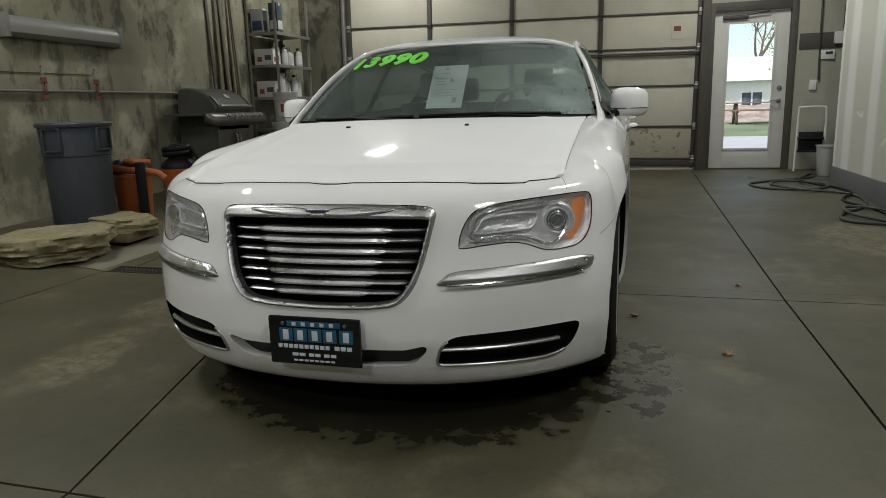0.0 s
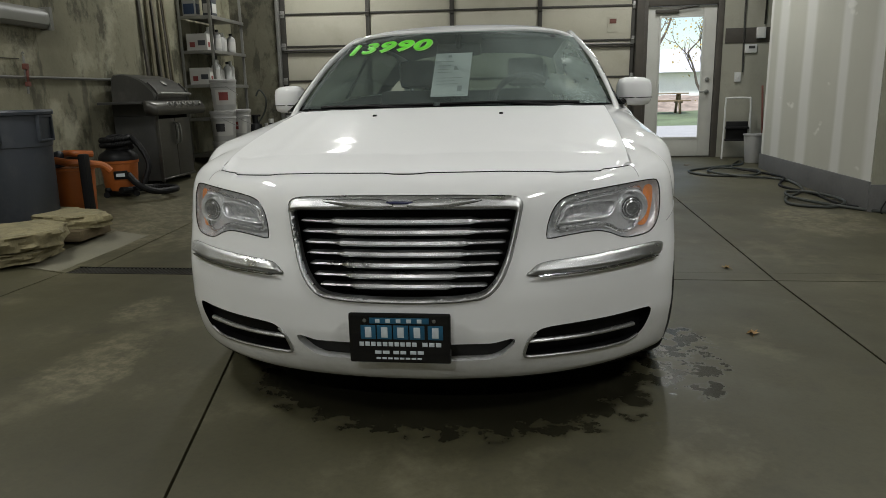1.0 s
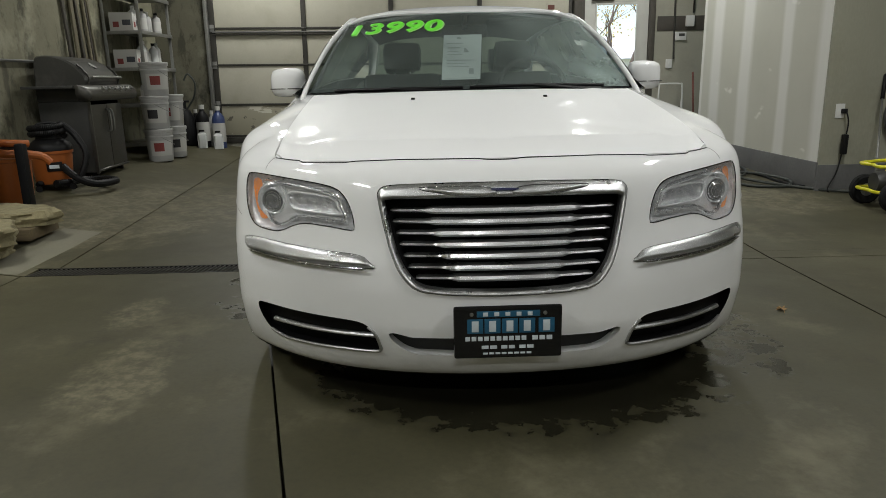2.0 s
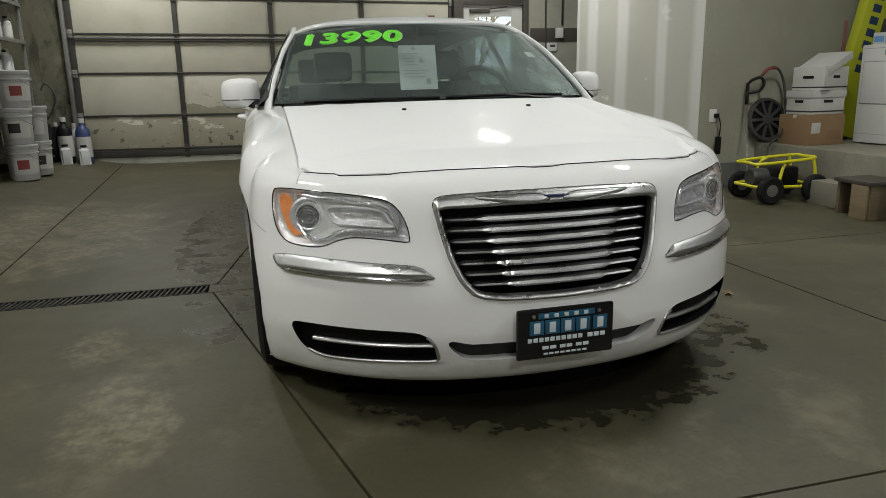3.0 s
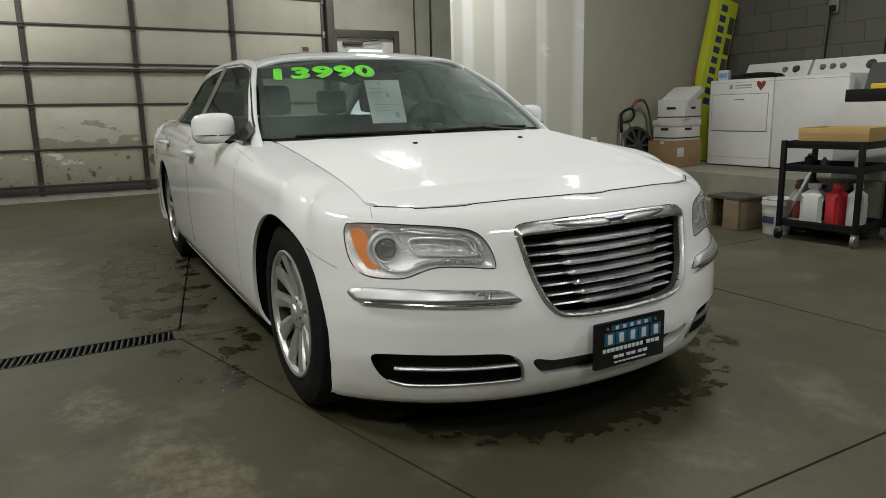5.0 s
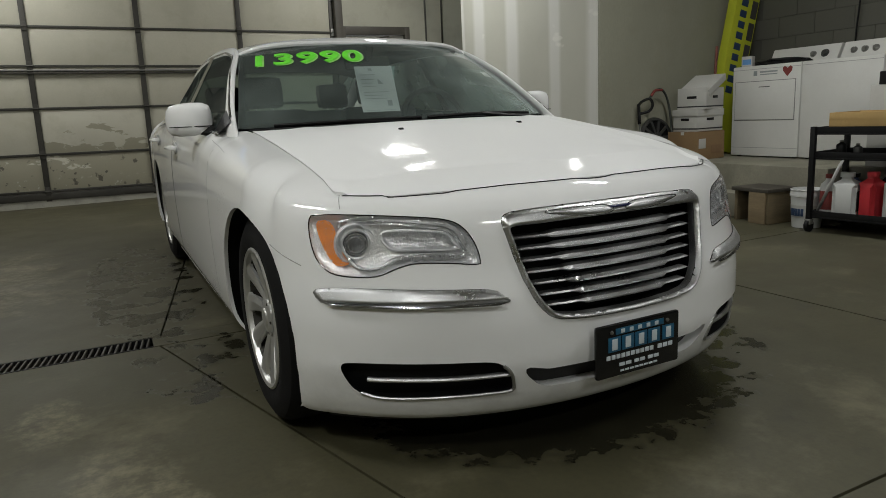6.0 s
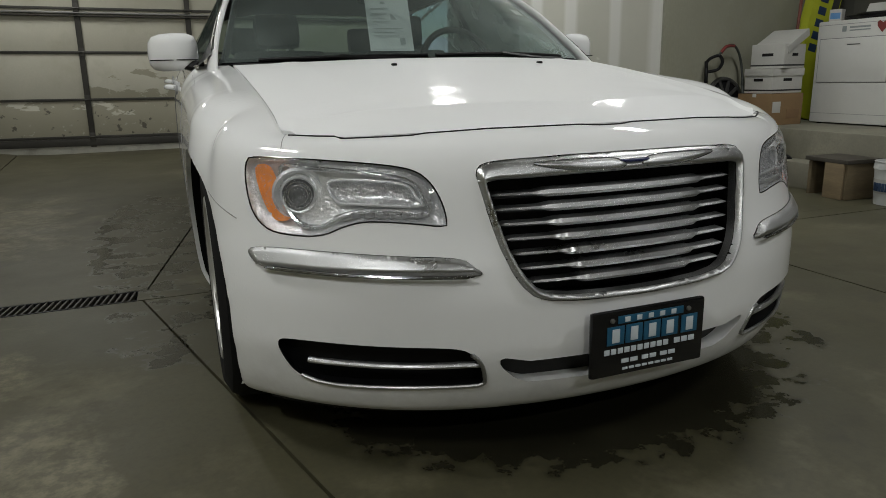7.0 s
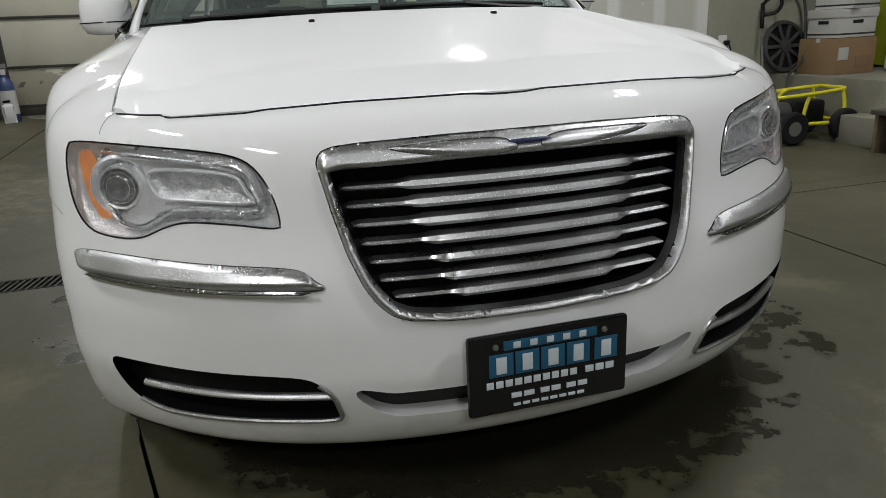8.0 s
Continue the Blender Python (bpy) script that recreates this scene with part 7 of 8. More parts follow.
def pail(x, y, z, turn, label_mat, label="white-grey five-gallon pail with a printed label"):
    p = thing("pail", pose(x, y, z, 0, 0, turn), label, "bucket", "pails by the shelf")
    part("pail_body", lathe(bmesh.new(), [(0.0, 0.004), (0.128, 0.004), (0.131, 0.012), (0.145, 0.27), (0.153, 0.272), (0.153, 0.285), (0.146, 0.288), (0.148, 0.325), (0.156, 0.327), (0.156, 0.34), (0.148, 0.345)], 32), PAIL, p)
    part("pail_lid", lathe(bmesh.new(), [(0.156, 0.337), (0.159, 0.345), (0.157, 0.362), (0.148, 0.366), (0.142, 0.358), (0.0, 0.356)], 32, None, False), PAIL, p, "snap-on lid")
    bm = bmesh.new()
    arc = np.linspace(-0.9, 0.9, 16)
    a = [bm.verts.new((0.1385 * math.cos(t), 0.1385 * math.sin(t), 0.07)) for t in arc]
    b = [bm.verts.new((0.1455 * math.cos(t), 0.1455 * math.sin(t), 0.24)) for t in arc]
    for k in range(15):
        bm.faces.new((a[k], a[k + 1], b[k + 1], b[k]))
    part("label", bm, LABEL_WHITE, p)
    bm = bmesh.new()
    arc = np.linspace(-0.6, 0.15, 10)
    a = [bm.verts.new((0.142 * math.cos(t), 0.142 * math.sin(t), 0.12)) for t in arc]
    b = [bm.verts.new((0.1465 * math.cos(t), 0.1465 * math.sin(t), 0.215)) for t in arc]
    for k in range(9):
        bm.faces.new((a[k], a[k + 1], b[k + 1], b[k]))
    part("label_mark", bm, label_mat, p)
    part("bail", tube(bmesh.new(), [(0.16 * math.cos(t), 0.16 * math.sin(t), 0.28 - 0.1 * math.sin(t)) for t in np.linspace(0, math.pi, 20)], 0.003, 6), GALV, p, "wire bail")


pz = fl(-3.31, 5.98)
pail(-3.33, 6.04, pz, -60, LABEL_RED)
pail(-3.335, 6.04, pz + 0.366, -70, LABEL_BLACK)
pail(-3.31, 6.06, pz + 0.732, -55, LABEL_RED)
pail(-3.3, 6.4, fl(-3.3, 6.4), -50, LABEL_BLACK)
pail(-3.3, 6.41, fl(-3.3, 6.4) + 0.366, -80, LABEL_RED)
for k, (x, y) in enumerate(((-3.26, 7.3), (-3.08, 7.4))):
    z = fl(x, y)
    bottle("jug", pose(x, y, z, 0, 0, 20), 0.085, 0.24, MILK_PLASTIC, BLACK, "milky plastic jug standing by the garage door", "jug", None, True)
    bottle("jug", pose(x - 0.02, y + 0.14, z, 0, 0, 50), 0.085, 0.56, BLUE_PLASTIC if k else BLACK, LABEL_WHITE, "tall dark sprayer bottle by the garage door", "bottle", LABEL_WHITE)
    bottle("bottle", pose(x - 0.13, y + 0.22, z, 0, 0, 10), 0.06, 0.5, PAIL if k else BLACK, LABEL_WHITE, "plastic spray bottle in the corner by the garage door", "bottle", LABEL_WHITE if k else None)
sp = thing("pump_sprayer", pose(-3.5, 7.4, fl(-3.5, 7.4)), "black pump sprayer with a curled hose in the corner", "sprayer")
part("tank", lathe(bmesh.new(), [(0.0, 0.0), (0.12, 0.0), (0.125, 0.02), (0.125, 0.36), (0.08, 0.45), (0.04, 0.47), (0.04, 0.56), (0.0, 0.56)], 28), BLACK, sp)
part("hose", tube(bmesh.new(), spline([(0.03, 0, 0.45), (0.15, 0.0, 0.62), (0.2, -0.05, 0.8), (0.12, -0.05, 0.92), (0.06, -0.05, 0.84)], 8), 0.012), HOSE, sp)
part("handle", tube(bmesh.new(), [(-0.08, 0, 0.57), (0.08, 0, 0.57)], 0.014), BLACK, sp)

# loose trim strips leaning in the corner
rp = random.Random(3)
for k in range(8):
    y = 5.44 + 0.075 * k + rp.uniform(-0.03, 0.03)
    st = thing("trim_strip", pose(-3.84, y, fl(-3.84, y), rp.uniform(-1.5, 1.5), -2.0, rp.uniform(-15, 15)), "long weathered trim strip leaning on the concrete wall", "board", "leaning strips")
    bm = boxed((-0.012, -0.022, 0.0), (0.012, 0.022, 3.0 + rp.uniform(-0.3, 0.3)), 0.004)
    part("strip_board", bm, TRIM_WOOD if k % 3 else DARK_TRIM, st)


def flagstone(x, y, z, lx, ly, h, turn, seed, label, tilt=0.0):
    """A split slab: an angular outline, ragged broken sides and a nearly flat bedding face on top."""
    rnd = random.Random(seed)
    corners = []
    for k in range(9):
        a = 2 * math.pi * (k + rnd.uniform(-0.25, 0.25)) / 9
        q = (abs(math.cos(a)) ** 4 + abs(math.sin(a)) ** 4) ** -0.25
        w = q * rnd.uniform(0.84, 1.04)
        corners.append((lx / 2 * w * math.cos(a), ly / 2 * w * math.sin(a)))
    ring = resample(corners, 0.025)
    bm = bmesh.new()
    rows = []
    for level in (0.0, 0.2, 0.4, 0.55, 0.75, 0.9, 1.0):
        row = []
        for k, (px, py) in enumerate(ring):
            step = 0.035 * noise.noise((px * 6, py * 6, round(level * 4) * 1.7 + seed)) + 0.018 * noise.noise((px * 22, py * 22, level * 9 + seed)) - 0.012 * (level > 0.95)
            g = 1 + step / max(0.1, math.hypot(px, py))
            row.append(bm.verts.new((px * g, py * g, h * level + 0.012 * noise.noise((px * 5, py * 5, seed)) * level)))
        rows.append(row)
    n = len(ring)
    for f in (0.86, 0.6, 0.3):
        rows.append([bm.verts.new((v.co.x * f, v.co.y * f, h + 0.012 * noise.noise((v.co.x * f * 6, v.co.y * f * 6, seed)) + 0.006 * noise.noise((v.co.x * f * 20, v.co.y * f * 20, seed)))) for v in rows[6]])
    for a, b in zip(rows, rows[1:]):
        for k in range(n):
            bm.faces.new((a[k], a[(k + 1) % n], b[(k + 1) % n], b[k]))
    bm.faces.new(rows[-1])
    bm.faces.new(rows[0])
    st = part("flagstone", bm, STONE, None, flat_angle=0.45)
    st.matrix_world = pose(x, y, z, tilt, 0, turn)
    return tagged(st, label, "stone", "stacked flagstones")


s0 = fl(-3.0, 2.1)
flagstone(-3.1, 2.0, s0, 0.74, 0.62, 0.075, 66, 2, "rough buff sandstone slab lying on the floor")
flagstone(-3.07, 2.0, s0 + 0.084, 0.86, 0.64, 0.105, 57, 5, "thick buff sandstone slab stacked on another")
board = thing("board", pose(-3.06, 2.64, fl(-3.06, 2.62), 0, 0, 4), "short dark timber board under a stone", "board")
part("plank", boxed((-0.23, -0.2, 0.0), (0.23, 0.2, 0.075), 0.006), OLD_WOOD, board)
flagstone(-3.2, 2.76, fl(-3.06, 2.62) + 0.079, 0.92, 0.42, 0.095, -20, 8, "pale sandstone block resting on a timber board")

# fixtures on the old wall
wl = thing("wall_light", pose(WEST, 3.22, 1.79), "unlit wrap-around fluorescent fixture on the concrete wall", "wall light")
part("backplate", boxed((0.002, -0.64, -0.075), (0.03, 0.64, 0.085), 0.006), DIFFUSER, wl)
dif = [(0.03, 0.085), (0.07, 0.08), (0.1, 0.045), (0.105, 0.0), (0.1, -0.05), (0.07, -0.08), (0.03, -0.085)]
bm = bmesh.new()
rows = [[bm.verts.new((x, y, z)) for x, z in dif] for y in (-0.61, 0.61)]
for k in range(len(dif) - 1):
    bm.faces.new((rows[0][k], rows[0][k + 1], rows[1][k + 1], rows[1][k]))
bm.faces.new(rows[0])
bm.faces.new(rows[1])
part("diffuser", bm, DIFFUSER, wl, "cloudy ribbed diffuser")
for y in (-0.625, 0.625):
    part("end_cap", boxed((0.002, y - 0.018, -0.095), (0.112, y + 0.018, 0.1), 0.008), surface("lamp_cap_grey", (0.16, 0.16, 0.14), 0.5), wl)
tagged(part("wall_pipe", rod((WEST + 0.025, -3.0, 1.26), (WEST + 0.025, 5.4, 1.295), 0.013), GALV, None), "thin galvanised pipe along the concrete wall", "pipe")
tagged(part("wall_pipe", rod((WEST + 0.006, 2.2, 1.43), (WEST + 0.006, 3.5, 1.44), 0.003), STEEL_DARK, None), "thin cable along the concrete wall", "pipe")
for y in (2.93, 3.525):
    h = thing("bar_clamp", pose(WEST + 0.03, y, 1.15), "rusty red bar clamp hanging from the wall pipe", "clamp", "hanging clamps")
    part("clamp_bar", boxed((-0.004, -0.012, 0.0), (0.004, 0.012, 0.31), 0.002), GALV, h)
    part("jaw", boxed((-0.012, -0.02, 0.2), (0.026, 0.022, 0.25), 0.008), RUST, h)
    part("jaw", boxed((-0.012, -0.016, 0.06), (0.026, 0.02, 0.1), 0.008), RUST, h)
    part("grip", rod((0.012, 0.0, 0.1), (0.014, 0.01, 0.2), 0.011), RUST, h)
    part("hook", tube(bmesh.new(), spline([(0, 0, 0.31), (0, -0.01, 0.33), (0.01, -0.01, 0.345), (0.012, 0.0, 0.33)], 4), 0.005), GALV, h)

# ---- end wall and nook ----
st = thing("thermostat", pose(3.217, NORTH, 1.56), "white wall thermostat with a small screen", "thermostat")
part("case", boxed((-0.085, -0.028, -0.055), (0.085, -0.001, 0.055), 0.008), WHITE_METAL, st)
part("display", boxed((-0.02, -0.03, 0.0), (0.06, -0.0285, 0.035), 0.001), GRILL_DARK, st)
jb = thing("junction_box", pose(3.335, NORTH, 1.755), "small grey electrical box on the wall", "electrical box")
part("case", boxed((-0.055, -0.06, -0.07), (0.055, -0.013, 0.07), 0.006), WHITE_METAL, jb)
sw2 = thing("light_switch", pose(3.083, NORTH, 1.2), "small grey switch plate on the wall", "switch")
part("plate", boxed((-0.04, -0.03, -0.06), (0.04, -0.001, 0.06), 0.004), WHITE_METAL, sw2)
part("toggle", boxed((-0.008, -0.042, -0.015), (0.008, -0.031, 0.015), 0.002), WHITE_METAL, sw2)
tagged(part("conduit", tube(bmesh.new(), [(3.14, NORTH - 0.025, 1.26), (3.125, NORTH - 0.025, 1.9), (3.115, NORTH - 0.025, CEIL - 0.02)], 0.012), STEEL_DARK, None), "dark conduit running up the end wall", "conduit")
tagged(part("conduit", tube(bmesh.new(), [(3.38, NORTH - 0.025, 1.86), (3.4, NORTH - 0.025, CEIL - 0.02)], 0.012), STEEL_DARK, None), "dark conduit running up the end wall", "conduit")
fs = thing("folding_stool", pose(3.06, 7.56, fl(3.06, 7.56), 0, 0, -8) @ Matrix.Scale(0.79, 4), "folded white step stool with black treads by the end wall", "step stool")
part("rail", tube(bmesh.new(), spline([(-0.21, 0.0, 0.0), (-0.2, 0.03, 0.5), (-0.19, 0.06, 0.95), (-0.15, 0.065, 1.0), (0.15, 0.065, 1.0), (0.19, 0.06, 0.95), (0.2, 0.03, 0.5), (0.21, 0.0, 0.0)], 6), 0.014), WHITE_METAL, fs)
for z in (0.3, 0.5):
    part("tread", boxed((-0.185, -0.05, z), (0.185, 0.12, z + 0.03), 0.008), BLACK, fs)
part("seat", boxed((-0.17, 0.02, 0.32), (0.17, 0.05, 0.62), 0.012), BLACK, fs)
for s in (-1, 1):
    part("back_leg", rod((s * 0.2, 0.17, 0.0), (s * 0.19, 0.05, 0.75), 0.011), WHITE_METAL, fs)
broom = thing("broom", pose(3.36, 7.42, fl(3.36, 7.42), -6, 0, 20), "dark handled broom leaning in the nook", "broom")
part("stick", rod((0, 0, 0.1), (0, 0, 0.95), 0.013), RUST, broom)
part("brush", boxed((-0.15, -0.03, 0.0), (0.15, 0.03, 0.12), 0.02), BLACK, broom)
wb = thing("waste_bin", pose(3.18, 7.15, fl(3.18, 7.15)), "small pale plastic waste bin on the floor", "bin")
part("bin_body", lathe(bmesh.new(), [(0.0, 0.0), (0.11, 0.0), (0.115, 0.01), (0.14, 0.34), (0.15, 0.345), (0.15, 0.36), (0.138, 0.36), (0.112, 0.02), (0.0, 0.012)], 28), PAIL, wb)


def floor_hose(points, r, label, material=HOSE):
    path = [(p.x, p.y, fl(p.x, p.y) + r + p.z) for p in spline(points, 10)]
    return tagged(part("hose", tube(bmesh.new(), path, r, 8), material, None), label, "hose")


floor_hose([(3.05, 7.3, 0), (2.95, 6.9, 0), (2.5, 6.6, 0), (2.2, 6.3, 0), (2.35, 5.95, 0), (2.8, 5.95, 0), (2.95, 6.25, 0.01), (2.6, 6.5, 0.012), (2.4, 6.2, 0.012), (2.6, 5.85, 0.01), (2.95, 5.7, 0), (3.04, 5.4, 0), (2.95, 4.9, 0), (2.65, 4.45, 0), (2.62, 4.15, 0), (2.9, 4.05, 0), (3.07, 4.3, 0.01), (2.95, 4.7, 0.014), (2.75, 4.75, 0.01), (2.72, 4.35, 0.015), (3.05, 3.95, 0), (3.3, 3.75, 0)], 0.013, "grey-green garden hose looped along the floor by the wall")
floor_hose([(3.0, 7.2, 0), (2.8, 6.75, 0.0), (2.75, 6.35, 0.02), (3.0, 6.05, 0.0), (3.02, 5.6, 0.015), (2.85, 5.2, 0.0), (2.98, 4.7, 0.0), (3.0, 4.2, 0.0), (3.2, 3.9, 0.0)], 0.012, "dark air hose along the foot of the wall", BLACK)
ou = thing("wall_outlet", pose(3.23, 3.9, 0.72), "white wall outlet with a black plugged-in cord", "outlet")
part("plate", boxed((-0.038, -0.008, -0.06), (0.038, -0.001, 0.06), 0.003), WHITE_METAL, ou)
part("plug", boxed((0.005, -0.045, -0.02), (0.045, -0.0085, 0.02), 0.006), BLACK, ou)
part("cord", tube(bmesh.new(), spline([(0.03, -0.045, 0.0), (0.05, -0.06, -0.1), (0.035, -0.05, -0.3), (0.0, -0.06, -0.5), (-0.08, -0.09, -0.66), (0.02, -0.14, -0.7)], 8), 0.006), BLACK, ou)
part("cord_box", boxed((0.015, -0.08, -0.36), (0.06, -0.035, -0.19), 0.012), BLACK, ou, "black inline adapter on the cord")

# ---- ledge side ----


def pressure_washer():
    p = thing("pressure_washer", pose(3.37, 3.15, fl(3.37, 3.15), 0, 0, -3), "small pressure washer with a yellow tube frame and black wheels", "pressure washer")

    def loop(pts, r=0.013):
        return tube(bmesh.new(), spline(pts, 5, True), r, 10, True)

    part("tube_frame", loop([(-0.26, -0.16, 0.14), (0.24, -0.16, 0.13), (0.27, 0.0, 0.13), (0.24, 0.16, 0.13), (-0.26, 0.16, 0.14), (-0.29, 0.0, 0.14)]), YELLOW_TUBE, p)
    part("tube_frame", loop([(-0.26, -0.15, 0.33), (0.22, -0.15, 0.36), (0.25, 0.0, 0.365), (0.22, 0.15, 0.36), (-0.26, 0.15, 0.33), (-0.28, 0.0, 0.33)]), YELLOW_TUBE, p)
    for s in (-1, 1):
        part("tube_frame", tube(bmesh.new(), spline([(0.24, s * 0.16, 0.13), (0.245, s * 0.155, 0.25), (0.22, s * 0.15, 0.36)], 5), 0.013), YELLOW_TUBE, p)
        part("tube_frame", tube(bmesh.new(), spline([(-0.1, s * 0.16, 0.135), (-0.06, s * 0.155, 0.3), (0.0, s * 0.15, 0.345)], 5), 0.013), YELLOW_TUBE, p)
    for x, s in ((-0.2, -1), (-0.2, 1), (0.22, -1), (0.22, 1)):
        w = part("wheel", lathe(bmesh.new(), [(0.05, -0.03), (0.1, -0.035), (0.115, -0.02), (0.115, 0.02), (0.1, 0.035), (0.05, 0.03)], 28, Matrix.Translation((x, s * 0.2, 0.115)) @ Matrix.Rotation(radians(90), 4, "X")), RUBBER, p)
        part("wheel_hub", lathe(bmesh.new(), [(0.0, -0.032), (0.052, -0.03), (0.052, 0.03), (0.0, 0.032)], 20, Matrix.Translation((x, s * 0.2, 0.115)) @ Matrix.Rotation(radians(90), 4, "X")), GALV, w)
    part("engine", boxed((-0.12, -0.1, 0.1), (0.14, 0.1, 0.29), 0.03), BLACK, p)
    part("pump", lathe(bmesh.new(), [(0.0, 0.0), (0.07, 0.0), (0.08, 0.03), (0.08, 0.14), (0.0, 0.16)], 24, Matrix.Translation((-0.26, 0, 0.2)) @ Matrix.Rotation(radians(90), 4, "Y")), GRILL_DARK, p)
    part("axle", rod((-0.2, -0.18, 0.115), (-0.2, 0.18, 0.115), 0.01), STEEL_DARK, p)
    part("axle", rod((0.22, -0.18, 0.115), (0.22, 0.18, 0.115), 0.01), STEEL_DARK, p)
    return p


pressure_washer()
wand = thing("spray_wand", pose(3.3, 3.45, fl(3.3, 3.45)), "steel spray wand with a black trigger leaning on the wall", "spray wand")
part("lance", rod((-0.02, -0.06, 0.0), (0.2, 0.33, 0.78), 0.009), GALV, wand)
part("lance_sleeve", rod((0.2, 0.33, 0.78), (0.25, 0.4, 0.97), 0.016), BLACK, wand)
part("trigger_grip", tube(bmesh.new(), spline([(0.25, 0.4, 0.96), (0.28, 0.38, 1.0), (0.34, 0.34, 1.02), (0.36, 0.32, 0.96), (0.33, 0.34, 0.9), (0.25, 0.38, 0.88)], 5), 0.014), BLACK, wand)
part("wand_hose", tube(bmesh.new(), spline([(0.33, 0.34, 1.02), (0.43, 0.36, 1.1), (0.53, 0.36, 1.1), (0.61, 0.36, 0.97), (0.6, 0.3, 0.72), (0.5, 0.2, 0.52), (0.3, 0.1, 0.42), (0.12, -0.1, 0.33)], 10), 0.011), HOSE, wand, "dark spray hose")
part("hose_end", tube(bmesh.new(), spline([(0.36, 0.345, 1.045), (0.43, 0.36, 1.1), (0.52, 0.36, 1.105)], 4), 0.014), LABEL_RED, wand)

hub = thing("wheel_cover", pose(3.79, 3.85, LEDGE_Z + 0.003, 0, 0, 0) @ Matrix.Scale(0.9, 4), "black spoked wheel cover leaning on the grey wall", "wheel cover")
tilt = Matrix.Translation((0, 0.0, 0.235)) @ Matrix.Rotation(radians(80), 4, "X")
part("rim", lathe(bmesh.new(), [(0.195, -0.02), (0.23, -0.015), (0.235, 0.0), (0.225, 0.02), (0.2, 0.025), (0.19, 0.01)], 40, tilt, False), GRILL_DARK, hub)
part("disc", lathe(bmesh.new(), [(0.0, -0.012), (0.2, -0.01), (0.2, -0.002), (0.0, -0.004)], 40, tilt), BLACK, hub)
for k in range(10):
    bm = boxed((0.05, -0.016, 0.0), (0.2, 0.016, 0.02), 0.004)
    bmesh.ops.transform(bm, matrix=tilt @ Matrix.Rotation(2 * math.pi * k / 10, 4, "Z"), verts=bm.verts)
    part("spoke", bm, GRILL_DARK, hub)
part("cap", lathe(bmesh.new(), [(0.06, 0.0), (0.055, 0.03), (0.0, 0.035)], 24, tilt), GRILL_DARK, hub)

carton("carton", pose(4.03, 3.55, LEDGE_Z + 0.001, 0, 0, 4), (0.4, 0.36, 0.27), CARDBOARD, "brown cardboard carton on the concrete ledge", "box", ((0.05, 0.4, 0.3, 0.75, LABEL_WHITE), (0.5, 0.2, 0.9, 0.5, surface("brown_print", (0.2, 0.12, 0.06), 0.8))))


def file_box(m, label, lid_tilt, open_lid):
    b = thing("file_box", m, label, "file box", "stacked file boxes")
    x, y, z = 0.18, 0.15, 0.205
    part("box_body", boxed((-x, -y, 0), (x, y, z), 0.004), WHITE_CARD, b)
    lid = boxed((-x - 0.008, -y - 0.008, -0.06), (x + 0.008, y + 0.008, 0.004), 0.004)
    bmesh.ops.transform(lid, matrix=Matrix.Translation((0.02 if open_lid else 0, 0, z + (0.05 if open_lid else 0.002))) @ Matrix.Rotation(radians(lid_tilt), 4, "Y"), verts=lid.verts)
    part("box_lid", lid, WHITE_CARD, b, "loose lid" if open_lid else "")
    part("hand_hole", boxed((-0.05, -y - 0.002, z * 0.5), (0.05, -y - 0.0005, z * 0.62), 0.0005), BLACK, b)
    part("hand_hole", boxed((-x - 0.002, -0.05, z * 0.5), (-x - 0.0005, 0.05, z * 0.62), 0.0005), BLACK, b)
    part("box_stripe", boxed((-x - 0.0015, -y - 0.0015, 0.02), (x, y, 0.032), 0.0005), LABEL_BLACK, b)
    return b


file_box(pose(4.05, 3.55, LEDGE_Z + 0.274, 0, 0, 2), "white cardboard file box stacked on a carton", 0, False)
file_box(pose(4.08, 3.55, LEDGE_Z + 0.486, 0, 0, 16), "white cardboard file box with its lid askew", -24, True)

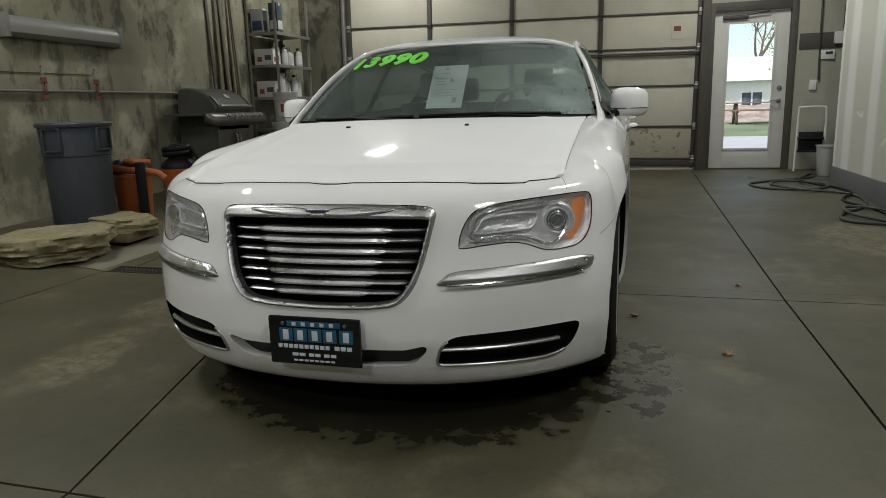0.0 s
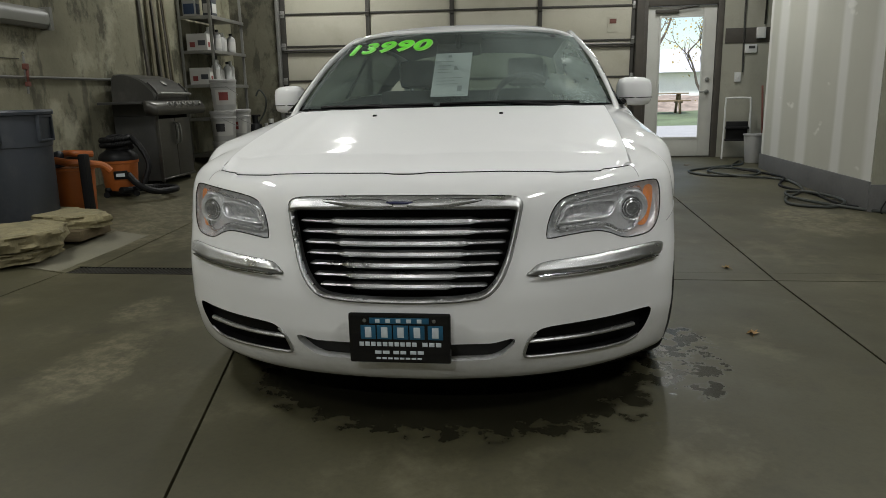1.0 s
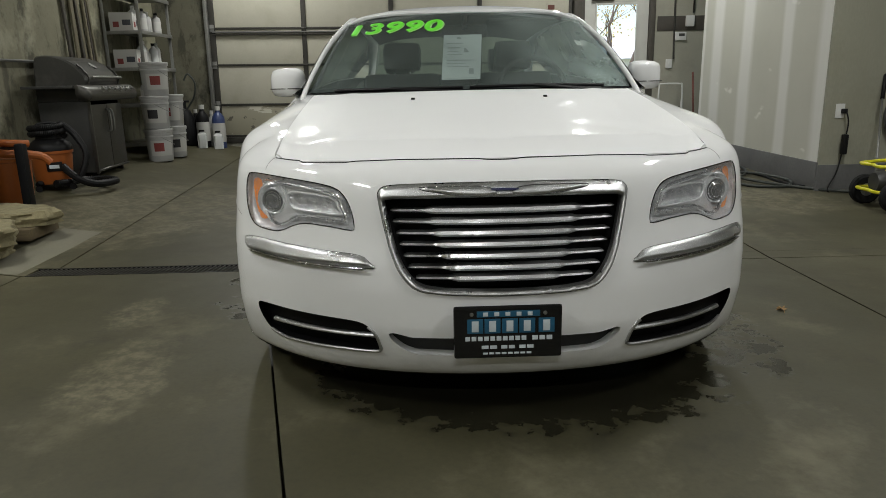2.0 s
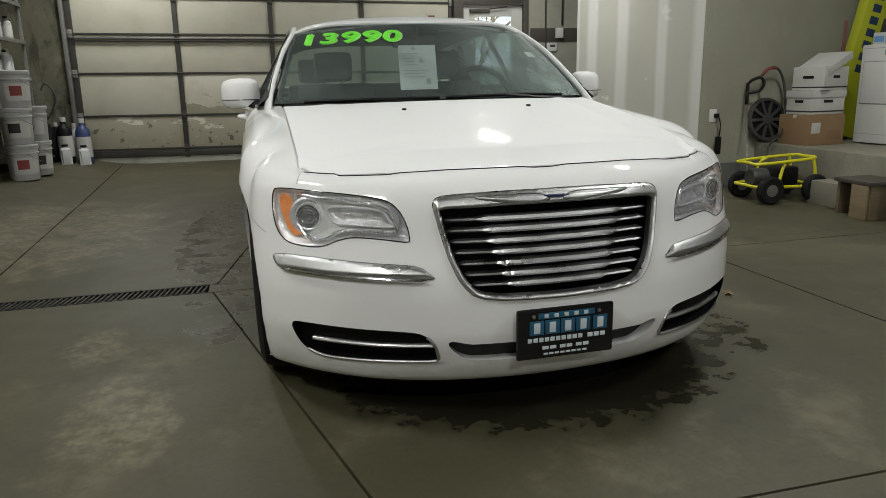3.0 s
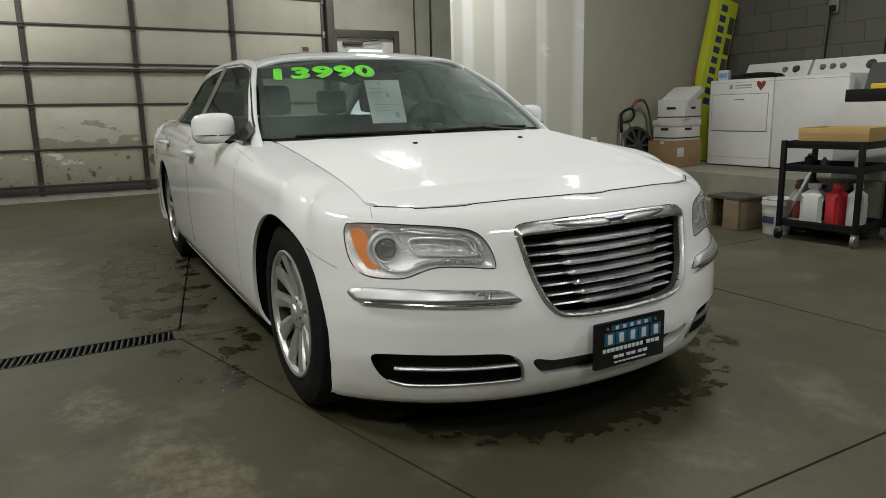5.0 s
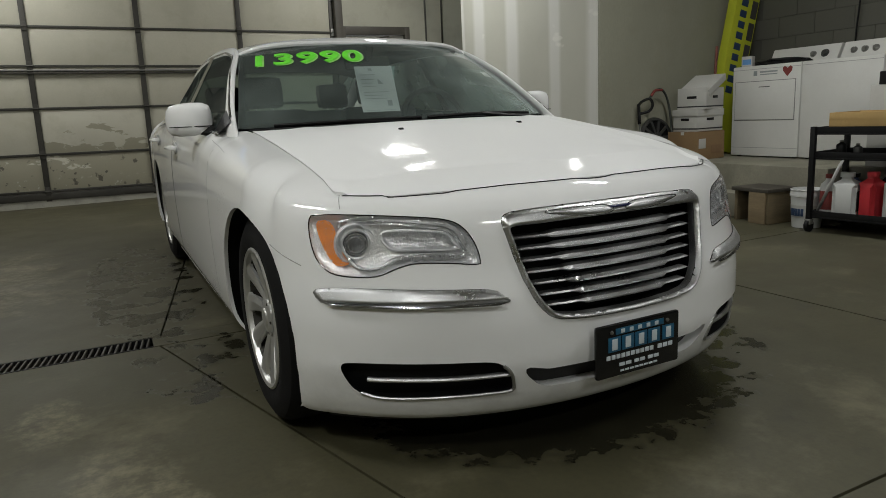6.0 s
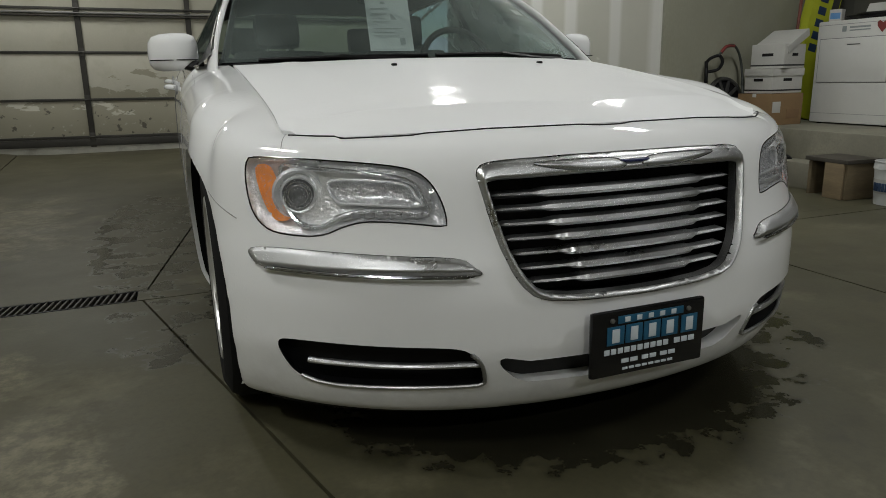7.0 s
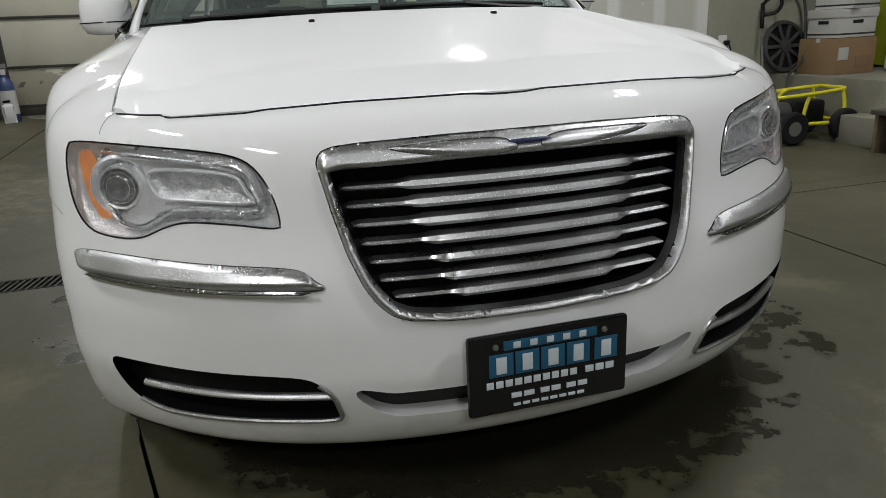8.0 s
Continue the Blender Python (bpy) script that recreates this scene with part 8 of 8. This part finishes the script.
def appliance(y0, y1, label, dryer):
    m = thing("dryer" if dryer else "washing_machine", pose(4.4, (y0 + y1) / 2, LEDGE_Z), label, "dryer" if dryer else "washing machine")
    h, w, d = 0.87, (y1 - y0) / 2, 0.66
    cab = part("cabinet", boxed((0.0, -w, 0.012), (d, w, h), 0.012), WHITE_METAL, m)
    for sx in (0.06, d - 0.06):
        for sy in (-w + 0.06, w - 0.06):
            part("foot", lathe(bmesh.new(), [(0.0, 0), (0.022, 0), (0.018, 0.02)], 12, Matrix.Translation((sx, sy, 0.0))), BLACK, m)
    part("top_seam", boxed((-0.0015, -w + 0.004, h - 0.035), (0.01, w - 0.004, h - 0.031), 0.0005), surface("seam_grey", (0.3, 0.3, 0.3), 0.6), cab)
    con = prism(bmesh.new(), [(0.5, h), (0.66, h), (0.66, h + 0.16), (0.58, h + 0.165)], 2 * w - 0.02, Matrix.Translation((0, -w + 0.01, 0)))
    cn = part("console", con, WHITE_METAL, m, "raised control console", smooth=False)
    face = Matrix.Translation((0.541, 0, h + 0.085)) @ Matrix.Rotation(radians(-64), 4, "Y")
    knobs = [(-0.22, 0.03), (-0.1, 0.024)] if dryer else [(0.24, 0.024), (0.14, 0.024), (0.04, 0.024), (-0.22, 0.036)]
    for y, r in knobs:
        part("knob", lathe(bmesh.new(), [(r * 1.3, 0.0), (r * 1.3, 0.004), (r, 0.005), (r * 0.85, 0.025), (0.0, 0.026)], 24, Matrix.Translation((0, y, 0)) @ face), GRILL_DARK if r > 0.025 else GALV, cn)
    if dryer:
        dr = part("door", boxed((-0.008, -w + 0.05, 0.36), (0.006, w - 0.04, 0.72), 0.004), WHITE_METAL, m, "square dryer door")
        part("door_gap", boxed((-0.003, -w + 0.044, 0.354), (0.0005, w - 0.034, 0.726), 0.0005), surface("seam_dark", (0.2, 0.2, 0.2), 0.6), m)
        part("grip", boxed((-0.0105, -0.06, 0.665), (-0.0083, 0.06, 0.672), 0.0005), GRILL_DARK, dr)
        part("kick_seam", boxed((-0.0015, -w + 0.004, 0.09), (0.01, w - 0.004, 0.094), 0.0005), bpy.data.materials["seam_grey"], cab)
        for a, b, z0, z1 in ((-0.13, 0.06, 0.80, 0.815), (-0.13, 0.06, 0.778, 0.788), (0.09, 0.13, 0.775, 0.82)):
            part("print", boxed((-0.0016, a, z0), (-0.0002, b, z1), 0.0003), INK, cab)
        heart = [(0.0, -0.05), (0.045, 0.0), (0.05, 0.03), (0.03, 0.045), (0.0, 0.025), (-0.03, 0.045), (-0.05, 0.03), (-0.045, 0.0)]
        part("heart_sticker", prism(bmesh.new(), heart, 0.002, Matrix.Translation((-0.0022, -0.235, 0.80)) @ Matrix.Rotation(radians(-90), 4, "Z")), LABEL_RED, cab, "red heart sticker", smooth=False)
    return m


appliance(2.70, 3.44, "white front-loading dryer with a red heart sticker on the ledge", True)
appliance(1.97, 2.69, "white top-loading washing machine on the ledge", False)
cloth = bmesh.new()
bmesh.ops.create_icosphere(cloth, subdivisions=4, radius=0.2)
for v in cloth.verts:
    v.co += v.co.normalized() * 0.05 * noise.noise(v.co * 11 + Vector((3, 0, 0)))
    v.co.z = max(v.co.z * 0.24, -0.012) + 0.012
    v.co.y *= 1.3
cl = part("black_cover", cloth, BLACK, None, flat_angle=0.6)
cl.matrix_world = pose(4.62, 3.05, LEDGE_Z + 0.872)
tagged(cl, "crumpled black cover lying on the dryer", "cover")
sd = thing("soap_box", pose(4.5, 3.35, LEDGE_Z + 0.871, 0, 0, 20), "small blue and white soap box on the dryer", "box")
part("carton_body", boxed((-0.04, -0.05, 0.0), (0.04, 0.05, 0.1), 0.003), LABEL_WHITE, sd)
part("print", boxed((-0.042, -0.04, 0.02), (-0.0405, 0.04, 0.07), 0.0005), surface("soap_blue", (0.1, 0.25, 0.5), 0.5), sd)

yc = thing("tall_carton", pose(4.55, 3.77, LEDGE_Z + 0.04, 0, 13.0, 0), "tall yellow-green printed carton leaning in the corner", "carton")
part("carton_body", boxed((-0.16, -0.06, 0.0), (0.17, 0.05, 1.75), 0.006), YELLOW, yc)
for k in range(10):
    z = 0.6 + k * 0.112
    part("letter_block", boxed((-0.085, -0.0625, z), (0.01, -0.0605, z + 0.07), 0.0006), BLUE_INK, yc)
for k in range(5):
    z = 0.5 + k * 0.225
    part("picture", boxed((0.07, -0.0625, z), (0.155, -0.0605, z + 0.18), 0.0008), GRILL_DARK, yc)
pole = thing("pole", pose(4.33, 3.64, LEDGE_Z, 0, 3, 0), "dark red pole leaning beside the carton", "pole")
part("shaft", rod((0, 0, 0), (0, 0, 1.1), 0.014), RUST, pole)

# outlets and hoses on the block wall
for y, z in ((2.62, 1.98), (2.05, 1.95)):
    o = thing("wall_outlet", pose(EAST - 0.021, y, z), "grey wall outlet with a black plug above the machines", "outlet")
    part("plate", boxed((-0.03, -0.05, -0.06), (-0.001, 0.05, 0.06), 0.004), GALV, o)
    part("plug", boxed((-0.07, -0.03, -0.05), (-0.031, 0.02, 0.01), 0.008), BLACK, o)
    part("cord", tube(bmesh.new(), spline([(-0.07, 0, -0.04), (-0.08, 0.0, -0.2), (-0.04, 0.04, -0.4), (-0.04, 0.04, -0.6)], 6), 0.008), BLACK, o)
    part("conduit", rod((-0.015, 0.02, 0.06), (-0.015, 0.02, CEIL - z - 0.02), 0.012), GALV, o)


def crate():
    c = thing("wooden_crate", pose(3.555, 2.37, fl(3.55, 2.37), 0, 0, -4) @ Matrix.Scale(0.85, 4), "rough dark wooden crate with an open side, on the floor", "crate")
    part("lid_board", boxed((-0.19, -0.22, 0.3), (0.19, 0.22, 0.335), 0.004), DARK_TRIM, c)
    for y in (-0.2, 0.0, 0.17):
        part("side_board", boxed((-0.17, y - 0.012, 0.0), (0.17, y + 0.022, 0.3), 0.004), OLD_WOOD, c)
    part("front_board", boxed((-0.19, -0.19, 0.0), (-0.172, 0.0, 0.3), 0.004), WOOD, c)
    part("back_board", boxed((0.172, -0.2, 0.0), (0.19, 0.2, 0.3), 0.004), OLD_WOOD, c)
    return c


crate()
cinder = thing("concrete_block", pose(3.615, 2.76, fl(3.6, 2.76), 0, 0, 1), "pale concrete block by the ledge", "block")
part("block_body", boxed((-0.1, -0.18, 0.0), (0.1, 0.18, 0.2), 0.008), LEDGE, cinder)

wp = thing("paint_pail", pose(3.58, 1.99, fl(3.5, 2.0)) @ Matrix.Scale(0.82, 4), "white plastic pail with blue print beside the tool cart", "bucket")
part("pail_body", lathe(bmesh.new(), [(0.0, 0.004), (0.125, 0.004), (0.145, 0.3), (0.153, 0.302), (0.153, 0.315), (0.147, 0.36), (0.153, 0.365), (0.145, 0.37), (0.138, 0.36), (0.12, 0.02), (0.0, 0.015)], 32), MILK_PLASTIC, wp)
part("print", lathe(bmesh.new(), [(0.1335, 0.1), (0.1425, 0.22)], 32, None, False), LABEL_WHITE, wp)
for k in range(5):
    a = math.pi * 0.85 + 0.2 * k
    part("print_bar", boxed((-0.004, -0.012, 0.0), (0.0, 0.012, 0.07), 0.0005, Matrix.Translation((0.141 * math.cos(a), 0.141 * math.sin(a), 0.12)) @ Matrix.Rotation(a + math.pi, 4, "Z")), BLUE_INK, wp)


def tool_cart():
    c = thing("tool_cart", pose(3.69, 1.59, 0.0, 0, 0, 7), "black steel tool cart on casters loaded with bottles", "cart")
    w, l = 0.25, 0.29
    for z in (0.11, 0.55, 0.73):
        bm = boxed((-w, -l, z), (w, l, z + 0.012), 0.002)
        for lo, hi in (((-w, -l), (-w + 0.012, l)), ((w - 0.012, -l), (w, l)), ((-w + 0.012, -l), (w - 0.012, -l + 0.012)), ((-w + 0.012, l - 0.012), (w - 0.012, l))):
            box(bm, (lo[0], lo[1], z + 0.012), (hi[0], hi[1], z + 0.055), 0.002)
        part("tray", bm, BLACK, c)
    for x in (-w, w):
        for y in (-l, l):
            part("leg", boxed((x - 0.018, y - 0.018, 0.1), (x + 0.018, y + 0.018, 0.79), 0.003), BLACK, c)
            cs = part("caster", lathe(bmesh.new(), [(0.0, -0.014), (0.048, -0.014), (0.048, 0.014), (0.0, 0.014)], 20, Matrix.Translation((x, y, 0.05)) @ Matrix.Rotation(radians(90), 4, "X")), GALV if y < 0 else BLACK, c)
            part("caster_fork", boxed((x - 0.025, y - 0.022, 0.06), (x + 0.025, y + 0.022, 0.1), 0.004), GALV, cs)
    return c


tool_cart()
cart = pose(3.69, 1.59, 0.0, 0, 0, 7)


def on_cart(x, y, z, turn=0):
    return cart @ pose(x, y, z, 0, 0, turn)


zl = 0.123
bottle("jug", on_cart(-0.14, 0.08, zl, 10), 0.115, 0.33, MILK_PLASTIC, MILK_PLASTIC, "milky plastic gallon jug with a black label on the cart", "jug", LABEL_BLACK, True)
bottle("jug", on_cart(-0.13, -0.09, zl, -20), 0.095, 0.34, RED_PLASTIC, RED_PLASTIC, "red plastic jug on the cart", "jug", None, True)
bottle("jug", on_cart(-0.12, -0.23, zl, 5), 0.08, 0.35, MILK_PLASTIC, LABEL_WHITE, "white plastic jug on the cart", "jug", LABEL_WHITE, True)
bottle("bottle", on_cart(-0.13, 0.22, zl, 0), 0.055, 0.31, MILK_PLASTIC, LABEL_RED, "white bottle with red print on the cart", "bottle", LABEL_RED)
bottle("jug", on_cart(0.1, 0.15, zl, 30), 0.1, 0.3, BLUE_PLASTIC, BLACK, "dark blue plastic jug on the cart", "jug", None, True)
bottle("jug", on_cart(0.1, -0.1, zl, 30), 0.1, 0.34, BLACK, GRILL_DARK, "black plastic jug on the cart", "jug", LABEL_WHITE, True)
for k in range(3):
    rl = thing("paper_roll", on_cart(-0.19, 0.27 - 0.012 * k, zl + 0.02 + 0.02 * k) @ pose(0, 0, 0, 25, -8, 0), "pale rolled rod sticking up from the cart", "rod", "rods in the cart")
    part("rod_body", rod((0, 0, 0), (0, 0, 0.42), 0.008), PAIL, rl)
tray = thing("cardboard_tray", on_cart(0.0, -0.04, 0.787, 0), "open brown cardboard tray on the cart top", "tray")
bm = boxed((-0.22, -0.27, 0.045), (0.22, 0.24, 0.055), 0.002)
for lo, hi in (((-0.22, -0.27), (-0.212, 0.24)), ((0.212, -0.27), (0.22, 0.24)), ((-0.212, -0.27), (0.212, -0.262)), ((-0.212, 0.232), (0.212, 0.24))):
    box(bm, (lo[0], lo[1], 0.0), (hi[0], hi[1], 0.1), 0.002)
part("tray_body", bm, surface("tan_cardboard", (0.42, 0.28, 0.11), 0.8, vary=0.12), tray)
for k, (x, y, r, h, mt) in enumerate(((-0.12, 0.15, 0.035, 0.12, BLACK), (-0.08, -0.2, 0.03, 0.14, LABEL_WHITE), (-0.15, 0.02, 0.03, 0.1, GRILL_DARK))):
    bottle("spray_can", on_cart(x, y, 0.563, 0), r, h, mt, GALV, "small spray can among tools on the cart shelf", "spray can")
for k in range(5):
    tl = thing("hand_tool", on_cart(-0.16 + 0.05 * k, -0.05 - 0.03 * k, 0.564, 60 + 25 * k), "steel hand tool lying on the cart shelf", "tool")
    part("shank", rod((-0.08, 0, 0.006), (0.06, 0, 0.006), 0.006), GALV, tl)
    part("grip", rod((0.06, 0, 0.012), (0.14, 0, 0.012), 0.012), BLACK if k % 2 else LABEL_RED, tl)
carton("carton", pose(4.3, 1.45, LEDGE_Z + 0.001, 0, 0, 3), (0.5, 0.8, 0.62), WHITE_CARD, "large white carton on the ledge behind the cart", "box")
tb = thing("open_toolbox", pose(4.2, 1.62, LEDGE_Z + 0.623, 0, 0, 0), "open dark toolbox with yellow contents on the carton", "toolbox")
part("box_body", boxed((-0.13, -0.2, 0.0), (0.13, 0.18, 0.1), 0.008), BLACK, tb)
part("box_lid", boxed((0.0, -0.2, 0.0), (0.012, 0.18, 0.24), 0.004, Matrix.Translation((0.12, 0, 0.09)) @ Matrix.Rotation(radians(20), 4, "Y")), GRILL_DARK, tb)
part("contents", boxed((-0.1, -0.12, 0.08), (0.08, 0.0, 0.14), 0.01), surface("yellow_tool", (0.6, 0.4, 0.03), 0.5), tb)


def leaf(x, y, turn, size, seed):
    rnd = random.Random(seed)
    bm = bmesh.new()
    pts = []
    for k in range(14):
        a = 2 * math.pi * k / 14
        r = size * (1.0 if k % 2 == 0 else 0.5) * rnd.uniform(0.8, 1.15)
        pts.append(bm.verts.new((r * math.cos(a), r * math.sin(a) * 0.85, 0.004 + 0.012 * rnd.random())))
    mid = bm.verts.new((0, 0, 0.004))
    for k in range(14):
        bm.faces.new((pts[k], pts[(k + 1) % 14], mid))
    tube(bm, [(0, 0, 0.004), (-size * 0.9, -size * 0.7, 0.01), (-size * 1.4, -size * 0.9, 0.006)], 0.0012, 5)
    ob = part("fallen_leaf", bm, LEAF, None, smooth=False)
    ob.matrix_world = pose(x, y, fl(x, y) + 0.001, 0, 0, turn)
    return tagged(ob, "dry curled brown leaf on the concrete floor", "leaf", "fallen leaves")


for k, (x, y, sz_) in enumerate(((0.98, 1.49, 0.028), (1.355, 1.02, 0.036), (1.54, 2.16, 0.034), (2.3, 6.9, 0.04))):
    leaf(x, y, 40 * k, sz_, k)
